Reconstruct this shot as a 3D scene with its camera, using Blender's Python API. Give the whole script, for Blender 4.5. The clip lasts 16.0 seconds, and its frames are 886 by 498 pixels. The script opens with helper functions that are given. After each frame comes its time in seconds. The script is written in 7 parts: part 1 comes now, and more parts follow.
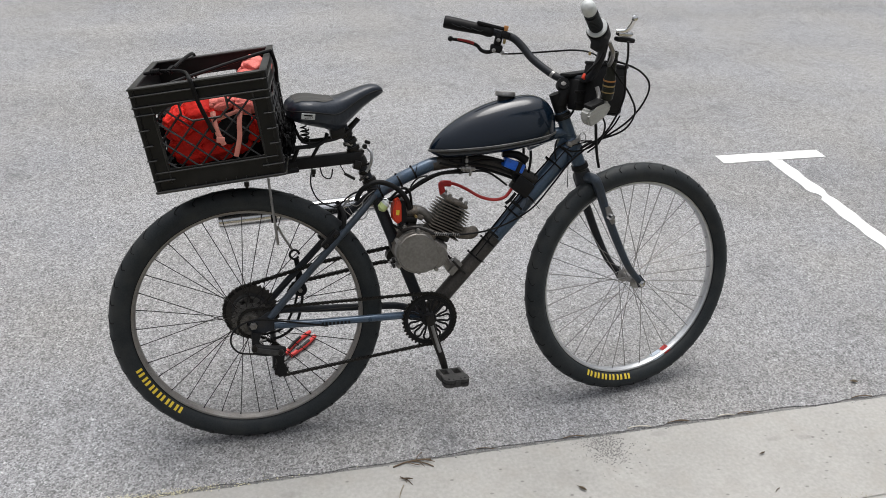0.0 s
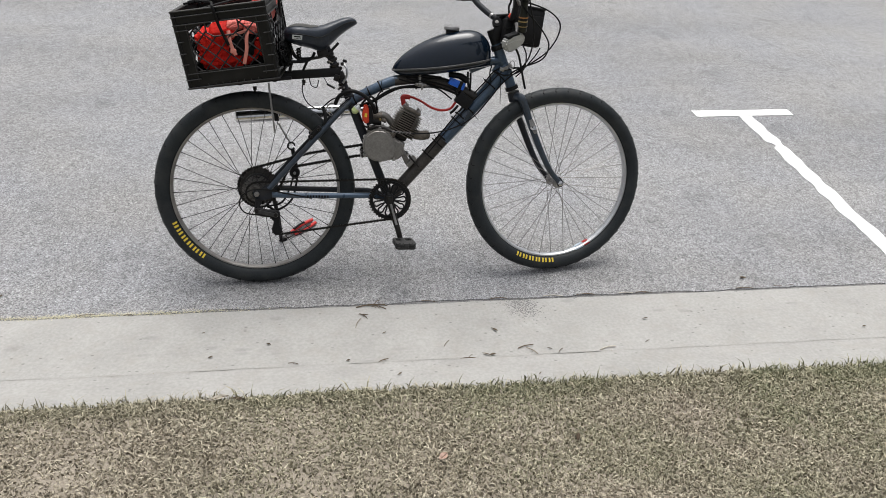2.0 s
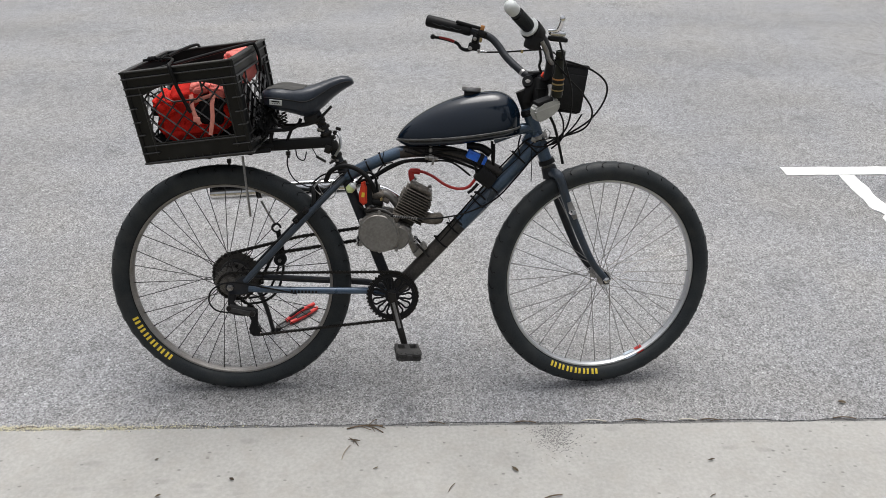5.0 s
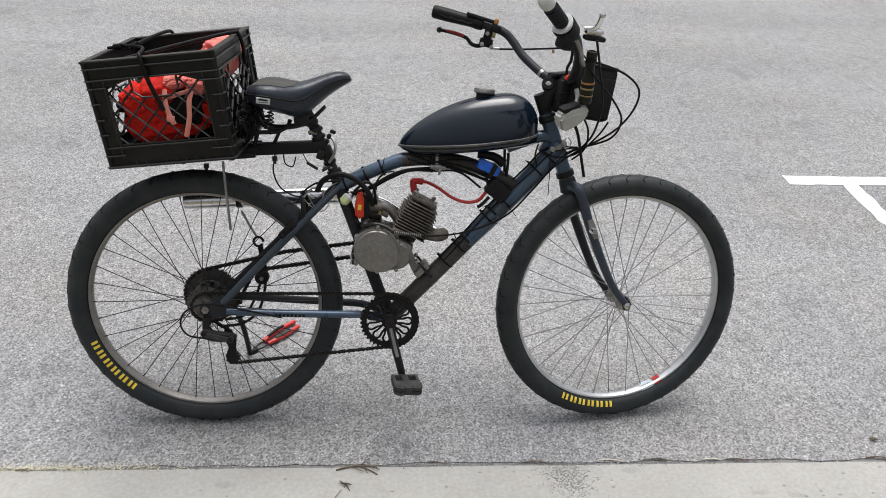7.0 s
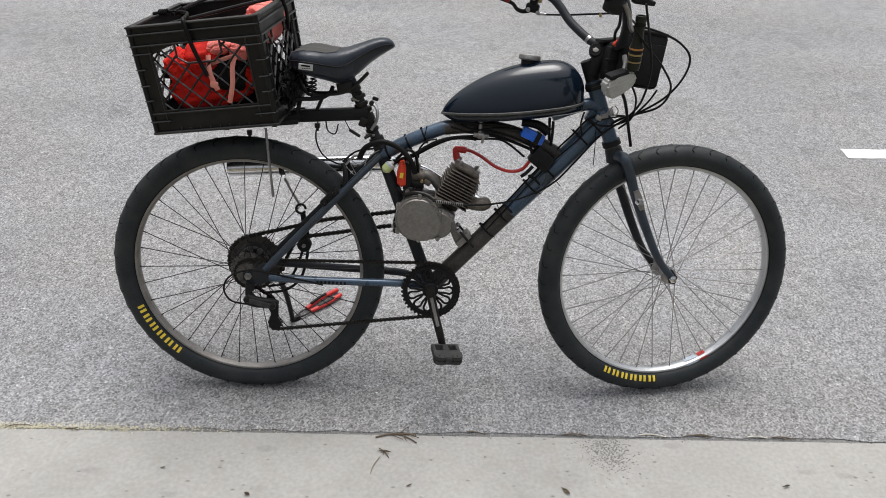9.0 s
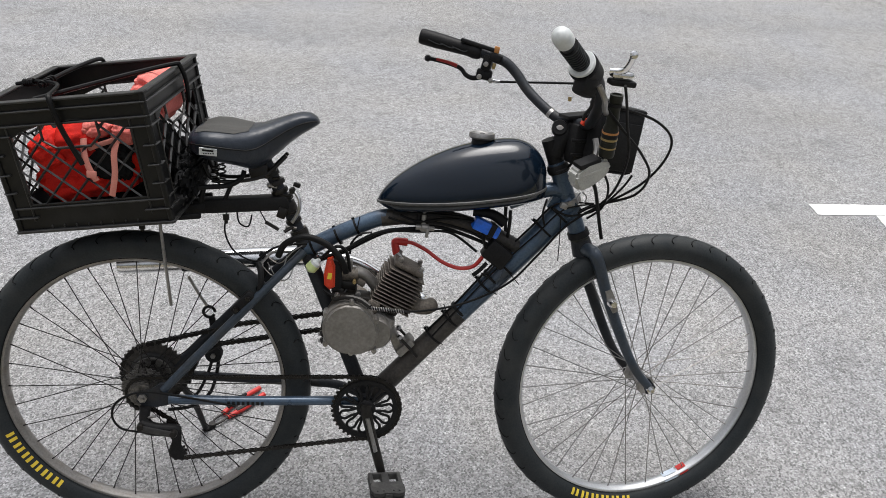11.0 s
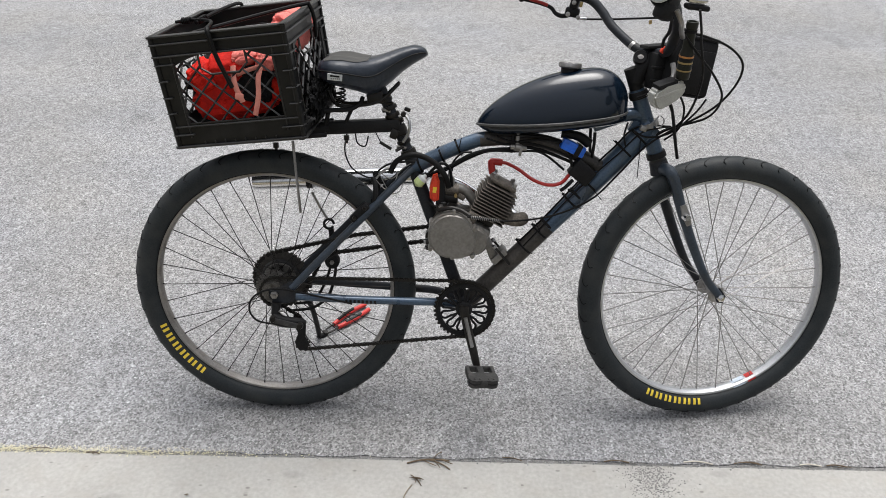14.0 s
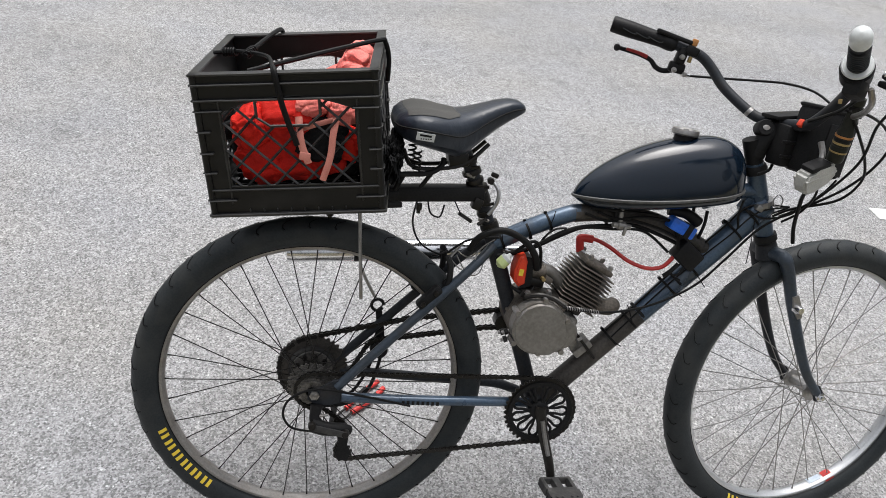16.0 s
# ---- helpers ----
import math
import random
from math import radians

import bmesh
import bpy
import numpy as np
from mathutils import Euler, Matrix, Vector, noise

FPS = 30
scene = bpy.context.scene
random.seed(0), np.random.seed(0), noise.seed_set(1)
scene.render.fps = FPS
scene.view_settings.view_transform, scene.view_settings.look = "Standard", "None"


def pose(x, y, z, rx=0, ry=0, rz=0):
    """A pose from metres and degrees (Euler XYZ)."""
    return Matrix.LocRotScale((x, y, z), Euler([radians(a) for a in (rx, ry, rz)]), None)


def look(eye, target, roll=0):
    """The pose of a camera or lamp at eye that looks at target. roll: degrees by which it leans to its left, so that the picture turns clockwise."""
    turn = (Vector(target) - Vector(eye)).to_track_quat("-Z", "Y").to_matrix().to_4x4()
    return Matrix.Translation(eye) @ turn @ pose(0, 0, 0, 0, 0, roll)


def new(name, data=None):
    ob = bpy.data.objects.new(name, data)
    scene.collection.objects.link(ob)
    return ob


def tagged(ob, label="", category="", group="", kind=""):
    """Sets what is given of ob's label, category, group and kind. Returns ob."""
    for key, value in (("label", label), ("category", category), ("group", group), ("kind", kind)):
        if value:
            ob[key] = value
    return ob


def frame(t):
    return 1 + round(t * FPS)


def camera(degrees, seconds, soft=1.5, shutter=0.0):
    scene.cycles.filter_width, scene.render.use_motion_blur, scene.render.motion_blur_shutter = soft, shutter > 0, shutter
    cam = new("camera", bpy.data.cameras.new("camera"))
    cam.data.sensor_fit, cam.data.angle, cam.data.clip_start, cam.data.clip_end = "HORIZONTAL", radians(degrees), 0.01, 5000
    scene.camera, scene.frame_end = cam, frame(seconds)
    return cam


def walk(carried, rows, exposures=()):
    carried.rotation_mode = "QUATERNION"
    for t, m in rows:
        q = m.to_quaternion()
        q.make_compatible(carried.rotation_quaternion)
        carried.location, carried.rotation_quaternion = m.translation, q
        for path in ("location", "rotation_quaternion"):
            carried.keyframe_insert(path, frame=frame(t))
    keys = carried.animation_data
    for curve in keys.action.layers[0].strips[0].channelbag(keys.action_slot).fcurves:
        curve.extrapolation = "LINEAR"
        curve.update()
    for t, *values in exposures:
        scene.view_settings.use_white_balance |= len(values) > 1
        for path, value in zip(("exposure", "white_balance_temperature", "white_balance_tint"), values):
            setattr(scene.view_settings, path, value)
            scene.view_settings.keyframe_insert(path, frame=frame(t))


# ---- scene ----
cam = camera(57.1, 16.0, soft=0.6)
PATH = [
    (0, (0.032, -1.624, 1.714), (0.47, 0.03, 0.678), 3.2),
    (0.5, (0.076, -1.874, 1.78), (0.507, -0.247, 0.701), 5.0),
    (1, (0.232, -2.072, 1.787), (0.529, -0.383, 0.757), 3.2),
    (1.5, (0.322, -2.289, 1.807), (0.545, -0.609, 0.745), 2.2),
    (2, (0.318, -2.496, 1.822), (0.555, -0.819, 0.757), 2.4),
    (2.5, (0.38, -2.576, 1.852), (0.634, -0.87, 0.84), 2.6),
    (3, (0.591, -2.548, 1.832), (0.846, -0.843, 0.818), 2.8),
    (3.5, (0.621, -2.43, 1.798), (0.85, -0.752, 0.735), 3.8),
    (4, (0.531, -2.189, 1.795), (0.722, -0.494, 0.75), 3.0),
    (4.5, (0.545, -2.045, 1.776), (0.623, -0.341, 0.732), 1.1),
    (4.7, (0.598, -1.969, 1.77), (0.643, -0.259, 0.733), 0.4),
    (6.8, (0.435, -1.582, 1.686), (0.549, 0.115, 0.633), 2.5),
    (7, (0.466, -1.581, 1.687), (0.616, 0.11, 0.63), 3.2),
    (7.5, (0.629, -1.66, 1.692), (0.769, 0.024, 0.621), 3.0),
    (8, (0.743, -1.731, 1.683), (0.817, -0.069, 0.573), 1.7),
    (8.5, (0.666, -1.701, 1.669), (0.706, -0.042, 0.553), 2.0),
    (9, (0.482, -1.571, 1.668), (0.517, 0.088, 0.552), 1.9),
    (9.5, (0.424, -1.471, 1.669), (0.431, 0.185, 0.548), 1.4),
    (10, (0.548, -1.245, 1.657), (0.525, 0.405, 0.528), 0.7),
    (10.2, (0.608, -1.168, 1.646), (0.606, 0.486, 0.522), 1.0),
    (12.3, (0.293, -1.162, 1.659), (0.708, 0.516, 0.654), 7.7),
    (12.5, (0.332, -1.177, 1.656), (0.76, 0.491, 0.639), 7.9),
    (13, (0.467, -1.281, 1.663), (0.785, 0.38, 0.596), 6.2),
    (13.5, (0.543, -1.371, 1.669), (0.694, 0.27, 0.535), 3.1),
    (14, (0.447, -1.456, 1.653), (0.431, 0.198, 0.53), 0.9),
    (14.5, (0.256, -1.552, 1.667), (0.111, 0.104, 0.555), 0.1),
    (15, (0.168, -1.51, 1.64), (-0.141, 0.137, 0.548), -0.6),
    (15.5, (0.121, -1.217, 1.616), (-0.045, 0.446, 0.518), 1.6),
    (15.7, (0.064, -1.109, 1.632), (0.117, 0.523, 0.477), 5.5),
    (16, (-0.015, -1.033, 1.579), (0.297, 0.608, 0.48), 8.7),
]
walk(cam, [(t, look(eye, target, roll)) for t, eye, target, roll in PATH], [(0, 0.06), (1, 0.12), (2, 0.11), (3, 0.07), (3.5, 0.0), (4, 0.0), (7, 0.18), (7.5, 0.2), (8, 0.1), (8.5, 0.08), (9, 0.06), (9.5, 0.1), (10, 0.22), (12.5, 0.08), (13.5, 0.14), (14, 0.26), (14.5, 0.25), (15, 0.22), (15.5, 0.25), (16, 0.32)])

# ---- world and light ----
world = bpy.data.worlds.new("overcast_sky")
scene.world = world
world.use_nodes = True
wn, wl = world.node_tree.nodes, world.node_tree.links
bg = wn["Background"]
sky = wn.new("ShaderNodeTexSky")
sky.sky_type = "NISHITA"
sky.sun_disc = False
sky.sun_elevation, sky.sun_rotation = radians(72), radians(10)
sky.dust_density, sky.ozone_density = 4.0, 1.0
grey = wn.new("ShaderNodeHueSaturation")
grey.inputs["Saturation"].default_value = 0.22
wl.new(sky.outputs[0], grey.inputs["Color"])
# an overcast sky is about three times as bright overhead as at the horizon
way, split, rise, dim = wn.new("ShaderNodeTexCoord"), wn.new("ShaderNodeSeparateXYZ"), wn.new("ShaderNodeMapRange"), wn.new("ShaderNodeVectorMath")
dim.operation = "SCALE"
rise.inputs["To Min"].default_value, rise.inputs["To Max"].default_value = 0.2, 1.5
wl.new(way.outputs["Generated"], split.inputs[0])
wl.new(split.outputs["Z"], rise.inputs[0])
wl.new(grey.outputs[0], dim.inputs[0])
wl.new(rise.outputs[0], dim.inputs["Scale"])
wl.new(dim.outputs[0], bg.inputs[0])
bg.inputs[1].default_value = 0.187
sun = new("sun", bpy.data.lights.new("sun", "SUN"))
sun.data.energy, sun.data.angle, sun.data.color = 1.4, radians(36), (1.0, 0.975, 0.945)
sun.matrix_world = look((0.9, 1.7, 8), (0.5, 0.3, 0))

# ---- materials ----


def material(name, c1, c2, rough=0.6, metal=0.0, coarse=6.0, fine=140.0, bump=0.15, dist=0.001, mix=0.5, coat=0.0, spec=0.5, dirt=None, dirt_amount=0.4, dirt_scale=9.0):
    """Principled surface whose colour wanders between c1 and c2 at two scales, with fine relief and optional dirt."""
    m = bpy.data.materials.new(name)
    m.use_nodes = True
    n, l = m.node_tree.nodes, m.node_tree.links
    p = n["Principled BSDF"]
    tc = n.new("ShaderNodeTexCoord")
    a, b = n.new("ShaderNodeTexNoise"), n.new("ShaderNodeTexNoise")
    a.inputs["Scale"].default_value, b.inputs["Scale"].default_value = coarse, fine
    a.inputs["Detail"].default_value, b.inputs["Detail"].default_value = 5, 3
    l.new(tc.outputs["Object"], a.inputs["Vector"])
    l.new(tc.outputs["Object"], b.inputs["Vector"])
    blend = n.new("ShaderNodeMath")
    blend.operation = "MULTIPLY_ADD"
    blend.inputs[1].default_value = mix
    half = n.new("ShaderNodeMath")
    half.operation = "MULTIPLY"
    half.inputs[1].default_value = 1 - mix
    l.new(a.outputs[0], half.inputs[0])
    l.new(b.outputs[0], blend.inputs[0])
    l.new(half.outputs[0], blend.inputs[2])
    ramp = n.new("ShaderNodeMapRange")
    ramp.inputs["From Min"].default_value, ramp.inputs["From Max"].default_value = 0.32, 0.68
    l.new(blend.outputs[0], ramp.inputs[0])
    col = n.new("ShaderNodeMix")
    col.data_type = "RGBA"
    col.inputs["A"].default_value, col.inputs["B"].default_value = (*c1, 1), (*c2, 1)
    l.new(ramp.outputs[0], col.inputs["Factor"])
    out = col.outputs["Result"]
    if dirt:
        d = n.new("ShaderNodeTexNoise")
        d.inputs["Scale"].default_value, d.inputs["Detail"].default_value = dirt_scale, 8
        l.new(tc.outputs["Object"], d.inputs["Vector"])
        r = n.new("ShaderNodeMapRange")
        r.inputs["From Min"].default_value, r.inputs["From Max"].default_value = 0.48, 0.72
        r.inputs["To Max"].default_value = dirt_amount
        l.new(d.outputs[0], r.inputs[0])
        over = n.new("ShaderNodeMix")
        over.data_type = "RGBA"
        over.inputs["B"].default_value = (*dirt, 1)
        l.new(out, over.inputs["A"])
        l.new(r.outputs[0], over.inputs["Factor"])
        out = over.outputs["Result"]
    l.new(out, p.inputs["Base Color"])
    rr = n.new("ShaderNodeMapRange")
    rr.inputs["To Min"].default_value, rr.inputs["To Max"].default_value = max(rough - 0.1, 0.03), min(rough + 0.1, 1)
    l.new(a.outputs[0], rr.inputs[0])
    l.new(rr.outputs[0], p.inputs["Roughness"])
    p.inputs["Metallic"].default_value = metal
    p.inputs["Coat Weight"].default_value = coat
    p.inputs["Coat Roughness"].default_value = 0.08
    p.inputs["Specular IOR Level"].default_value = spec
    if bump:
        bn = n.new("ShaderNodeBump")
        bn.inputs["Strength"].default_value, bn.inputs["Distance"].default_value = bump, dist
        l.new(b.outputs[0], bn.inputs["Height"])
        l.new(bn.outputs[0], p.inputs["Normal"])
    return m


def asphalt_material():
    """Weathered asphalt: pale and dark stones a few millimetres across in a grey binder, with broad worn tracks."""
    m = bpy.data.materials.new("asphalt")
    m.use_nodes = True
    n, l = m.node_tree.nodes, m.node_tree.links
    p = n["Principled BSDF"]
    tc = n.new("ShaderNodeTexCoord")
    stones = n.new("ShaderNodeTexVoronoi")
    stones.inputs["Scale"].default_value = 205
    l.new(tc.outputs["Object"], stones.inputs["Vector"])
    bw = n.new("ShaderNodeRGBToBW")
    l.new(stones.outputs["Color"], bw.inputs[0])
    grit = n.new("ShaderNodeTexNoise")
    grit.inputs["Scale"].default_value, grit.inputs["Detail"].default_value = 210, 2
    l.new(tc.outputs["Object"], grit.inputs["Vector"])
    broad = n.new("ShaderNodeTexNoise")
    broad.inputs["Scale"].default_value, broad.inputs["Detail"].default_value = 0.9, 5
    stretch = n.new("ShaderNodeMapping")
    stretch.inputs["Scale"].default_value = (0.35, 1.2, 1)
    l.new(tc.outputs["Object"], stretch.inputs[0])
    l.new(stretch.outputs[0], broad.inputs["Vector"])
    mid = n.new("ShaderNodeTexNoise")
    mid.inputs["Scale"].default_value, mid.inputs["Detail"].default_value = 14, 6
    l.new(tc.outputs["Object"], mid.inputs["Vector"])

    def ramp(src, lo, hi, a, b):
        r = n.new("ShaderNodeMapRange")
        for key, v in (("From Min", lo), ("From Max", hi), ("To Min", a), ("To Max", b)):
            r.inputs[key].default_value = v
        l.new(src, r.inputs[0])
        return r.outputs[0]

    def mul(a, b):
        q = n.new("ShaderNodeMath")
        q.operation = "MULTIPLY"
        l.new(a, q.inputs[0])
        l.new(b, q.inputs[1])
        return q.outputs[0]

    v = mul(ramp(bw.outputs[0], 0.15, 0.85, 0.124, 0.338), ramp(grit.outputs[0], 0.32, 0.68, 0.77, 1.23))
    v = mul(v, ramp(broad.outputs[0], 0.3, 0.7, 0.84, 1.14))
    v = mul(v, ramp(mid.outputs[0], 0.3, 0.7, 0.93, 1.07))
    mottle = n.new("ShaderNodeTexNoise")
    mottle.inputs["Scale"].default_value, mottle.inputs["Detail"].default_value = 34, 3
    l.new(tc.outputs["Object"], mottle.inputs["Vector"])
    v = mul(v, ramp(mottle.outputs[0], 0.32, 0.68, 0.895, 1.105))
    spots = n.new("ShaderNodeTexNoise")
    spots.inputs["Scale"].default_value, spots.inputs["Detail"].default_value = 4.2, 4
    l.new(tc.outputs["Object"], spots.inputs["Vector"])
    v = mul(v, ramp(spots.outputs[0], 0.60, 0.72, 1.0, 0.84))
    # sparse paler stones standing out of the binder
    pale = n.new("ShaderNodeTexVoronoi")
    pale.inputs["Scale"].default_value = 85
    l.new(tc.outputs["Object"], pale.inputs["Vector"])
    pick = n.new("ShaderNodeSeparateColor")
    l.new(pale.outputs["Color"], pick.inputs[0])
    v = mul(v, ramp(mul(ramp(pick.outputs[0], 0.80, 0.84, 0.0, 1.0), ramp(pale.outputs["Distance"], 0.22, 0.34, 1.0, 0.0)), 0.0, 1.0, 1.0, 1.55))
    v = mul(v, ramp(mul(ramp(pick.outputs[1], 0.80, 0.84, 0.0, 1.0), ramp(pale.outputs["Distance"], 0.22, 0.38, 1.0, 0.0)), 0.0, 1.0, 1.0, 0.55))
    # the binder wanders between a warm and a cool grey
    hue = n.new("ShaderNodeTexNoise")
    hue.inputs["Scale"].default_value, hue.inputs["Detail"].default_value = 1.7, 3
    l.new(tc.outputs["Object"], hue.inputs["Vector"])
    cast = n.new("ShaderNodeMix")
    cast.data_type = "RGBA"
    cast.inputs["A"].default_value, cast.inputs["B"].default_value = (1.012, 1.0, 0.982, 1), (0.988, 0.997, 1.026, 1)
    l.new(ramp(hue.outputs[0], 0.35, 0.65, 0.0, 1.0), cast.inputs["Factor"])
    tint = n.new("ShaderNodeVectorMath")
    tint.operation = "SCALE"
    l.new(cast.outputs["Result"], tint.inputs[0])
    l.new(v, tint.inputs["Scale"])
    l.new(tint.outputs[0], p.inputs["Base Color"])
    p.inputs["Roughness"].default_value = 0.85
    p.inputs["Specular IOR Level"].default_value = 0.35
    bn = n.new("ShaderNodeBump")
    bn.inputs["Strength"].default_value, bn.inputs["Distance"].default_value = 0.8, 0.003
    l.new(grit.outputs[0], bn.inputs["Height"])
    l.new(bn.outputs[0], p.inputs["Normal"])
    return m


def blade_material():
    """Mown lawn grass: each blade its own shade of straw or green; the greens gather in patches and along the kerb."""
    m = bpy.data.materials.new("grass_blades")
    m.use_nodes = True
    n, l = m.node_tree.nodes, m.node_tree.links
    p = n["Principled BSDF"]
    geo, tc = n.new("ShaderNodeNewGeometry"), n.new("ShaderNodeTexCoord")
    patch = n.new("ShaderNodeTexNoise")
    patch.inputs["Scale"].default_value, patch.inputs["Detail"].default_value = 3.2, 6
    l.new(tc.outputs["Object"], patch.inputs["Vector"])
    lush = n.new("ShaderNodeMapRange")
    lush.inputs["From Min"].default_value, lush.inputs["From Max"].default_value = 0.36, 0.66
    lush.inputs["To Max"].default_value = 0.75
    l.new(patch.outputs[0], lush.inputs[0])
    sep = n.new("ShaderNodeSeparateXYZ")
    l.new(tc.outputs["Object"], sep.inputs[0])
    edge = n.new("ShaderNodeMapRange")
    edge.inputs["From Min"].default_value, edge.inputs["From Max"].default_value = -0.80, -0.62
    edge.inputs["To Max"].default_value = 0.28
    l.new(sep.outputs["Y"], edge.inputs[0])
    green = n.new("ShaderNodeMath")
    green.operation, green.use_clamp = "ADD", True
    # greener along the kerb's far end, dry and thin at the other
    far = n.new("ShaderNodeMapRange")
    far.inputs["From Min"].default_value, far.inputs["From Max"].default_value = -0.2, 2.6
    far.inputs["To Min"].default_value, far.inputs["To Max"].default_value = 0.35, 1.15
    l.new(sep.outputs["X"], far.inputs[0])
    thrive = n.new("ShaderNodeMath")
    thrive.operation = "MULTIPLY"
    l.new(lush.outputs[0], thrive.inputs[0])
    l.new(far.outputs[0], thrive.inputs[1])
    l.new(thrive.outputs[0], green.inputs[0])
    l.new(edge.outputs[0], green.inputs[1])

    def shades(steps):
        r = n.new("ShaderNodeValToRGB")
        e = r.color_ramp.elements
        e[0].color, e[1].color = (*steps[0], 1), (*steps[-1], 1)
        e.new(0.35).color, e.new(0.7).color = (*steps[1], 1), (*steps[2], 1)
        l.new(geo.outputs["Random Per Island"], r.inputs[0])
        return r.outputs[0]

    straw = shades([(0.15, 0.127, 0.094), (0.255, 0.22, 0.167), (0.37, 0.328, 0.25), (0.48, 0.432, 0.336)])
    fresh = shades([(0.065, 0.078, 0.036), (0.125, 0.139, 0.068), (0.215, 0.218, 0.124), (0.35, 0.338, 0.222)])
    col = n.new("ShaderNodeMix")
    col.data_type = "RGBA"
    l.new(green.outputs[0], col.inputs["Factor"])
    l.new(straw, col.inputs["A"])
    l.new(fresh, col.inputs["B"])
    l.new(col.outputs["Result"], p.inputs["Base Color"])
    p.inputs["Roughness"].default_value = 0.7
    p.inputs["Specular IOR Level"].default_value = 0.25
    return m


def flecks(m, scale, share, size, factor, stretch=(1, 1, 1)):
    """Scatters small darker or paler marks over a material's colour."""
    n, l = m.node_tree.nodes, m.node_tree.links
    p = n["Principled BSDF"]
    base = p.inputs["Base Color"].links[0].from_socket
    tc, mp, v, pick = n.new("ShaderNodeTexCoord"), n.new("ShaderNodeMapping"), n.new("ShaderNodeTexVoronoi"), n.new("ShaderNodeSeparateColor")
    mp.inputs["Scale"].default_value = stretch
    v.inputs["Scale"].default_value = scale
    l.new(tc.outputs["Object"], mp.inputs[0])
    l.new(mp.outputs[0], v.inputs["Vector"])
    l.new(v.outputs["Color"], pick.inputs[0])
    few, near, both, out = n.new("ShaderNodeMapRange"), n.new("ShaderNodeMapRange"), n.new("ShaderNodeMath"), n.new("ShaderNodeVectorMath")
    few.inputs["From Min"].default_value, few.inputs["From Max"].default_value = 1 - share, 1 - share * 0.6
    near.inputs["From Min"].default_value, near.inputs["From Max"].default_value = size, size * 0.5
    l.new(pick.outputs[0], few.inputs[0])
    l.new(v.outputs["Distance"], near.inputs[0])
    both.operation, out.operation = "MULTIPLY", "SCALE"
    l.new(few.outputs[0], both.inputs[0])
    l.new(near.outputs[0], both.inputs[1])
    strength = n.new("ShaderNodeMapRange")
    strength.inputs["To Min"].default_value, strength.inputs["To Max"].default_value = 1.0, factor
    l.new(both.outputs[0], strength.inputs[0])
    l.new(base, out.inputs[0])
    l.new(strength.outputs[0], out.inputs["Scale"])
    l.new(out.outputs[0], p.inputs["Base Color"])


ASPHALT = asphalt_material()
BLADES = blade_material()
CONCRETE = material("kerb_concrete", (0.268, 0.263, 0.248), (0.358, 0.351, 0.333), 0.9, coarse=5, fine=90, bump=0.22, dist=0.0015, mix=0.55, dirt=(0.27, 0.25, 0.215), dirt_amount=0.28, dirt_scale=16, spec=0.3)
flecks(CONCRETE, 70, 0.10, 0.30, 0.62, (0.6, 1, 1))
flecks(CONCRETE, 26, 0.16, 0.34, 0.86, (0.35, 1, 1))
flecks(CONCRETE, 11, 0.25, 0.45, 0.94, (0.5, 1, 1))
LIP_TONE = material("kerb_lip_tone", (0.24, 0.232, 0.214), (0.33, 0.32, 0.30), 0.95, 0, 20, 200, 0.3, spec=0.2)
SOIL = material("lawn_soil", (0.17, 0.147, 0.115), (0.33, 0.292, 0.236), 0.95, coarse=8, fine=160, bump=0.6, dist=0.006, spec=0.2)
THATCH = material("lawn_thatch", (0.15, 0.14, 0.085), (0.28, 0.25, 0.17), 0.95, coarse=7, fine=140, bump=0.6, dist=0.008, spec=0.2)
FAR_LAWN = material("far_lawn", (0.13, 0.14, 0.06), (0.24, 0.21, 0.12), 0.95, coarse=0.8, fine=30, bump=0.5, dist=0.02, spec=0.2)
ROAD_WHITE = material("road_paint_white", (0.62, 0.62, 0.61), (0.80, 0.80, 0.79), 0.8, coarse=12, fine=160, bump=0.5, dist=0.002, dirt=(0.36, 0.36, 0.36), dirt_amount=0.5, dirt_scale=40)
ROAD_YELLOW = material("road_paint_yellow", (0.62, 0.38, 0.09), (0.72, 0.47, 0.14), 0.8, coarse=5, fine=160, bump=0.5, dist=0.002, dirt=(0.3, 0.28, 0.25), dirt_amount=0.7, dirt_scale=14)
CAST_IRON = material("cast_iron", (0.07, 0.068, 0.066), (0.13, 0.125, 0.12), 0.75, 0.3, 9, 60, 0.5, 0.004)
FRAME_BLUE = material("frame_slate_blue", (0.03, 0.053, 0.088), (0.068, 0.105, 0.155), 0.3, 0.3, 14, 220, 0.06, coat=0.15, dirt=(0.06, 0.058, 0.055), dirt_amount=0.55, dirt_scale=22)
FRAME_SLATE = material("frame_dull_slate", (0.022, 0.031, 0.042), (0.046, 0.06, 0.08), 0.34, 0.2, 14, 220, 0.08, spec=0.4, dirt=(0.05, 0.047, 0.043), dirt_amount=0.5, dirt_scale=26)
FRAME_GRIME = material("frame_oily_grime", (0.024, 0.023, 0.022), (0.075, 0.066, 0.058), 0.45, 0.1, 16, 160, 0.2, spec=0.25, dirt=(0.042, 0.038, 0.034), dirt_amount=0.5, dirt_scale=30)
FRAME_DARK = material("frame_dark_slate", (0.014, 0.016, 0.02), (0.03, 0.033, 0.039), 0.5, 0.1, 14, 220, 0.08, spec=0.2, dirt=(0.04, 0.035, 0.03), dirt_amount=0.5, dirt_scale=26)
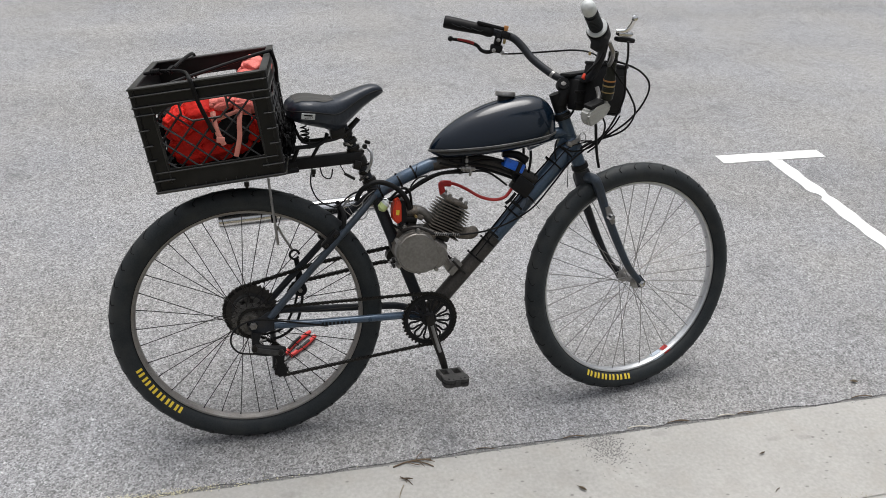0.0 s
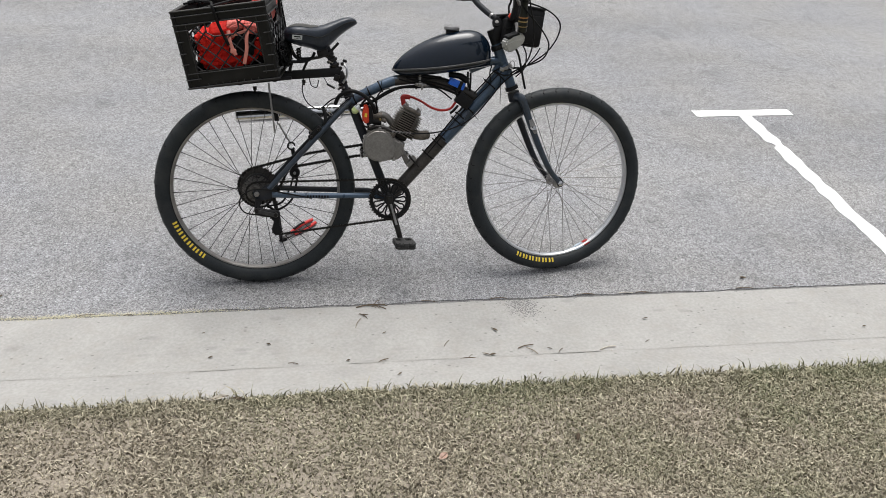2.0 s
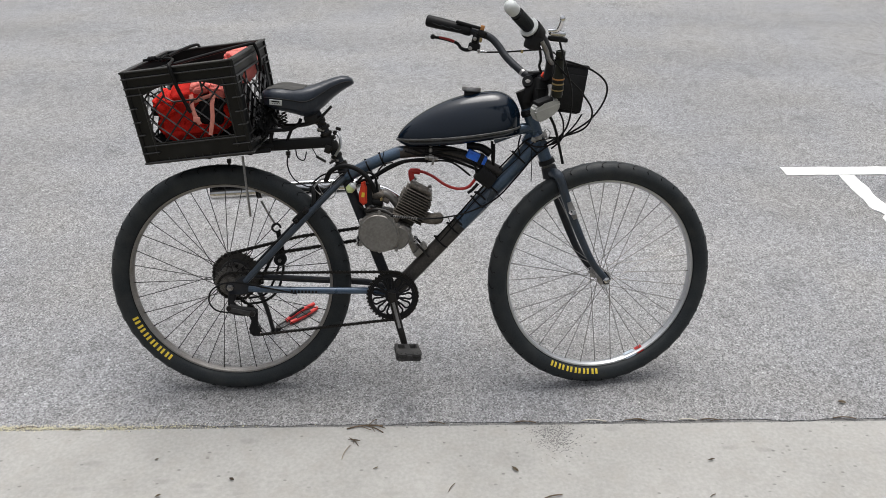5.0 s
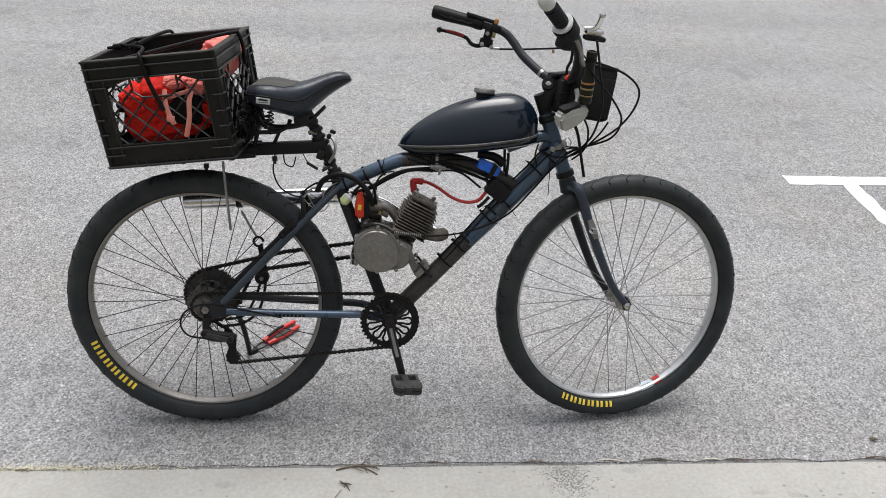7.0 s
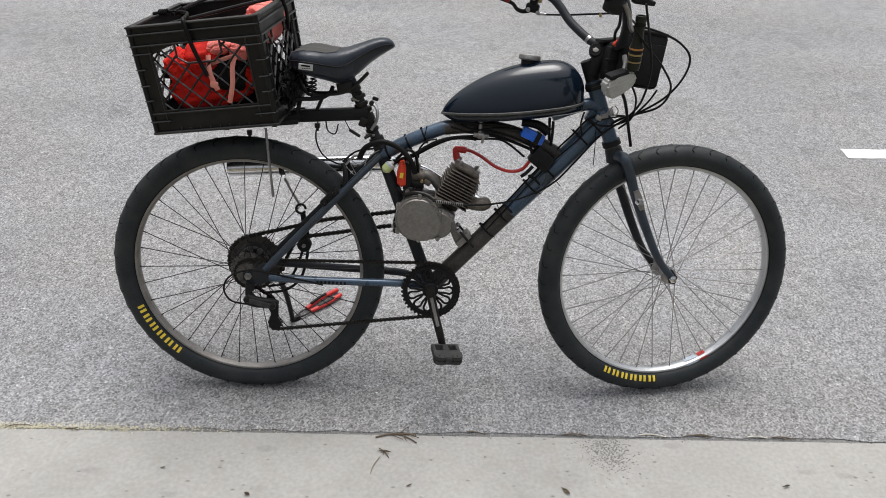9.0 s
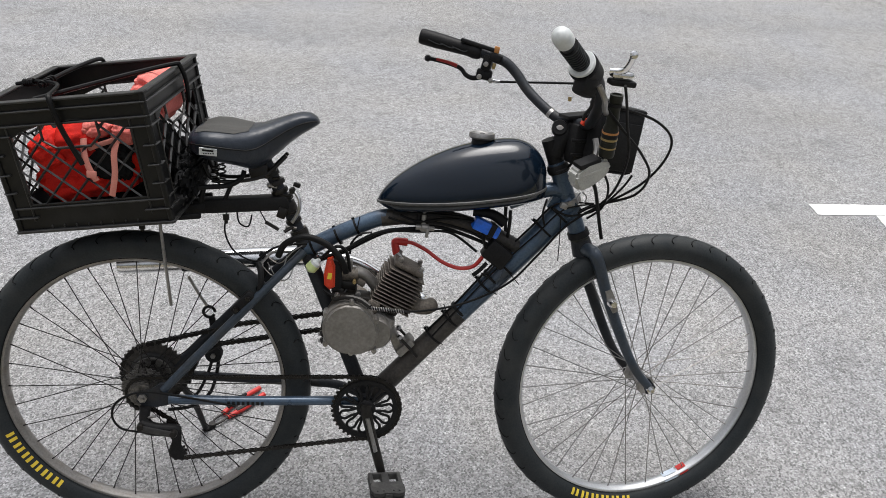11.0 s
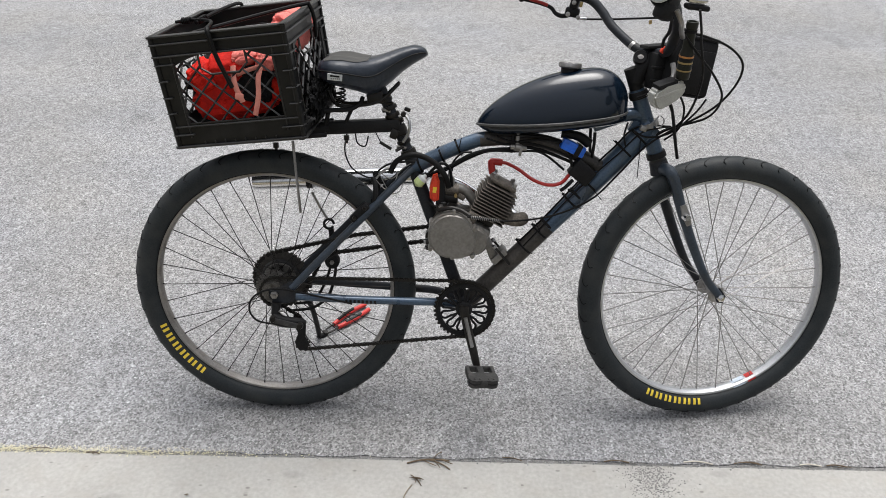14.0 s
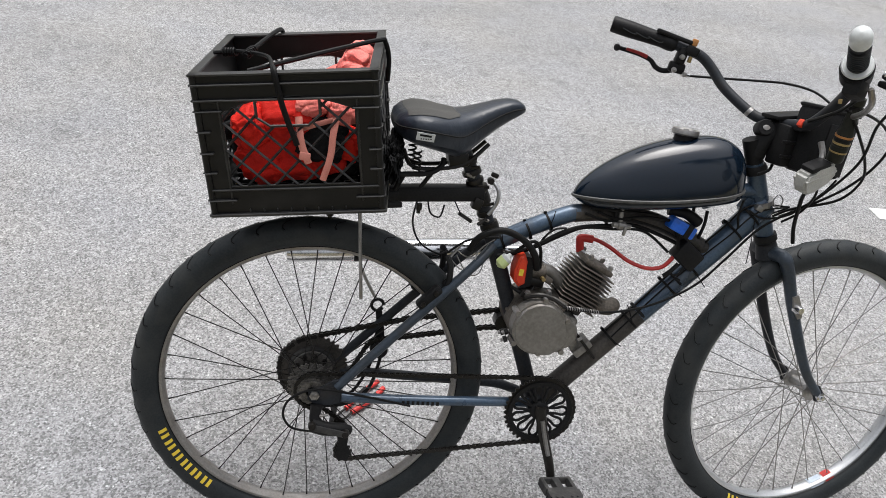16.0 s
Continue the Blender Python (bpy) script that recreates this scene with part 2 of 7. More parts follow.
TANK_PAINT = material("tank_gloss_black", (0.0018, 0.0048, 0.0105), (0.004, 0.0098, 0.019), 0.13, 0.0, 10, 300, 0.0, dirt=(0.016, 0.019, 0.022), dirt_amount=0.25, dirt_scale=12, spec=0.5)
RUBBER = material("tyre_rubber", (0.013, 0.016, 0.018), (0.026, 0.030, 0.032), 0.5, 0, 18, 260, 0.35, dist=0.0012, dirt=(0.045, 0.045, 0.042), dirt_amount=0.45, dirt_scale=16, spec=0.22)
BLACK = material("black_plastic", (0.007, 0.007, 0.0075), (0.015, 0.015, 0.0155), 0.5, 0, 20, 260, 0.15, spec=0.14)
CRATE_BLACK = material("crate_plastic", (0.0032, 0.0034, 0.0036), (0.0072, 0.0074, 0.0078), 0.4, 0, 12, 240, 0.12, spec=0.3, dirt=(0.022, 0.022, 0.021), dirt_amount=0.35, dirt_scale=18)
# paler crate black: the highlights on ribs and lattice are put into the colour
CRATE_EDGE = material("crate_edge_highlights", (0.008, 0.008, 0.0084), (0.026, 0.026, 0.0255), 0.36, 0, 20, 240, 0.12, spec=0.5, dirt=(0.05, 0.05, 0.048), dirt_amount=0.5, dirt_scale=26)
SEAM = material("scuffed_seam", (0.045, 0.045, 0.045), (0.12, 0.12, 0.118), 0.45, 0.2, 20, 200, 0.2, dirt=(0.03, 0.03, 0.03), dirt_amount=0.5, dirt_scale=30)
SPILL = material("pale_asphalt_dust", (0.10, 0.10, 0.098), (0.26, 0.255, 0.245), 0.9, 0, 60, 300, 0.4, spec=0.2)
CABLE = material("cable_black", (0.004, 0.004, 0.0045), (0.008, 0.008, 0.008), 0.5, 0, 30, 300, 0.0, spec=0.15)
GREASE = material("greasy_steel", (0.004, 0.0038, 0.0036), (0.016, 0.014, 0.012), 0.4, 0.3, 40, 320, 0.3, spec=0.4, dirt=(0.028, 0.021, 0.016), dirt_amount=0.25, dirt_scale=60)
COGS = material("worn_cogs", (0.05, 0.047, 0.043), (0.24, 0.228, 0.212), 0.42, 0.6, 60, 320, 0.2, dirt=(0.012, 0.011, 0.010), dirt_amount=0.6, dirt_scale=50)
CHROME = material("scuffed_chrome", (0.62, 0.62, 0.63), (0.8, 0.8, 0.81), 0.18, 1.0, 12, 200, 0.02)
DIRTY_CHROME = material("dirty_chrome", (0.26, 0.26, 0.265), (0.55, 0.55, 0.56), 0.32, 1.0, 8, 200, 0.03, dirt=(0.05, 0.045, 0.04), dirt_amount=0.7, dirt_scale=14)
STEEL = material("dull_steel", (0.24, 0.235, 0.23), (0.38, 0.37, 0.36), 0.4, 0.9, 18, 220, 0.05, dirt=(0.16, 0.13, 0.1), dirt_amount=0.5, dirt_scale=30)
RIM_SILVER = material("rim_silver", (0.46, 0.47, 0.48), (0.60, 0.61, 0.62), 0.35, 0.8, 10, 220, 0.03)
RIM_DARK = material("rim_dark", (0.2, 0.19, 0.18), (0.34, 0.325, 0.305), 0.45, 0.7, 14, 220, 0.05, dirt=(0.20, 0.17, 0.14), dirt_amount=0.5, dirt_scale=25)
ALLOY = material("cast_alloy", (0.185, 0.175, 0.162), (0.29, 0.28, 0.265), 0.46, 0.7, 12, 160, 0.07, dirt=(0.09, 0.072, 0.055), dirt_amount=0.6, dirt_scale=24)
ALLOY_DARK = material("sooty_alloy", (0.065, 0.056, 0.047), (0.21, 0.185, 0.158), 0.6, 0.6, 24, 220, 0.3, dirt=(0.05, 0.04, 0.03), dirt_amount=0.7, dirt_scale=30)
RED_RUBBER = material("red_rubber", (0.40, 0.018, 0.016), (0.52, 0.03, 0.024), 0.42, 0, 14, 200, 0.05)
RED_PLASTIC = material("orange_red_plastic", (0.50, 0.028, 0.010), (0.62, 0.05, 0.014), 0.4, 0, 16, 240, 0.05, dirt=(0.25, 0.05, 0.02), dirt_amount=0.4)
RED_CLOTH = material("red_cloth", (0.5, 0.01, 0.008), (0.72, 0.026, 0.012), 0.75, 0, 9, 420, 0.35, dist=0.001, spec=0.2, dirt=(0.30, 0.012, 0.010), dirt_amount=0.7, dirt_scale=22)
PINK_STRAP = material("pink_webbing", (0.52, 0.17, 0.13), (0.66, 0.26, 0.21), 0.75, 0, 30, 500, 0.3)
PINK_CLOTH = material("faded_red_cloth", (0.66, 0.10, 0.09), (0.80, 0.24, 0.20), 0.75, 0, 12, 420, 0.35)
DARK_CLOTH = material("dark_cloth", (0.006, 0.0065, 0.007), (0.016, 0.016, 0.017), 0.85, 0, 14, 300, 0.3, spec=0.12)
SADDLE = material("saddle_vinyl", (0.008, 0.012, 0.02), (0.017, 0.023, 0.034), 0.38, 0, 10, 48, 0.35, dist=0.005, spec=0.45, dirt=(0.035, 0.035, 0.037), dirt_amount=0.35)
SADDLE_TOP = material("saddle_worn_top", (0.028, 0.028, 0.026), (0.048, 0.046, 0.042), 0.8, 0, 14, 380, 0.3)
WHITE = material("white_plastic", (0.46, 0.48, 0.48), (0.56, 0.58, 0.58), 0.45, 0, 14, 240, 0.04)
GREEN_PALE = material("pale_green_plastic", (0.42, 0.50, 0.20), (0.52, 0.60, 0.28), 0.4, 0, 14, 200, 0.03)
YELLOW = material("yellow_print", (0.60, 0.43, 0.025), (0.72, 0.54, 0.05), 0.65, 0, 40, 300, 0.1)
BLUE = material("blue_plastic", (0.008, 0.10, 0.56), (0.015, 0.15, 0.72), 0.4, 0, 20, 240, 0.08, dirt=(0.01, 0.03, 0.1), dirt_amount=0.6, dirt_scale=40)
OLIVE = material("olive_black", (0.008, 0.009, 0.007), (0.02, 0.021, 0.015), 0.45, 0, 20, 260, 0.1, spec=0.25)
BRASS = material("old_brass", (0.28, 0.20, 0.08), (0.42, 0.32, 0.16), 0.4, 0.7, 30, 240, 0.05)
COPPER = material("copper_clip", (0.42, 0.18, 0.06), (0.55, 0.27, 0.10), 0.45, 0.6, 30, 240, 0.05)
LENS = material("reflector_lens", (0.28, 0.28, 0.265), (0.42, 0.42, 0.395), 0.38, 0.0, 20, 300, 0.1, coat=0.2)
DUSTY_BLACK = material("dusty_black_plastic", (0.012, 0.012, 0.012), (0.032, 0.031, 0.03), 0.7, 0, 20, 200, 0.4, dirt=(0.09, 0.086, 0.08), dirt_amount=0.5, dirt_scale=40)
SAND = material("joint_sand", (0.20, 0.175, 0.13), (0.34, 0.31, 0.24), 0.95, 0, 30, 260, 0.6, dist=0.003, dirt=(0.12, 0.10, 0.07), dirt_amount=0.6, dirt_scale=40, spec=0.2)
PALE_PAINT = material("old_pale_paint", (0.40, 0.38, 0.27), (0.56, 0.52, 0.38), 0.85, 0, 30, 200, 0.3)
TWIG = material("dry_bark", (0.07, 0.05, 0.032), (0.14, 0.10, 0.065), 0.9, 0, 40, 300, 0.5)
LEAF = material("dry_leaf", (0.14, 0.11, 0.075), (0.26, 0.21, 0.14), 0.85, 0, 30, 200, 0.4)
PALE_LEAF = material("bleached_leaf", (0.42, 0.38, 0.32), (0.56, 0.52, 0.46), 0.85, 0, 30, 200, 0.4)
PINK_PETAL = material("faded_pink_scrap", (0.58, 0.40, 0.32), (0.68, 0.50, 0.41), 0.8, 0, 30, 200, 0.3)

# ---- mesh helpers ----


def part(name, bm, mat, parent=None, label="", smooth=True):
    me = bpy.data.meshes.new(name)
    bmesh.ops.recalc_face_normals(bm, faces=bm.faces)
    bm.to_mesh(me)
    bm.free()
    me.materials.append(mat)
    if smooth:
        me.shade_smooth()
        me.set_sharp_from_angle(angle=radians(38))
    ob = new(name, me)
    ob.parent = parent
    if label:
        tagged(ob, label)
    return ob


def thing(name, label, category, m=None, group="", kind=""):
    ob = tagged(new(name), label, category, group, kind)
    ob.empty_display_size = 0.05
    ob.matrix_world = m or Matrix()
    return ob


def glide(pts, steps=8):
    """A smooth run of points through pts (Catmull-Rom)."""
    v = [Vector(p) for p in pts]
    if len(v) < 3:
        return v
    out = []
    for i in range(len(v) - 1):
        a, b, c, d = v[max(i - 1, 0)], v[i], v[i + 1], v[min(i + 2, len(v) - 1)]
        for k in range(steps):
            t = k / steps
            out.append(0.5 * (2 * b + (c - a) * t + (2 * a - 5 * b + 4 * c - d) * t * t + (3 * b - a - 3 * c + d) * t ** 3))
    return out + [v[-1]]


def tube(bm, pts, r, segs=10, caps=True, flat=1.0):
    """A round tube along pts; r is one radius or one a point; flat squeezes it across."""
    pts = [Vector(p) for p in pts]
    rs = [r] * len(pts) if isinstance(r, (int, float)) else [r[0] + (r[-1] - r[0]) * i / (len(pts) - 1) if len(r) != len(pts) else r[i] for i in range(len(pts))]
    side, rings = None, []
    for i, p in enumerate(pts):
        d = (pts[min(i + 1, len(pts) - 1)] - pts[max(i - 1, 0)]).normalized()
        if side is None:
            side = d.cross(Vector((0, 1, 0.03))).normalized()
        side = (side - d * side.dot(d)).normalized()
        up = d.cross(side)
        rings.append([bm.verts.new(p + rs[i] * (side * math.cos(a) + up * flat * math.sin(a))) for a in (2 * math.pi * k / segs for k in range(segs))])
    for a, b in zip(rings, rings[1:]):
        for k in range(segs):
            bm.faces.new((a[k], a[(k + 1) % segs], b[(k + 1) % segs], b[k]))
    if caps:
        bm.faces.new(rings[0])
        bm.faces.new(rings[-1])
    return bm


def lathe(bm, profile, segs=32, m=None, closed=False):
    """Turns (radius, height) pairs round the local Y axis."""
    m = m or Matrix()
    rings = []
    for r, h in profile:
        rings.append([bm.verts.new(m @ Vector((r * math.cos(a), h, r * math.sin(a)))) for a in (2 * math.pi * k / segs for k in range(segs))])
    pairs = list(zip(rings, rings[1:])) + ([(rings[-1], rings[0])] if closed else [])
    for a, b in pairs:
        for k in range(segs):
            bm.faces.new((a[k], a[(k + 1) % segs], b[(k + 1) % segs], b[k]))
    if not closed:
        bm.faces.new(rings[0])
        bm.faces.new(rings[-1])
    return bm


def block(bm, size, m=None, bevel=0.002, segs=2):
    m = m or Matrix()
    g = bmesh.ops.create_cube(bm, size=1.0, matrix=m @ Matrix.Diagonal((*size, 1)))
    if bevel:
        edges = list({e for v in g["verts"] for e in v.link_edges})
        bmesh.ops.bevel(bm, geom=edges, offset=bevel, segments=segs, affect="EDGES", profile=0.5)
    return bm


def slab(bm, outline, y0, y1, m=None):
    """An outline in x, z drawn out from y0 to y1."""
    m = m or Matrix()
    a = [bm.verts.new(m @ Vector((x, y0, z))) for x, z in outline]
    b = [bm.verts.new(m @ Vector((x, y1, z))) for x, z in outline]
    bm.faces.new(a)
    bm.faces.new(b)
    for i in range(len(a)):
        j = (i + 1) % len(a)
        bm.faces.new((a[i], a[j], b[j], b[i]))
    return bm


def loft(bm, sections):
    rings = [[bm.verts.new(p) for p in s] for s in sections]
    n = len(rings[0])
    for a, b in zip(rings, rings[1:]):
        for k in range(n):
            bm.faces.new((a[k], a[(k + 1) % n], b[(k + 1) % n], b[k]))
    bm.faces.new(rings[0])
    bm.faces.new(rings[-1])
    return bm


def rod(name, a, b, r, mat, parent, label="", segs=10):
    return part(name, tube(bmesh.new(), [a, b], r, segs), mat, parent, label)


def cord(name, pts, r, mat, parent, label="", segs=8, steps=8):
    return part(name, tube(bmesh.new(), glide(pts, steps), r, segs), mat, parent, label)


def boxed(name, size, m, mat, parent, label="", bevel=0.002):
    return part(name, block(bmesh.new(), size, m, bevel), mat, parent, label)


def turned(name, profile, m, mat, parent, label="", segs=32):
    return part(name, lathe(bmesh.new(), profile, segs, m), mat, parent, label)


def aim(a, b):
    """A pose at a whose local Y axis points to b."""
    d = (Vector(b) - Vector(a)).normalized()
    return Matrix.Translation(a) @ d.to_track_quat("Y", "Z").to_matrix().to_4x4()


# ---- ground: road, kerb, lawn ----
ground = part("ground", block(bmesh.new(), (400, 400, 0.1), pose(0, 0, -0.16), 0), FAR_LAWN)
tagged(ground, "dull grass verge land reaching the horizon", "ground", kind="structure")


def road_sheet():
    """The carriageway, with a frayed edge along the gutter."""
    bm = bmesh.new()
    xs = [-150, -20, -6] + [-3 + 0.02 * i for i in range(401)] + [9, 20, 150]
    rows = []
    for y in (None, 0.06, 12.0):
        rows.append([bm.verts.new((x, y if y else 0.004 + 0.008 * noise.noise((x * 9, 0.3, 0)) + 0.005 * noise.noise((x * 37, 4.1, 0)), 0.0)) for x in xs])
    low = [bm.verts.new((v.co.x, v.co.y, -0.04)) for v in rows[0]]
    for a, b in zip([low] + rows, rows):
        for i in range(len(xs) - 1):
            bm.faces.new((a[i], a[i + 1], b[i + 1], b[i]))
    return bm


road = tagged(part("road", road_sheet(), ASPHALT, smooth=False), "pale grey weathered asphalt road with exposed stones", "road", kind="structure")

# rolled kerb with its gutter pan, cast in lengths with open joints
PROFILE = [(-0.006, -0.05), (-0.006, -0.002), (-0.012, 0.0), (-0.12, 0.002), (-0.24, 0.004), (-0.32, 0.009), (-0.372, 0.016), (-0.400, 0.022), (-0.408, 0.044), (-0.413, 0.063), (-0.421, 0.0705), (-0.46, 0.076), (-0.50, 0.083), (-0.55, 0.092), (-0.59, 0.099), (-0.605, 0.094), (-0.61, -0.05)]
kerb = thing("kerb", "pale concrete rolled kerb with a flat gutter pan", "kerb", kind="structure")


def kerb_length(length):
    bm = bmesh.new()
    n = max(2, int(length / 0.04))
    rows = []
    for x in [0.0, 0.004, 0.009, 0.016] + [length * i / n for i in range(1, n)] + [length - 0.016, length - 0.009, length - 0.004, length]:
        rows.append([bm.verts.new((x, y + (0.003 * noise.noise((x * 6, y * 9, 1)) if k not in (0, 1) else 0), z + (0.002 * noise.noise((x * 7, y * 20, 5)) if z > -0.01 else 0) - 0.005 * math.exp(-min(x, length - x) / 0.006))) for k, (y, z) in enumerate(PROFILE)])
    for a, b in zip(rows, rows[1:]):
        for k in range(len(PROFILE) - 1):
            bm.faces.new((a[k], a[k + 1], b[k + 1], b[k]))
    bm.faces.new(rows[0])
    bm.faces.new(rows[-1])
    return bm


kerb_mesh = None
for k in range(-4, 5):
    x = -1.142 + 3.822 * k
    if kerb_mesh is None:
        piece = part("kerb_piece", kerb_length(3.8195), CONCRETE, kerb)
        kerb_mesh = piece.data
    else:
        piece = new("kerb_piece", kerb_mesh)
        piece.parent = kerb
    piece.location.x = x
joint_bed = tagged(part("joint_bed", block(bmesh.new(), (40, 0.040, 0.02), pose(0, 0.004, -0.0135), 0), SPILL), "grey grit filling the joint between road and kerb", "grit", kind="structure")
gutter_bed = tagged(part("gutter_bed", block(bmesh.new(), (40, 0.7, 0.02), pose(0, -0.3, -0.052), 0), SOIL), "dark soil in the open joints under the kerb", "soil", kind="structure")


def lawn_height(x, y):
    return 0.100 + 0.16 * (-0.6 - y) * (1 if y > -1.5 else 0.9 / max(0.9, -0.6 - y)) + 0.012 * noise.noise((x * 2.1, y * 2.1, 3)) + 0.006 * noise.noise((x * 9, y * 9, 7))


def lawn_sheet():
    bm = bmesh.new()
    xs = [-60, -10, -4] + [-2 + 0.05 * i for i in range(121)] + [8, 14, 60]
    ys = [-0.600] + [-0.62 - 0.05 * i for i in range(40)] + [-4, -9, -40]
    grid = [[bm.verts.new((x, y, lawn_height(x, max(y, -3)))) for x in xs] for y in ys]
    for a, b in zip(grid, grid[1:]):
        for i in range(len(xs) - 1):
            bm.faces.new((a[i], a[i + 1], b[i + 1], b[i]))
    return bm


lawn = tagged(part("lawn", lawn_sheet(), SOIL), "bare tan soil and thatch under a thin lawn", "lawn", kind="structure")
# denser thatch takes over where the lawn runs on around
lawn.data.materials.append(THATCH)
for f in lawn.data.polygons:
    c = f.center
    ragged = 0.25 * noise.noise((c.x * 3, c.y * 3, 11))
    if c.x < -1.25 + ragged or c.x > 3.35 + ragged or c.y < -1.75 + ragged:
        f.material_index = 1


def blades(count, x0, x1, y0, y1, tall, rng, wide=1.0):
    """Short mown blades, bent at random."""
    verts, faces = [], []
    for _ in range(count):
        x = rng.uniform(x0, x1)
        y = y1 - (y1 - y0) * rng.random()
        if rng.random() > 0.42 + 0.28 * max(0.0, min(2.0, x + 0.4)) + 0.5 * noise.noise((x * 3.1, y * 3.1, 8)) + (0.3 if y > -0.66 else 0.0):
            continue
        z = lawn_height(x, y) - 0.003 if y < -0.6 else 0.097
        lush = 0.5 + 0.5 * noise.noise((x * 2.6, y * 2.6, 0))
        h = tall * rng.uniform(0.45, 1.15) * (0.7 + 0.6 * lush)
        a, w = rng.uniform(0, 6.283), wide * rng.uniform(0.0008, 0.0020)
        lean = rng.uniform(0.25, 1.5)
        dx, dy = math.cos(a), math.sin(a)
        b = rng.uniform(0, 6.283)
        sx, sy = math.cos(b) * w, math.sin(b) * w
        i = len(verts)
        mx, my = x + dx * h * lean * 0.35, y + dy * h * lean * 0.35
        tx, ty = x + dx * h * lean, y + dy * h * lean
        verts += [(x - sx, y - sy, z), (x + sx, y + sy, z), (mx - sx * 0.8, my - sy * 0.8, z + h * 0.6), (mx + sx * 0.8, my + sy * 0.8, z + h * 0.6), (tx, ty, z + h * (1 - 0.28 * lean))]
        faces += [(i, i + 1, i + 3, i + 2), (i + 2, i + 3, i + 4)]
    me = bpy.data.meshes.new("grass")
    me.from_pydata(verts, [], faces)
    me.materials.append(BLADES)
    return new("grass", me)


rng = random.Random(7)
tagged(blades(300000, -1.2, 3.3, -1.7, -0.594, 0.017, rng, 2.1), "short dry mown grass, straw with green patches", "grass", kind="stuff")
tagged(blades(110000, -6.5, 8.5, -6.0, -0.605, 0.021, rng, 1.9), "short dry mown grass, straw with green patches", "grass", kind="stuff")
tagged(blades(7000, -1.8, 4.2, -0.67, -0.582, 0.025, rng, 1.4), "tufted grass growing over the back of the kerb", "grass", kind="stuff")
tagged(blades(1500, -1.8, 4.2, -0.66, -0.580, 0.042, rng, 1.6), "longer green blades hanging over the kerb edge", "grass", kind="stuff")
for count, x0, x1, y0, y1 in ((50000, -4.0, -1.2, -3.2, -0.605), (50000, 3.3, 6.0, -3.2, -0.605), (90000, -1.2, 3.3, -3.8, -1.7)):
    tagged(blades(count, x0, x1, y0, y1, 0.022, rng, 4.5), "short dry mown grass, straw with green patches", "grass", kind="stuff")


# painted lines
def paint(name, x0, x1, y0, y1, mat, label, ragged=0.006, notch=None):
    """A painted bar on the road with worn, uneven edges."""
    bm = bmesh.new()
    along_x = (x1 - x0) > (y1 - y0)
    n = max(6, int(max(x1 - x0, y1 - y0) / 0.025))
    rows = []
    for i in range(n + 1):
        t = i / n
        if along_x:
            x = x0 + (x1 - x0) * t
            a, b = (x, y0 + ragged * noise.noise((x * 11, 1, y0))), (x, y1 + ragged * noise.noise((x * 11, 9, y0)))
        else:
            y = y0 + (y1 - y0) * t
            pinch = 0.036 * math.exp(-((y - notch) / 0.028) ** 2) if notch else 0
            a, b = (x0 + ragged * noise.noise((y * 11, 3, x0)) + pinch, y), (x1 - 0.010 * (1 - t) + ragged * noise.noise((y * 11, 5, x0)) - pinch * 0.3, y)
        rows.append([bm.verts.new((*a, 0.0)), bm.verts.new((*a, 0.004)), bm.verts.new((*b, 0.004)), bm.verts.new((*b, 0.0))])
    for a, b in zip(rows, rows[1:]):
        for k in range(3):
            bm.faces.new((a[k], a[k + 1], b[k + 1], b[k]))
    bm.faces.new(rows[0])
    bm.faces.new(rows[-1])
    return tagged(part(name, bm, mat), label, "road marking")


mark = thing("parking_mark", "worn white painted T marking a kerbside parking bay", "road marking")
for ob in (paint("crossbar", 2.372, 2.972, 1.714, 1.803, ROAD_WHITE, ""), paint("stem", 2.628, 2.711, 0.014, 1.7115, ROAD_WHITE, "", 0.012, 1.315)):
    ob.parent = mark
    del ob["category"]
paint("centre_line", -60, 60, 5.50, 5.60, ROAD_YELLOW, "faded yellow centre line along the road", 0.02)
manhole = thing("manhole_cover", "dark cast iron manhole cover set in the road", "manhole cover", pose(4.62, 6.75, 0))
turned("cover", [(0.0, -0.02), (0.32, -0.02), (0.32, 0.003), (0.30, 0.006), (0.0, 0.006)], pose(0, 0, 0, 90), CAST_IRON, manhole, segs=40)
part("ring", lathe(bmesh.new(), [(0.325, -0.02), (0.39, -0.02), (0.39, 0.002), (0.385, 0.005), (0.33, 0.005)], 40, pose(0, 0, 0, 90), closed=True), CAST_IRON, manhole, "worn iron collar")

# ---- the motorised bicycle: x ahead, y to its left, z up in its own leaning plane ----
PALE_BLUE = material("pale_blue_print", (0.42, 0.50, 0.60), (0.62, 0.68, 0.74), 0.5, 0, 40, 300, 0.05)
LEAN_BIKE = 15.5
BIKE = Matrix.Translation((0, 0.165, 0)) @ pose(0, 0, 0, 0, 0, 0.85) @ pose(0, 0, 0, -LEAN_BIKE)
bike = thing("motorized_bicycle", "dark blue cruiser bicycle with a petrol engine, leaning on its stand", "bicycle", BIKE)
STEER = Matrix.Translation((0.908, 0, 0.876)) @ Matrix.Rotation(radians(7.95), 4, Vector((-0.355, 0, 0.935))) @ Matrix.Translation((-0.908, 0, -0.876))
# both wheels stand a little steeper than the frame
UPRIGHT = Matrix.Rotation(radians(2.95), 4, "X")
REAR = Matrix.Translation((-0.0054, 0, 0.3734)) @ UPRIGHT @ Matrix.Scale(1.004, 4)
FRONT = STEER @ Matrix.Translation((1.1442, 0, 0.3718)) @ UPRIGHT @ Matrix.Scale(0.9896, 4)


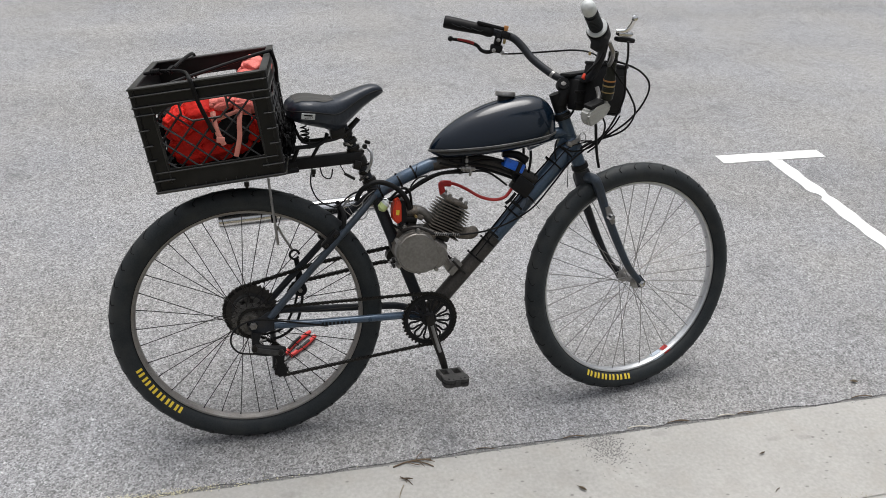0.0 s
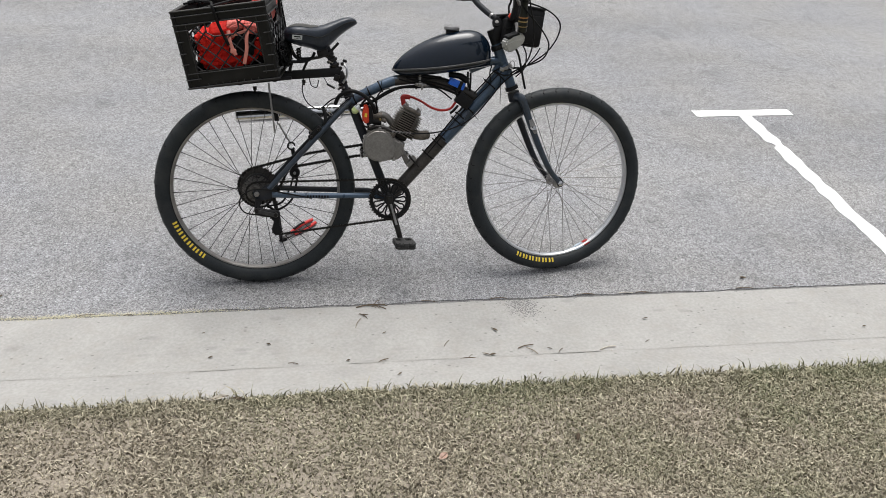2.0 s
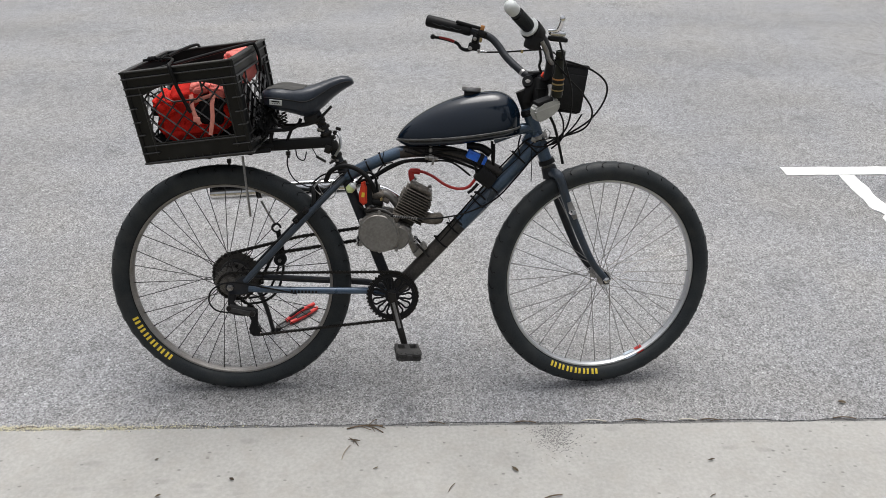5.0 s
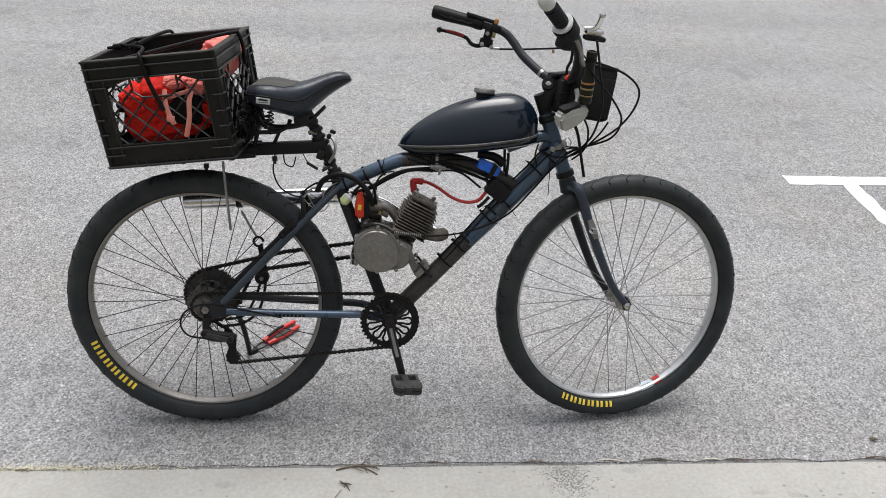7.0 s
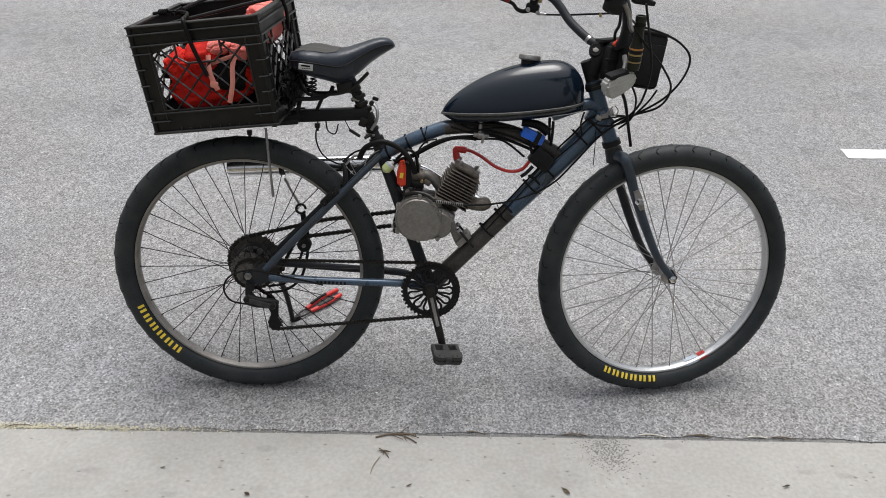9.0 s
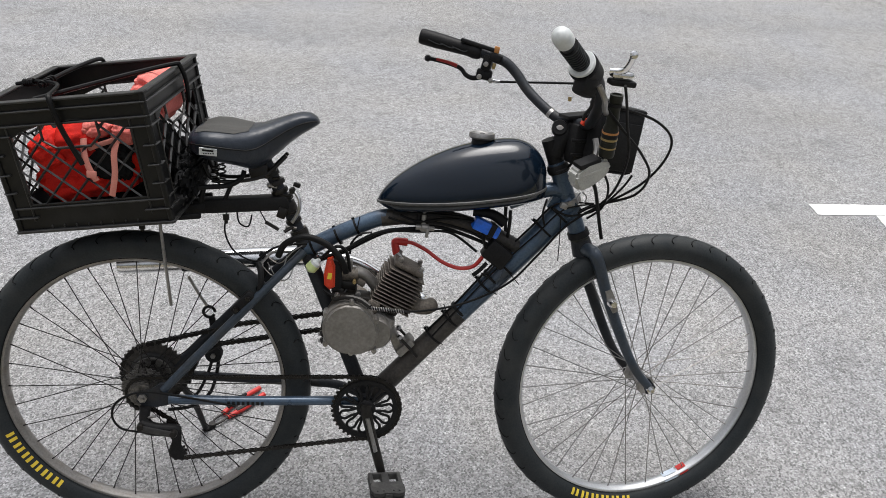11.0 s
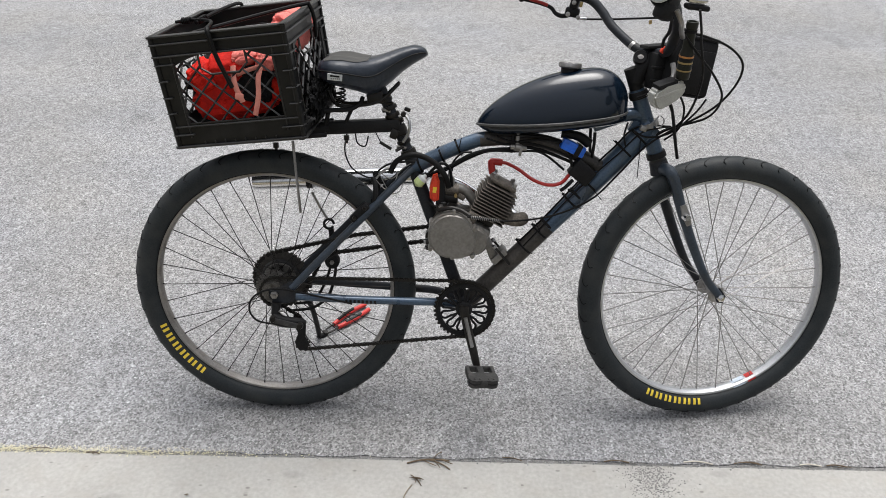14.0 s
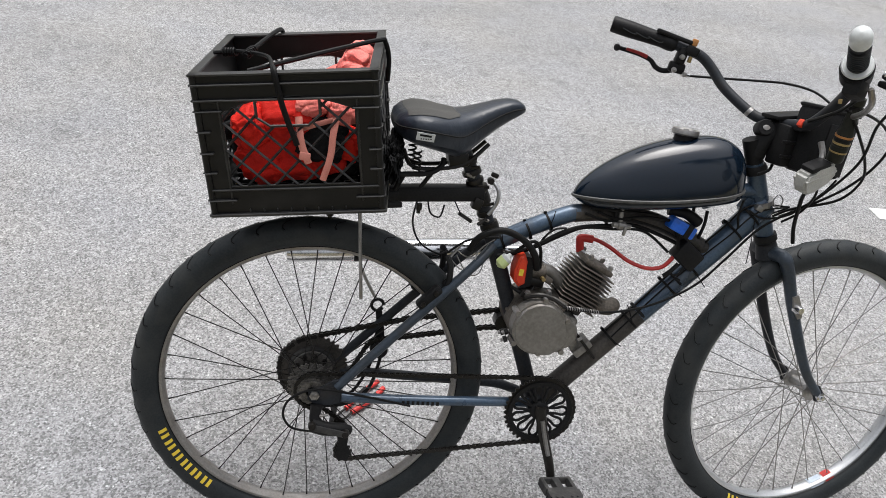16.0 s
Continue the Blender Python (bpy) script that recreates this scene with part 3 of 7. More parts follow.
def tyre_point(angle, section, lift=0.0):
    """A point on the tyre: angle round the wheel, section round the casing (0 outward, -90 to the right side)."""
    a, s = radians(angle), radians(section)
    r = 0.3355 + (0.0303 + lift) * math.cos(s)
    return Vector((r * math.cos(a), (0.0305 + lift) * math.sin(s), r * math.sin(a)))


def wheel(name, place, rim_mat, spoke_mat, hub_width, print_from, print_to, label):
    rim = part(name, lathe(bmesh.new(), [(0.3005, -0.010), (0.3045, -0.0140), (0.3175, -0.0150), (0.3175, 0.0150), (0.3045, 0.0140), (0.3005, 0.010), (0.2985, 0.0)], 96, closed=True), rim_mat, bike, label)
    rim.matrix_basis = place
    bm = bmesh.new()
    n, k = 120, 18
    rings = []
    for i in range(n):
        ring = []
        for j in range(k):
            s = 360 * j / k
            p = tyre_point(360 * i / n, s)
            ring.append(bm.verts.new(p))
        rings.append(ring)
    for i in range(n):
        a, b = rings[i], rings[(i + 1) % n]
        for j in range(k):
            bm.faces.new((a[j], a[(j + 1) % k], b[(j + 1) % k], b[j]))
    tyre = part("tyre", bm, RUBBER, rim, "fat black street tyre, dusty")
    # shallow curved cuts of the tread stand as fine raised bars
    bm = bmesh.new()
    for i in range(44):
        a0 = 360 * i / 44
        for sgn in (-1, 1):
            tube(bm, [tyre_point(a0 + 3.2 * math.sin(t * 2.2) + (2 if sgn > 0 else 0), sgn * (14 + 46 * t), 0.0001) for t in (0, 0.25, 0.5, 0.75, 1)], [0.0009, 0.0019], 4)
    tagged(part("tread", bm, CABLE, tyre), kind="stuff")
    bm = bmesh.new()
    for sec in (-146, 146):
        ring = [tyre_point(360 * i / 96, sec, 0.0002) for i in range(97)]
        tube(bm, ring, 0.0008, 4, caps=False)
    tagged(part("sidewall_ridge", bm, CABLE, tyre), kind="stuff")
    # yellow printing on the right sidewall, as six plain pairs of strokes
    bm = bmesh.new()
    step = (print_to - print_from) / 6
    for i in range(12):
        a = print_from + step * (i // 2 + 0.10 + 0.45 * (i % 2))
        w = step * 0.25
        rows = [[bm.verts.new(tyre_point(a + q, -(100 + 33 * t), 0.0006)) for q in (0, w)] for t in (0, 0.33, 0.66, 1)]
        for u, v in zip(rows, rows[1:]):
            bm.faces.new((u[0], u[1], v[1], v[0]))
    part("sidewall_print", bm, YELLOW, tyre, "yellow printing")
    part("hub", lathe(bmesh.new(), [(0.006, -hub_width), (0.006, -0.04), (0.022, -0.036), (0.022, -0.032), (0.013, -0.028), (0.013, 0.028), (0.022, 0.032), (0.022, 0.036), (0.006, 0.04), (0.006, hub_width)], 24), STEEL if spoke_mat is STEEL else GREASE, rim)
    spoke = None
    for i in range(36):
        side = 1 if i % 2 else -1
        turn = 360 * i / 36
        m = Matrix.Rotation(radians(-turn), 4, "Y")
        key = (i % 4)
        if spoke is None:
            spoke = {}
        if key not in spoke:
            cross = radians(62 if key < 2 else -62)
            a = Vector((0.021 * math.cos(cross), side * 0.034, 0.021 * math.sin(cross)))
            ob = part("spoke", tube(bmesh.new(), [a, (0.287, side * 0.005, 0.0), (0.3000, side * 0.003, 0.0)], [0.0012, 0.0012, 0.0021], 5), spoke_mat, rim)
            spoke[key] = ob.data
        else:
            ob = new("spoke", spoke[key])
            ob.parent = rim
        ob.matrix_basis = m
    return rim


rear_wheel = wheel("rear_wheel", REAR, RIM_DARK, GREASE, 0.068, 199, 231, "dark alloy rear wheel with black spokes")
front_wheel = wheel("front_wheel", FRONT, RIM_SILVER, STEEL, 0.060, 240, 271, "silver alloy front wheel with bright spokes")


def rim_sticker(a0, a1, mat, label):
    bm = bmesh.new()
    for lo, hi in (((0.2975, -0.0085), (0.2975, 0.0085)), ((0.3055, -0.0152), (0.3150, -0.0158))):
        rows = [[bm.verts.new((r * math.cos(radians(a)), y, r * math.sin(radians(a)))) for r, y in (lo, hi)] for a in (a0, (a0 + a1) / 2, a1)]
        for u, v in zip(rows, rows[1:]):
            bm.faces.new((u[0], u[1], v[1], v[0]))
    return part("rim_sticker", bm, mat, front_wheel, label)


rim_sticker(297, 301.5, RED_RUBBER, "red rim sticker")
rim_sticker(289, 296, PALE_BLUE, "pale blue rim sticker")

# frame
frame_part = part("frame", tube(bmesh.new(), [(0.487, 0, 0.33), (0.352, 0, 0.705), (0.343, 0, 0.735)], 0.0165, 16), FRAME_DARK, bike, "dark slate blue steel frame tube, scuffed")
cord("top_tube", [(0.355, 0, 0.695), (0.43, 0, 0.733), (0.511, 0, 0.766), (0.535, 0, 0.770)], 0.0185, FRAME_BLUE, frame_part, "glossy slate blue top tube", 16)
cord("top_tube_front", [(0.520, 0, 0.768), (0.56, 0, 0.772), (0.593, 0, 0.772), (0.669, 0, 0.766), (0.746, 0, 0.742), (0.809, 0, 0.71), (0.84, 0, 0.69)], 0.0190, FRAME_GRIME, frame_part, "dirty dark run of the top tube under the tank", 16)
part("down_tube", tube(bmesh.new(), [(0.945, 0, 0.812), (0.86, 0, 0.715), (0.70, 0, 0.545)], [0.0275, 0.0262, 0.0235], 20), FRAME_BLUE, frame_part)
cord("down_tube_foot", [(0.705, 0, 0.5505), (0.66, 0, 0.503), (0.49, 0, 0.325)], 0.0234, FRAME_GRIME, frame_part, "lower down tube brown with oil and road grime", 18)
rod("head_tube", (0.9615, 0, 0.738), (0.9, 0, 0.898), 0.0195, FRAME_BLUE, frame_part, segs=18)
cord("upper_tube", [(0.922, 0, 0.830), (0.898, 0, 0.836), (0.87, 0, 0.831), (0.80, 0, 0.806)], 0.0165, FRAME_BLUE, frame_part, "", 16)
part("head_gusset", slab(bmesh.new(), [(0.917, 0.856), (0.952, 0.766), (0.925, 0.786), (0.902, 0.772), (0.885, 0.800)], -0.009, 0.009), FRAME_BLUE, frame_part)
clip = turned("hose_clip", [(0.020, -0.007), (0.0282, -0.007), (0.0288, 0.0), (0.0282, 0.007), (0.020, 0.007)], aim((0.934, 0, 0.810), (0.911, 0, 0.869)), STEEL, bike, "steel hose clip round the head tube", 28)
boxed("clip_screw", (0.016, 0.012, 0.013), pose(0.918, -0.0265, 0.806, 0, 21), STEEL, clip, "", 0.002)
cord("wire_ring", [(0.957, -0.028, 0.838), (0.966, -0.030, 0.828), (0.962, -0.031, 0.814), (0.951, -0.030, 0.812), (0.946, -0.028, 0.824), (0.953, -0.027, 0.836)], 0.0014, STEEL, clip, "bare wire ring", 6, 4)
turned("bottom_bracket", [(0.0, -0.037), (0.021, -0.036), (0.022, -0.03), (0.022, 0.03), (0.021, 0.036), (0.0, 0.037)], Matrix.Translation((0.488, 0, 0.33)), FRAME_DARK, frame_part)
# the left stays are coloured darker than the right ones
for s in (-1, 1):
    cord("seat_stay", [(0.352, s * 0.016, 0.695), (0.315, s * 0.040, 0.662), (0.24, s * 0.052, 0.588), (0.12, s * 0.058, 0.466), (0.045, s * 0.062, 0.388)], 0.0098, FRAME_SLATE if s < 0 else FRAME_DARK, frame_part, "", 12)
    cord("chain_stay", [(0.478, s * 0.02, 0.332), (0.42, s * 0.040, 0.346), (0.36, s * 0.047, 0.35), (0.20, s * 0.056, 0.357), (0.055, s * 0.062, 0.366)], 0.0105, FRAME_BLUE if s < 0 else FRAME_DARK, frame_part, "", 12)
    part("dropout", slab(bmesh.new(), [(-0.014, 0.362), (0.0, 0.350), (0.03, 0.348), (0.075, 0.358), (0.072, 0.374), (0.045, 0.385), (0.055, 0.405), (0.04, 0.405), (0.01, 0.386), (-0.012, 0.380)], s * 0.0585, s * 0.0645), FRAME_DARK, frame_part)
    turned("axle_nut", [(0.0, -0.006), (0.008, -0.006), (0.0105, -0.003), (0.0105, 0.004), (0.0055, 0.005), (0.005, 0.010), (0.0, 0.0105)], pose(0, s * 0.066, 0.371, 0, 0, 0 if s > 0 else 180), STEEL, frame_part, segs=6)
# small plain bars of worn lettering on the chain stay
bm = bmesh.new()
for i in range(8):
    block(bm, (0.006, 0.001, 0.0085), Matrix.Translation((0.185 + 0.0105 * i, -0.0672, 0.3565 - 0.0004 * i)), 0)
part("worn_print", bm, BLACK, frame_part, "worn black lettering, unreadable", smooth=False)

# fork, turned with the bars
fork = part("fork", tube(bmesh.new(), [STEER @ Vector(p) for p in ((0.979, 0, 0.690), (0.968, 0, 0.722))], [0.026, 0.022], 18), FRAME_DARK, bike, "dark blue steel fork, turned")
# the left leg is coloured darker than the right
for s in (-1, 1):
    leg = [STEER @ Vector(p) for p in glide([(0.977, s * 0.012, 0.702), (0.984, s * 0.046, 0.700), (0.996, s * 0.053, 0.672), (1.02, s * 0.055, 0.602), (1.062, s * 0.057, 0.50), (1.100, s * 0.058, 0.425), (1.14, s * 0.058, 0.376)], 6)]
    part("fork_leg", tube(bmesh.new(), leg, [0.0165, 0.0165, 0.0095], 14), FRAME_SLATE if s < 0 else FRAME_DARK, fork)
    part("brake_boss", lathe(bmesh.new(), [(0.0, -0.012), (0.007, -0.012), (0.010, -0.004), (0.010, 0.008), (0.0, 0.010)], 14, STEER @ Matrix.Translation((1.025, s * 0.072, 0.59))), CHROME, fork, "bright brake boss")
    part("brake_bracket", slab(bmesh.new(), [(1.008, 0.618), (1.022, 0.622), (1.034, 0.598), (1.042, 0.570), (1.030, 0.566), (1.016, 0.590)], s * 0.066, s * 0.071, STEER), STEEL, fork, "bare steel brake bracket")
    part("fork_tip", slab(bmesh.new(), [(1.122, 0.392), (1.136, 0.358), (1.152, 0.356), (1.158, 0.374), (1.14, 0.397)], s * 0.055, s * 0.061, STEER), FRAME_DARK, fork)
    part("axle_nut", lathe(bmesh.new(), [(0.0, 0.0), (0.0105, 0.0), (0.0105, 0.008), (0.005, 0.009), (0.005, 0.016), (0.0, 0.016)], 6, STEER @ pose(1.142, s * 0.061, 0.371, 0, 0, 0 if s > 0 else 180)), CHROME, fork, "bright axle nut")

# drive: chainring with cut-outs, crank, pedal, cassette, engine sprocket
CR = Matrix.Translation((0.489, -0.052, 0.331))


def ring_with_teeth(bm, r_out, r_in, teeth, y0, y1, m, deep=1.0):
    n = teeth * 4
    def edge(k):
        return r_out + deep * (0.0035 if k % 4 in (1, 2) else -0.0015)
    a, b, c, d = [], [], [], []
    for k in range(n):
        t = 2 * math.pi * k / n
        for lst, r, y in ((a, edge(k), y0), (b, edge(k), y1), (c, r_in, y1), (d, r_in, y0)):
            lst.append(bm.verts.new(m @ Vector((r * math.cos(t), y, r * math.sin(t)))))
    for p, q in ((a, b), (b, c), (c, d), (d, a)):
        for k in range(n):
            bm.faces.new((p[k], p[(k + 1) % n], q[(k + 1) % n], q[k]))
    return bm


chainring = part("chainring", ring_with_teeth(bmesh.new(), 0.0765, 0.0615, 40, -0.002, 0.002, CR), GREASE, bike, "black steel chainring with loop-shaped cut-outs")
loop_mesh = None
for i in range(11):
    turn = CR @ Matrix.Rotation(2 * math.pi * i / 11, 4, "Y")
    if loop_mesh is None:
        d = 0.16
        arm = [(0.021, 1.9), (0.038, 1.12), (0.053, 1.18), (0.0605, 0.55), (0.0622, 0.0)]
        pts = [(r * math.cos(d * k), 0, r * math.sin(d * k)) for r, k in arm] + [(r * math.cos(d * k), 0, -r * math.sin(d * k)) for r, k in reversed(arm[:-1])]
        ob = part("web_loop", tube(bmesh.new(), glide(pts, 4), 0.0031, 8), BLACK, chainring)
        loop_mesh = ob.data
    else:
        ob = new("web_loop", loop_mesh)
        ob.parent = chainring
    ob.matrix_basis = turn
part("guard", lathe(bmesh.new(), [(0.0620, -0.005), (0.0715, -0.006), (0.0715, -0.002), (0.0620, -0.002)], 48, CR, closed=True), BLACK, chainring)
part("spider", lathe(bmesh.new(), [(0.0, -0.007), (0.016, -0.006), (0.0215, -0.002), (0.0215, 0.003), (0.0, 0.003)], 32, CR), BLACK, chainring)
crank = part("crank_arm", tube(bmesh.new(), glide([(0.489, -0.062, 0.345), (0.489, -0.064, 0.331), (0.500, -0.070, 0.28), (0.515, -0.085, 0.225), (0.5235, -0.088, 0.190), (0.525, -0.088, 0.180)], 4), [0.013, 0.009], 10, flat=0.75), GREASE, bike, "worn black crank arm")
cord("crank_wear", [(0.492, -0.0745, 0.318), (0.502, -0.0795, 0.275), (0.511, -0.088, 0.24)], 0.0050, STEEL, crank, "bare metal where the paint has rubbed off", 6)
PED = Matrix.Translation((0.535, -0.135, 0.180)) @ pose(0, 0, 0, 4, 4, 8) @ Matrix.Diagonal((0.81, 0.83, 0.76, 1))
pedal = part("pedal", block(bmesh.new(), (0.022, 0.098, 0.024), PED, 0.004), DUSTY_BLACK, bike, "dusty black plastic platform pedal")
FLAT = PED @ Matrix.Rotation(radians(90), 4, "X")
plate = [(-0.040, -0.002), (0.040, -0.002), (0.047, 0.012), (0.047, 0.034), (0.040, 0.046), (0.026, 0.050), (0.012, 0.046), (-0.012, 0.046), (-0.026, 0.050), (-0.040, 0.046), (-0.047, 0.034), (-0.047, 0.012)]
for y0, y1 in ((0.003, 0.0145), (-0.0145, -0.003)):
    part("cage_plate", slab(bmesh.new(), plate, y0, y1, FLAT), DUSTY_BLACK, pedal, smooth=False)
part("waist", slab(bmesh.new(), [(x * 0.9, z * 0.92) for x, z in plate], -0.0035, 0.0035, FLAT), DUSTY_BLACK, pedal, smooth=False)
for dx in (-0.040, 0.040):
    boxed("cage_bar", (0.012, 0.050, 0.027), PED @ Matrix.Translation((dx, 0.024, 0)), DUSTY_BLACK, pedal, "", 0.003)
boxed("cage_rib", (0.084, 0.009, 0.023), PED @ Matrix.Translation((0, 0.046, 0)), DUSTY_BLACK, pedal, "", 0.003)
for dx in (-0.030, -0.014, 0.014, 0.030):
    boxed("grip_stud", (0.006, 0.006, 0.004), PED @ Matrix.Translation((dx, -0.036, 0.0155)), DUSTY_BLACK, pedal, "", 0.001)
rod("pedal_axle", (0.525, -0.082, 0.182), (0.534, -0.13, 0.18), 0.006, GREASE, pedal)

bm = bmesh.new()
for i, (r, y) in enumerate(((0.050, -0.022), (0.046, -0.027), (0.042, -0.032), (0.038, -0.037), (0.034, -0.042), (0.030, -0.047), (0.026, -0.052))):
    ring_with_teeth(bm, r, 0.012, max(16, int(r * 640)), y - 0.001, y + 0.001, REAR, 0.55)
part("cassette", bm, COGS, rear_wheel, "greasy seven speed cogs").matrix_basis = REAR.inverted()
sprocket = part("drive_sprocket", ring_with_teeth(bmesh.new(), 0.0735, 0.040, 36, 0.054, 0.058, REAR), FRAME_GRIME, rear_wheel, "large blackened engine sprocket")
sprocket.matrix_basis = REAR.inverted()
part("rubber_disc", lathe(bmesh.new(), [(0.012, 0.044), (0.049, 0.044), (0.051, 0.047), (0.051, 0.053), (0.012, 0.053)], 36, REAR, closed=True), DUSTY_BLACK, sprocket, "dusty rubber clamping disc")
part("clamp_plate", lathe(bmesh.new(), [(0.014, 0.040), (0.043, 0.040), (0.044, 0.0415), (0.044, 0.0435), (0.014, 0.0435)], 36, REAR, closed=True), COGS, sprocket, "oily steel clamp plate")
bolt_mesh = None
for i in range(9):
    a = 2 * math.pi * i / 9
    if bolt_mesh is None:
        bolt = part("clamp_bolt", lathe(bmesh.new(), [(0.0, 0.034), (0.005, 0.034), (0.0058, 0.036), (0.0058, 0.040), (0.0, 0.040)], 6), GREASE, sprocket)
        bolt_mesh = bolt.data
    else:
        bolt = new("clamp_bolt", bolt_mesh)
        bolt.parent = sprocket
    bolt.matrix_basis = REAR @ Matrix.Translation((0.034 * math.cos(a), 0, 0.034 * math.sin(a)))


def chain(name, pts, label, closed=True, pitch=0.0127, heavy=1.0):
    """Roller chain along a closed run: alternate inner and outer link plates with rollers."""
    bm = bmesh.new()
    p = [Vector(q) for q in pts]
    if closed:
        p.append(p[0])
    cum = [0.0]
    for a, b in zip(p, p[1:]):
        cum.append(cum[-1] + (b - a).length)
    count = int(cum[-1] / pitch) // 2 * 2
    step = cum[-1] / count

    def at(d):
        d = min(max(d, 0), cum[-1] - 1e-6)
        i = max(k for k in range(len(cum)) if cum[k] <= d)
        f = (d - cum[i]) / (cum[i + 1] - cum[i])
        return p[i].lerp(p[i + 1], f)
    for k in range(count):
        a, b = at(k * step), at((k + 1) * step)
        mid, d = (a + b) / 2, (b - a).normalized()
        m = Matrix.Translation(mid) @ d.to_track_quat("X", "Z").to_matrix().to_4x4()
        off = (0.0042 if k % 2 else 0.0028) * heavy
        for s in (-1, 1):
            slab(bm, [(x, z * heavy) for x, z in ((-0.0104, 0.0), (-0.0074, 0.0044), (-0.001, 0.0027), (0.001, 0.0027), (0.0074, 0.0044), (0.0104, 0.0), (0.0074, -0.0044), (0.001, -0.0027), (-0.001, -0.0027), (-0.0074, -0.0044))], s * off - 0.0006, s * off + 0.0006, m)
        lathe(bm, [(0.0, -0.0035), (0.0036, -0.0035), (0.0036, 0.0035), (0.0, 0.0035)], 6, m @ Matrix.Translation((-step / 2, 0, 0)))
    return part(name, bm, GREASE, bike, label, smooth=False)


def arc(cx, cz, r, a0, a1, y, n=14):
    return [(cx + r * math.cos(radians(a0 + (a1 - a0) * i / n)), y, cz + r * math.sin(radians(a0 + (a1 - a0) * i / n))) for i in range(n + 1)]


chain("pedal_chain", arc(0.489, 0.331, 0.0785, 92, -98, -0.050) + arc(0.066, 0.229, 0.018, -90, -215, -0.052, 6) + arc(0.050, 0.290, 0.018, -40, 60, -0.052, 6) + arc(0.0, 0.371, 0.040, -70, -270, -0.045, 12), "greasy black pedal chain")
chain("engine_chain", arc(0.0, 0.371, 0.0765, 100, 285, 0.056, 16) + [(0.06, 0.055, 0.335)] + arc(0.128, 0.424, 0.021, -110, -230, 0.046, 6)[::-1][:1] + [(0.128, 0.046, 0.447), (0.375, 0.046, 0.484)] + arc(0.405, 0.505, 0.022, -80, 100, 0.046, 6) + [(0.2, 0.051, 0.498)], "greasy black engine drive chain", heavy=1.3)

# rear derailleur
der = part("derailleur", tube(bmesh.new(), [(0.006, -0.070, 0.352), (0.002, -0.074, 0.325), (0.010, -0.076, 0.305)], [0.013, 0.011, 0.016], 12), BLACK, bike, "black rear derailleur")
part("body", tube(bmesh.new(), glide([(-0.004, -0.08, 0.312), (0.025, -0.082, 0.303), (0.062, -0.078, 0.298), (0.074, -0.074, 0.292)], 4), [0.017, 0.0165, 0.013], 12, flat=0.8), BLACK, der)
for x, z in ((-0.002, 0.314), (0.066, 0.296)):
    turned("pivot_bolt", [(0.0, -0.010), (0.007, -0.010), (0.009, -0.006), (0.009, 0.004), (0.0, 0.004)], Matrix.Translation((x, -0.088, z)), GREASE, der, "", 14)
boxed("link_plate", (0.062, 0.004, 0.014), pose(0.032, -0.095, 0.304, 0, 14), DUSTY_BLACK, der, "grey worn link plate", 0.0015)
rod("adjust_screw", (0.012, -0.078, 0.330), (0.030, -0.080, 0.334), 0.0028, STEEL, der)
part("cage", slab(bmesh.new(), [(0.036, 0.302), (0.062, 0.304), (0.077, 0.285), (0.074, 0.25), (0.083, 0.231), (0.076, 0.214), (0.058, 0.213), (0.048, 0.228), (0.056, 0.26)], -0.060, -0.057), BLACK, der)
for cx, cz in ((0.066, 0.229), (0.052, 0.29)):
    part("jockey_wheel", ring_with_teeth(bmesh.new(), 0.0165, 0.004, 11, -0.054, -0.050, Matrix.Translation((cx, 0, cz))), GREASE, der)
cord("shift_cable", [(0.20, -0.068, 0.349), (0.112, -0.07, 0.37), (0.011, -0.078, 0.392), (-0.045, -0.084, 0.376), (-0.062, -0.085, 0.34), (-0.045, -0.085, 0.308), (-0.004, -0.083, 0.297)], 0.0026, CABLE, der)

# chain tensioner on the far stays
tens = part("chain_tensioner", slab(bmesh.new(), [(0.126, 0.512), (0.140, 0.512), (0.147, 0.47), (0.152, 0.425), (0.146, 0.405), (0.128, 0.405), (0.122, 0.425), (0.131, 0.47)], 0.058, 0.064), BLACK, bike, "black chain tensioner bracket with roller")
turned("roller", [(0.0, -0.012), (0.018, -0.012), (0.0195, -0.009), (0.016, 0.0), (0.0195, 0.009), (0.018, 0.012), (0.0, 0.012)], Matrix.Translation((0.137, 0.046, 0.426)), BLACK, tens)
turned("roller_bolt", [(0.0, -0.006), (0.006, -0.006), (0.006, 0.0), (0.0, 0.0)], Matrix.Translation((0.137, 0.034, 0.426)), STEEL, tens, "bright bolt", 6)
part("shackle", tube(bmesh.new(), glide(arc(0.129, 0.526, 0.013, 0, 330, 0.056, 10), 2), 0.0036, 8), BLACK, tens)
cord("curved_arm", [(0.142, 0.060, 0.408), (0.141, 0.060, 0.384), (0.121, 0.060, 0.320), (0.077, 0.062, 0.283), (0.020, 0.064, 0.273)], 0.0042, BLACK, tens, "curved black steel arm", 8, 5)
cord("curved_arm", [(0.130, 0.062, 0.408), (0.113, 0.062, 0.358), (0.080, 0.063, 0.306), (0.025, 0.066, 0.292)], 0.0038, BLACK, tens, "curved black steel arm", 8, 5)

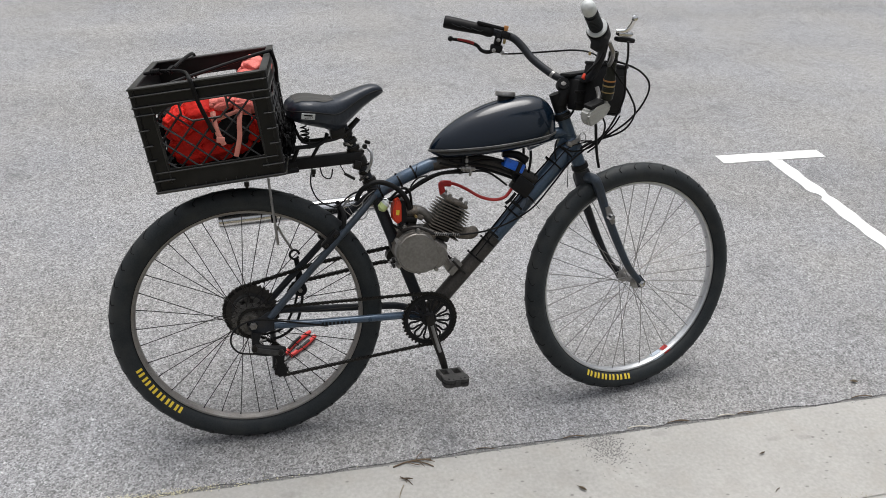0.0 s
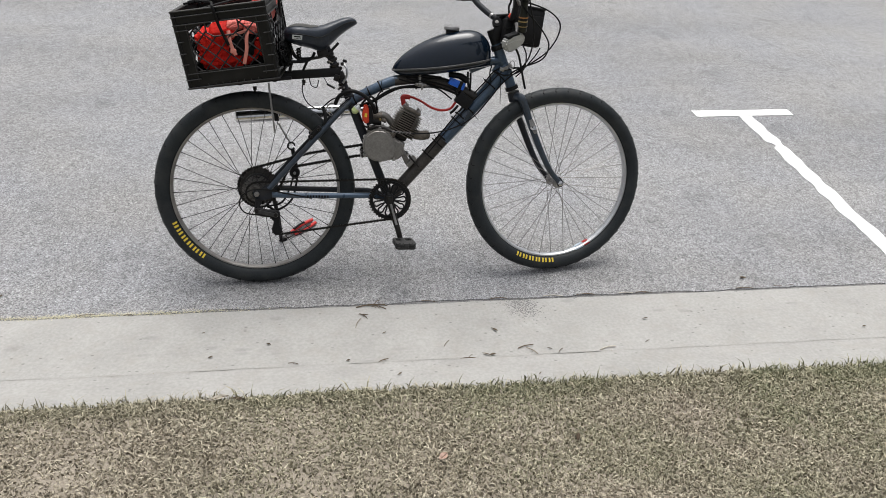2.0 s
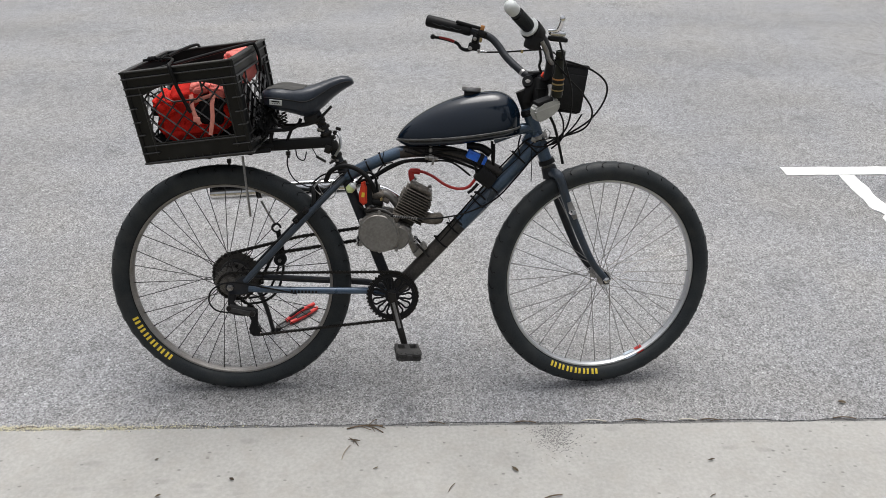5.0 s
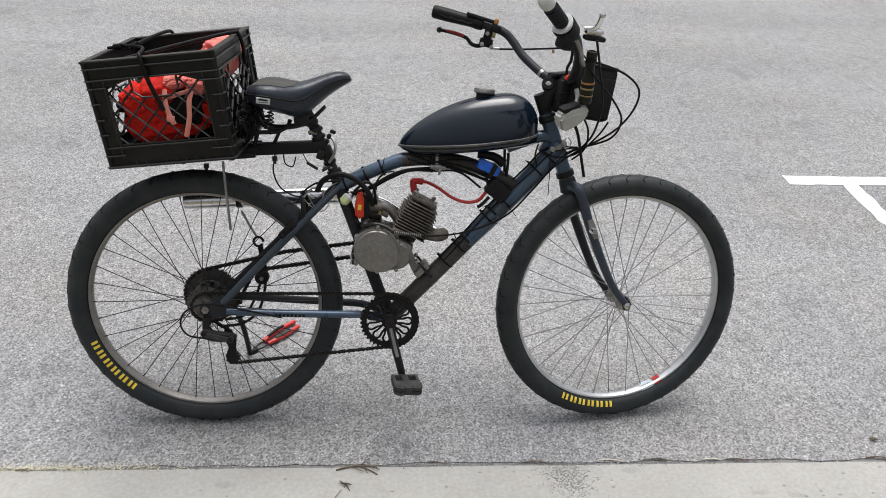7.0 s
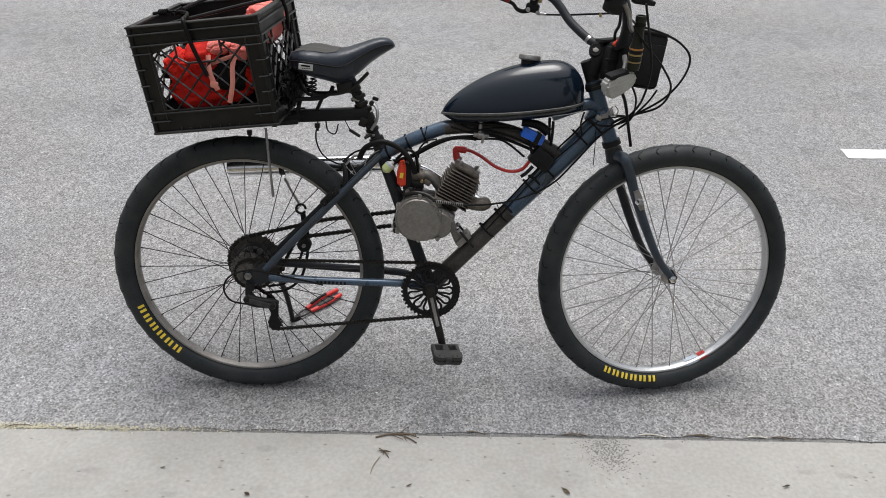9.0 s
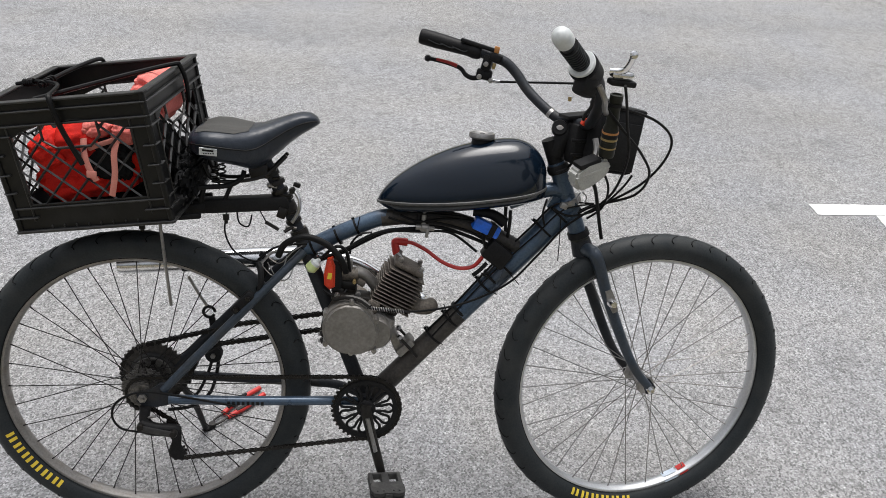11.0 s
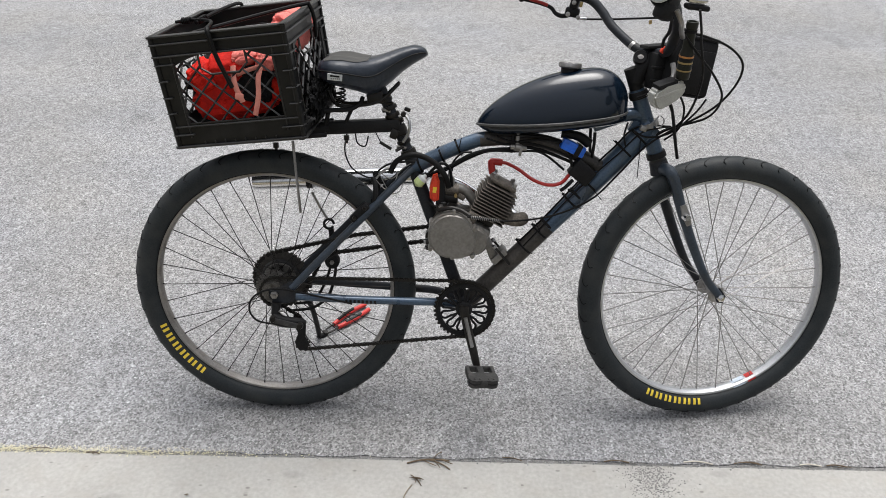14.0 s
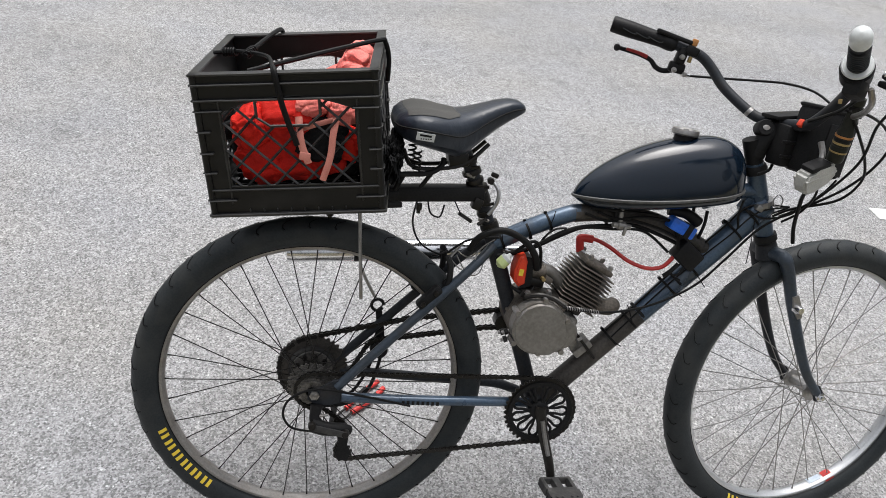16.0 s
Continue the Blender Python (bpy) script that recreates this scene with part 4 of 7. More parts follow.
# side stand on the far side, its foot on the road
stand_top, stand_foot = Vector((0.045, 0.075, 0.345)), BIKE.inverted() @ Vector((0.05, 0.475, 0.006))
stand = part("side_stand", tube(bmesh.new(), glide([stand_top, stand_top.lerp(stand_foot, 0.5) + Vector((0.006, 0, 0.004)), stand_foot], 5), [0.0085, 0.0075], 10), BLACK, bike, "black steel side stand")
boxed("bracket", (0.05, 0.016, 0.028), Matrix.Translation((0.05, 0.072, 0.352)), BLACK, stand)
part("foot", tube(bmesh.new(), [stand_foot, stand_foot + Vector((0.02, 0.012, -0.001))], [0.009, 0.007], 8), BLACK, stand)

# fuel tank
def tank_section(t):
    x = 0.512 + 0.366 * t
    seam = 0.808 + 0.036 * t - 0.006 * math.sin(math.pi * t)
    w = 0.073 * min(1.0, (math.sin(min(t, 0.62) / 0.62 * math.pi / 2)) ** 0.54) * (1 if t < 0.72 else math.sqrt(max(0.0, 1 - ((t - 0.72) / 0.285) ** 2.6)))
    h = 0.118 * (math.sin(min(t / 0.66, 1) * math.pi / 2) ** 0.62) * (1 if t < 0.68 else max(0.0, 1 - ((t - 0.68) / 0.335) ** 2.8) ** 0.5)
    return x, seam, max(w, 0.003), max(h, 0.003)


secs, flange = [], []
for i in range(41):
    t = 1 - math.cos(math.pi * i / 40)
    t = t / 2
    x, seam, w, h = tank_section(t)
    ring = []
    for k in range(28):
        a = 2 * math.pi * k / 28
        c, s = math.cos(a), math.sin(a)
        yy = w * math.copysign(abs(c) ** 0.78, c)
        zz = h * abs(s) ** 0.92 if s >= 0 else -min(0.026, h * 0.5) * abs(s) ** 0.7
        ring.append((x, yy, seam + zz))
    secs.append(ring)
    flange.append((x, w, seam))
tank = part("fuel_tank", loft(bmesh.new(), secs), TANK_PAINT, bike, "glossy black teardrop fuel tank")
edge = [Vector((x, -w - 0.0015, z)) for x, w, z in flange] + [Vector((x, w + 0.0015, z)) for x, w, z in reversed(flange)]
part("seam", tube(bmesh.new(), edge + [edge[0]], 0.0034, 8, flat=0.8), SEAM, tank, "raised seam, scuffed")
CAP = Matrix.Translation((0.732, 0, 0.926)) @ pose(0, 0, 0, 90, 0, 0) @ pose(0, 0, 0, 0, 0, -4)
part("filler_neck", lathe(bmesh.new(), [(0.0, 0.0), (0.023, 0.0), (0.021, 0.014), (0.021, 0.022), (0.0, 0.022)], 28, CAP), BLACK, tank)
part("cap", lathe(bmesh.new(), [(0.0, 0.021), (0.026, 0.021), (0.0285, 0.024), (0.0285, 0.029), (0.0265, 0.0335), (0.021, 0.0325), (0.019, 0.030), (0.006, 0.0305), (0.005, 0.0335), (0.0, 0.034)], 32, CAP), STEEL, tank, "dull chrome filler cap")
for x in (0.60, 0.80):
    part("strap", tube(bmesh.new(), glide([(x, -0.03, 0.795), (x, -0.027, 0.76), (x, 0.0, 0.738 - (0.02 if x > 0.7 else 0)), (x, 0.027, 0.76), (x, 0.03, 0.795)], 5), 0.004, 6), BLACK, tank)
valve = part("fuel_valve", lathe(bmesh.new(), [(0.0, -0.018), (0.006, -0.018), (0.006, -0.008), (0.009, -0.006), (0.009, 0.008), (0.006, 0.010), (0.005, 0.022), (0.0, 0.022)], 12, aim((0.612, -0.036, 0.756), (0.64, -0.036, 0.753))), ALLOY, bike, "dull metal fuel tap under the tank")
rod("riser", (0.610, -0.034, 0.758), (0.612, -0.03, 0.79), 0.0055, ALLOY, valve)
boxed("lever", (0.007, 0.006, 0.020), pose(0.618, -0.046, 0.747, 0, 12), ALLOY, valve)
for pts in ([(0.56, -0.03, 0.782), (0.60, -0.036, 0.770), (0.66, -0.034, 0.776), (0.72, -0.03, 0.770)], [(0.535, -0.026, 0.776), (0.58, -0.034, 0.764), (0.63, -0.032, 0.768), (0.70, -0.036, 0.752), (0.745, -0.036, 0.73)], [(0.545, -0.028, 0.788), (0.62, -0.034, 0.786), (0.69, -0.036, 0.782)]):
    cord("under_tank_wire", pts, 0.0030, CABLE, bike, "dark wires bundled under the tank", 6, 5)
boxed("blue_battery", (0.062, 0.03, 0.027), pose(0.748, -0.030, 0.757, 0, 25), BLUE, bike, "bright blue battery pack taped under the top tube", 0.004)
boxed("tape_wrap", (0.013, 0.034, 0.031), pose(0.760, -0.030, 0.7515, 0, 25), BLACK, bike, "black tape round the battery", 0.002)
part("rubber_pad", tube(bmesh.new(), glide([(0.72, -0.015, 0.788), (0.76, -0.02, 0.784), (0.79, -0.02, 0.765)], 4), [0.010, 0.016, 0.013], 10), BLACK, bike)
boxed("ignition_box", (0.06, 0.034, 0.046), pose(0.775, -0.024, 0.694, 0, 38), BLACK, bike, "black ignition box taped to the frame", 0.006)


# ---- engine ----
DARK_RED = material("red_anodised", (0.20, 0.012, 0.010), (0.30, 0.02, 0.016), 0.35, 0.4, 30, 200, 0.05)
engine = part("engine", tube(bmesh.new(), [(0.452, -0.060, 0.540), (0.452, 0.050, 0.540)], 0.056, 28), ALLOY_DARK, bike, "small two stroke engine, oil-stained alloy")
cover_line = [(0.452 + 0.0585 * math.cos(radians(a)), 0.543 + 0.0585 * math.sin(radians(a))) for a in range(40, 285, 12)] + [(0.478, 0.487), (0.500, 0.492), (0.512, 0.508), (0.516, 0.530), (0.510, 0.556)]
bm = slab(bmesh.new(), cover_line, -0.096, -0.060)
bmesh.ops.bevel(bm, geom=[e for e in bm.edges if all(v.co.y < -0.09 for v in e.verts)], offset=0.006, segments=3, affect="EDGES")
cover = part("clutch_cover", bm, ALLOY, engine, "plain cast alloy clutch cover, stained")
for x, z in ((0.402, 0.575), (0.40, 0.508), (0.457, 0.604), (0.510, 0.56), (0.505, 0.490), (0.455, 0.486)):
    turned("screw", [(0.0, -0.004), (0.0055, -0.004), (0.0062, 0.0), (0.0062, 0.03), (0.0, 0.03)], Matrix.Translation((x, -0.088, z)), STEEL, cover, segs=10)
part("gear_cover", lathe(bmesh.new(), [(0.0, -0.010), (0.033, -0.009), (0.037, -0.003), (0.037, 0.05), (0.0, 0.05)], 28, Matrix.Translation((0.508, -0.058, 0.520))), ALLOY, engine)
boxed("crankcase", (0.11, 0.085, 0.07), pose(0.492, 0.0, 0.535, 0, 27.5), ALLOY, engine, "", 0.012)
rod("sprocket_shaft", (0.405, 0.02, 0.505), (0.405, 0.05, 0.505), 0.02, GREASE, engine, segs=16)
AX = Matrix.Translation((0.533, 0.0, 0.566)) @ pose(0, 0, 0, 0, 27.5)
boxed("cylinder", (0.058, 0.058, 0.10), AX @ Matrix.Translation((0, 0, 0.04)), GREASE, engine, "", 0.006)
fin_mesh = None
for i in range(11):
    place = AX @ Matrix.Translation((0.002, 0, 0.010 + 0.0083 * i))
    if fin_mesh is None:
        fin = part("fin", block(bmesh.new(), (0.094, 0.092, 0.0026), None, 0.0009, 1), ALLOY_DARK, engine, "sooty cooling fin")
        fin_mesh = fin.data
    else:
        fin = new("fin", fin_mesh)
        fin.parent = engine
    fin.matrix_basis = place
    fin.scale = (1.0 if i < 9 else 0.9, 1, 1)
boxed("cylinder_head", (0.07, 0.075, 0.012), AX @ Matrix.Translation((0, 0, 0.105)), ALLOY_DARK, engine, "", 0.004)
for dx in (-0.026, 0.026):
    for dy in (-0.026, 0.026):
        turned("head_nut", [(0.0, 0.0), (0.006, 0.0), (0.006, 0.009), (0.003, 0.012), (0.0, 0.012)], AX @ Matrix.Translation((dx, dy, 0.110)) @ pose(0, 0, 0, 90), STEEL, engine, segs=6)
rod("spark_plug", AX @ Vector((-0.022, 0.018, 0.105)), (0.556, 0.028, 0.682), 0.0065, WHITE, engine, "", 10)
boot = cord("plug_boot", [(0.556, 0.028, 0.676), (0.5525, 0.028, 0.700), (0.556, 0.028, 0.706), (0.580, 0.028, 0.704)], 0.0092, RED_RUBBER, engine, "red rubber spark plug boot", 10, 4)
cord("plug_lead", [(0.574, 0.028, 0.7045), (0.592, 0.027, 0.702), (0.622, 0.02, 0.688), (0.657, 0.0, 0.667), (0.693, -0.02, 0.659), (0.725, -0.026, 0.666), (0.745, -0.028, 0.690)], 0.0045, RED_RUBBER, engine, "red ignition lead", 8)
cord("exhaust_stub", [(0.565, -0.004, 0.575), (0.60, -0.016, 0.568), (0.622, -0.018, 0.566), (0.636, -0.004, 0.566)], 0.0175, ALLOY_DARK, engine, "brown heat-stained exhaust stub", 14, 4)
cord("exhaust_pipe", [(0.628, 0.0, 0.566), (0.62, 0.045, 0.562), (0.55, 0.085, 0.585), (0.47, 0.088, 0.635), (0.40, 0.082, 0.655)], 0.0115, CHROME, engine, "chrome exhaust pipe", 12, 6)
muffler = part("muffler", lathe(bmesh.new(), [(0.0, -0.245), (0.0215, -0.24), (0.0235, -0.23), (0.0235, 0.205), (0.021, 0.212), (0.008, 0.225), (0.008, 0.26), (0.0, 0.26)], 28, aim((0.172, 0.078, 0.646), (0.372, 0.080, 0.655))), CHROME, bike, "long chrome exhaust silencer beside the rear tyre")
part("front_sleeve", lathe(bmesh.new(), [(0.0234, 0.03), (0.0246, 0.03), (0.0246, 0.20), (0.0234, 0.20)], 28, aim((0.172, 0.078, 0.646), (0.372, 0.080, 0.655)), closed=True), CHROME, muffler, "bright chrome sleeve")
part("end_slot", lathe(bmesh.new(), [(0.0235, -0.10), (0.0245, -0.10), (0.0245, -0.085), (0.0235, -0.085)], 28, aim((0.172, 0.078, 0.646), (0.372, 0.080, 0.655)), closed=True), BLACK, muffler)
cord("clutch_arm", [(0.418, -0.066, 0.602), (0.445, -0.075, 0.611), (0.475, -0.080, 0.606), (0.497, -0.098, 0.597)], 0.0055, GREASE, engine, "dark clutch arm", 8, 4)
boxed("case_rib", (0.085, 0.05, 0.016), pose(0.455, -0.030, 0.598, 0, 8), GREASE, engine, "dark oily case joint", 0.004)
boxed("case_rib", (0.03, 0.06, 0.030), pose(0.500, -0.028, 0.578, 0, 27), ALLOY_DARK, engine, "", 0.005)
for x, z in ((0.425, 0.610), (0.470, 0.612)):
    turned("case_bolt", [(0.0, -0.006), (0.0055, -0.006), (0.0065, 0.004), (0.0, 0.004)], Matrix.Translation((x, -0.062, z)), STEEL, engine, segs=6)
# carburettor and air filter
carb = part("carburettor", tube(bmesh.new(), [(0.435, -0.012, 0.640), (0.470, -0.012, 0.642)], 0.0165, 16), ALLOY_DARK, engine, "dull alloy carburettor")
cord("intake_pipe", [(0.462, -0.012, 0.648), (0.485, -0.010, 0.640), (0.508, -0.006, 0.612), (0.525, -0.002, 0.590)], 0.0125, ALLOY, carb, "", 12, 4)
part("slide_body", lathe(bmesh.new(), [(0.0, -0.036), (0.014, -0.034), (0.014, -0.02), (0.011, -0.016), (0.011, 0.022), (0.0125, 0.022), (0.0125, 0.032), (0.004, 0.036), (0.0, 0.05)], 18, pose(0.450, -0.014, 0.642, 90) @ pose(0, 0, 0, 0, 0, 8)), ALLOY, carb)
turned("float_bowl", [(0.0, -0.016), (0.012, -0.016), (0.015, -0.012), (0.015, 0.008), (0.0, 0.008)], pose(0.452, -0.014, 0.615, 90), ALLOY_DARK, carb, segs=18)
boxed("choke_lever", (0.006, 0.004, 0.034), pose(0.436, -0.034, 0.655, 0, 14), STEEL, carb, "", 0.001)
turned("mixture_screw", [(0.0, -0.012), (0.004, -0.012), (0.004, 0.004), (0.0, 0.004)], Matrix.Translation((0.462, -0.030, 0.632)), BRASS, carb, segs=8)
cord("throttle_cable", [(0.452, -0.014, 0.690), (0.455, -0.02, 0.715), (0.475, -0.026, 0.738), (0.50, -0.026, 0.742)], 0.0026, CABLE, carb, "", 6, 5)
cord("vent_tube", [(0.445, -0.03, 0.612), (0.43, -0.045, 0.600), (0.41, -0.045, 0.606), (0.395, -0.04, 0.615)], 0.0035, CABLE, carb, "", 8, 4)
bm = slab(bmesh.new(), [(0.404, 0.684), (0.415, 0.688), (0.421, 0.672), (0.420, 0.624), (0.408, 0.617), (0.397, 0.628), (0.396, 0.652)], -0.050, -0.008)
bmesh.ops.bevel(bm, geom=[e for e in bm.edges if all(v.co.y < -0.045 for v in e.verts)], offset=0.005, segments=3, affect="EDGES")
part("filter_cover", bm, RED_PLASTIC, engine, "orange-red air filter cover")
part("filter_back", slab(bmesh.new(), [(0.412, 0.684), (0.432, 0.680), (0.436, 0.640), (0.432, 0.618), (0.412, 0.612)], -0.044, 0.012), BLACK, engine, "black filter housing")
boxed("jet_block", (0.042, 0.036, 0.020), pose(0.446, -0.016, 0.622, 0, 10), GREASE, carb, "oily black jet block", 0.005)
boxed("boss", (0.020, 0.030, 0.014), pose(0.476, -0.014, 0.626, 0, 30), ALLOY_DARK, carb, "", 0.003)
cord("fuel_hose", [(0.395, -0.036, 0.690), (0.425, -0.045, 0.716), (0.446, -0.040, 0.700), (0.452, -0.034, 0.655)], 0.0038, CABLE, carb, "", 8, 5)
boxed("filter_label", (0.009, 0.0012, 0.014), pose(0.409, -0.0506, 0.650, 0, 8), YELLOW, engine, "small yellow label", 0)
part("fuel_filter", lathe(bmesh.new(), [(0.0, -0.022), (0.006, -0.02), (0.013, -0.014), (0.013, 0.0), (0.0, 0.0)], 18, aim((0.376, -0.036, 0.672), (0.40, -0.036, 0.698))), GREEN_PALE, bike, "small pale green fuel filter")
part("filter_cap", lathe(bmesh.new(), [(0.0, 0.0), (0.0125, 0.0), (0.0125, 0.006), (0.006, 0.010), (0.004, 0.016), (0.0, 0.016)], 18, aim((0.376, -0.036, 0.672), (0.40, -0.036, 0.698))), WHITE, bike, "white filter cap")
boxed("engine_mount", (0.046, 0.05, 0.018), pose(0.577, 0.0, 0.466, 0, -44), ALLOY, engine, "alloy engine mount clamped to the down tube", 0.003)
boxed("mount_leg", (0.020, 0.034, 0.062), pose(0.552, 0.0, 0.487, 0, -22), ALLOY, engine, "", 0.004)
for dy in (-0.028, 0.028):
    rod("mount_stud", (0.560, dy, 0.500), (0.604, dy, 0.448), 0.0035, GREASE, engine, segs=8)
    turned("mount_nut", [(0.0, 0.0), (0.0065, 0.0), (0.0065, 0.007), (0.0, 0.007)], aim((0.566, dy, 0.493), (0.552, dy, 0.51)), STEEL, engine, segs=6)
boxed("rear_mount", (0.022, 0.05, 0.055), pose(0.413, 0.0, 0.535, 0, -20), ALLOY_DARK, engine, "", 0.004)
for dy, z in ((-0.05, 0.515), (-0.05, 0.497), (-0.02, 0.50)):
    rod("rear_stud", (0.383, dy, z), (0.42, dy, z + 0.012), 0.0035, STEEL, engine, segs=8)
    turned("rear_nut", [(0.0, 0.0), (0.007, 0.0), (0.007, 0.008), (0.0, 0.008)], aim((0.388, dy, z + 0.0015), (0.42, dy, z + 0.012)), GREASE, engine, segs=6)
# clutch cable with its spring
bm = bmesh.new()
coil = []
for i in range(14 * 8 + 1):
    a = 2 * math.pi * i / 8
    f = i / (14 * 8)
    coil.append(Vector((0.498 + 0.072 * f, -0.100 + 0.004 * math.cos(a), 0.595 - 0.008 * f + 0.004 * math.sin(a))))
tube(bm, coil, 0.0011, 4)
part("clutch_spring", bm, STEEL, engine, "thin return spring")
cord("clutch_cable", [(0.49, -0.100, 0.596), (0.57, -0.100, 0.587), (0.654, -0.07, 0.583), (0.731, -0.045, 0.595), (0.808, -0.03, 0.630), (0.867, -0.028, 0.692), (0.925, -0.03, 0.76), (0.985, -0.045, 0.808)], 0.0026, CABLE, bike, "black clutch cable")

# ---- saddle, post and rack ----
post = rod("seat_post", (0.346, 0, 0.725), (0.268, 0, 0.905), 0.0135, FRAME_DARK, bike, "dark scuffed seat post with clamps", 16)
for f, r, w in ((0.04, 0.019, 0.018), (0.20, 0.017, 0.010), (0.36, 0.0195, 0.022), (0.47, 0.0215, 0.012), (0.56, 0.018, 0.010), (0.66, 0.0195, 0.010), (0.78, 0.0165, 0.014)):
    c = Vector((0.346, 0, 0.725)).lerp(Vector((0.268, 0, 0.905)), f)
    turned("clamp_ring", [(0.012, -w / 2), (r, -w / 2), (r + 0.001, 0), (r, w / 2), (0.012, w / 2)], aim(c, (0.268, 0, 0.905)), GREASE, post, segs=20)
cord("quick_release", [(0.335, -0.024, 0.832), (0.346, -0.034, 0.815), (0.344, -0.036, 0.79), (0.330, -0.033, 0.765)], 0.0040, DIRTY_CHROME, post, "bent steel quick-release lever", 8, 5)
turned("quick_release_nut", [(0.0, -0.007), (0.006, -0.007), (0.0075, 0.0), (0.006, 0.010), (0.0, 0.010)], Matrix.Translation((0.331, -0.022, 0.832)), GREASE, post, segs=14)
boxed("clamp_bolt", (0.016, 0.010, 0.010), pose(0.340, -0.012, 0.842, 0, 20), GREASE, post, "", 0.003)
for f, dx, dz in ((0.12, -0.022, 0.004), (0.3, 0.02, 0.006), (0.42, -0.02, -0.004), (0.52, 0.024, 0.0), (0.62, -0.018, 0.006), (0.72, 0.016, 0.004), (0.84, 0.018, 0.0)):
    c = Vector((0.346, -0.014, 0.725)).lerp(Vector((0.268, -0.014, 0.905)), f)
    rod("small_bolt", c, c + Vector((dx, -0.006, dz)), 0.0036, GREASE if dx > 0 else STEEL, post, "", 6)
boxed("clamp_block", (0.024, 0.03, 0.03), pose(0.308, -0.016, 0.783, 0, 20) @ Matrix.Diagonal((0.8, 0.8, 0.8, 1)), GREASE, post, "", 0.003)
for p, q in (((0.300, -0.02, 0.745), (0.272, -0.02, 0.762)), ((0.33, -0.02, 0.752), (0.312, -0.028, 0.742))):
    rod("bolt", p, q, 0.004, GREASE, post, segs=8)


def saddle_section(x, w, top, low, dip):
    ring = []
    for k in range(24):
        a = 2 * math.pi * k / 24
        c, s = math.cos(a), math.sin(a)
        y = w * math.copysign(abs(c) ** 0.7, c)
        if s >= 0:
            z = top - (top - low) * 0.42 * (1 - abs(s) ** 0.62) - dip * max(0, 1 - abs(c) * 2.2)
        else:
            z = low + (top - low) * 0.58 * (1 - abs(s) ** 0.45)
            y *= 1 - 0.30 * abs(s) ** 1.5
        ring.append((x, y, z))
    return ring


rows = [(0.128, 0.045, 0.950, 0.930, 0), (0.134, 0.080, 0.959, 0.918, 0.002), (0.148, 0.104, 0.968, 0.909, 0.004), (0.168, 0.117, 0.974, 0.901, 0.006), (0.195, 0.118, 0.974, 0.894, 0.007), (0.225, 0.104, 0.969, 0.886, 0.006), (0.250, 0.084, 0.967, 0.877, 0.004), (0.272, 0.066, 0.971, 0.883, 0.002), (0.30, 0.050, 0.980, 0.907, 0), (0.33, 0.041, 0.990, 0.933, 0), (0.355, 0.036, 0.995, 0.951, 0), (0.372, 0.030, 0.993, 0.961, 0), (0.384, 0.019, 0.986, 0.968, 0), (0.389, 0.006, 0.977, 0.972, 0)]
saddle = part("saddle", loft(bmesh.new(), [saddle_section(*r) for r in rows]), SADDLE, bike, "wide black vinyl saddle, worn")
bm = bmesh.new()
pad = []
for x, w, top, low, dip in [r for r in rows if 0.135 < r[0] < 0.262]:
    f = 0.84 if x < 0.23 else 0.70
    pad.append([bm.verts.new((x, w * f * k / 4, top + 0.0010 - dip * max(0, 1 - abs(f * k / 4) ** 1.4286 * 2.2) - (top - low) * 0.42 * (1 - (1 - abs(f * k / 4) ** 2.857) ** 0.31))) for k in range(-4, 5)])
for a, b in zip(pad, pad[1:]):
    for k in range(8):
        bm.faces.new((a[k], a[k + 1], b[k + 1], b[k]))
part("worn_panel", bm, SADDLE_TOP, saddle, "grey-brown worn top panel")
piping = []
for x, w, top, low, dip in rows[:-1]:
    piping.append((x, -w * 0.99, top - (top - low) * 0.44))
cord("piping", piping, 0.0018, BLACK, saddle, "", 6, 4)
tag = part("maker_tag", slab(bmesh.new(), [(-0.017, -0.0075), (0.017, -0.0075), (0.017, 0.0075), (-0.017, 0.0075)], -0.001, 0.001, pose(0.178, -0.1170, 0.930, 14, 6, 2)), WHITE, saddle, "white cloth tag with black print")
bm = bmesh.new()
block(bm, (0.022, 0.0006, 0.004), pose(0.178, -0.1186, 0.9325, 14, 6, 2), 0)
for i in range(5):
    block(bm, (0.0025, 0.0006, 0.002), pose(0.170 + 0.0045 * i, -0.1180, 0.9265, 14, 6, 2), 0)
part("tag_print", bm, BLACK, tag, smooth=False)
for s in (-1, 1):
    cord("rail", [(0.150, s * 0.03, 0.888), (0.165, s * 0.028, 0.858), (0.20, s * 0.024, 0.850), (0.27, s * 0.022, 0.862), (0.32, s * 0.016, 0.905)], 0.0042, GREASE, saddle, "", 8, 5)
    bm = bmesh.new()
    spring = []
    for i in range(41):
        a = 2 * math.pi * i / 8
        spring.append(Vector((0.176 + 0.0075 * math.cos(a), s * 0.040 + 0.0075 * math.sin(a), 0.838 + 0.050 * i / 40)))
    tube(bm, spring, 0.0021, 6)
    part("spring", bm, GREASE, saddle, "black coil spring")
boxed("seat_clamp", (0.04, 0.05, 0.03), pose(0.262, 0, 0.87, 0, -10), GREASE, saddle, "", 0.005)

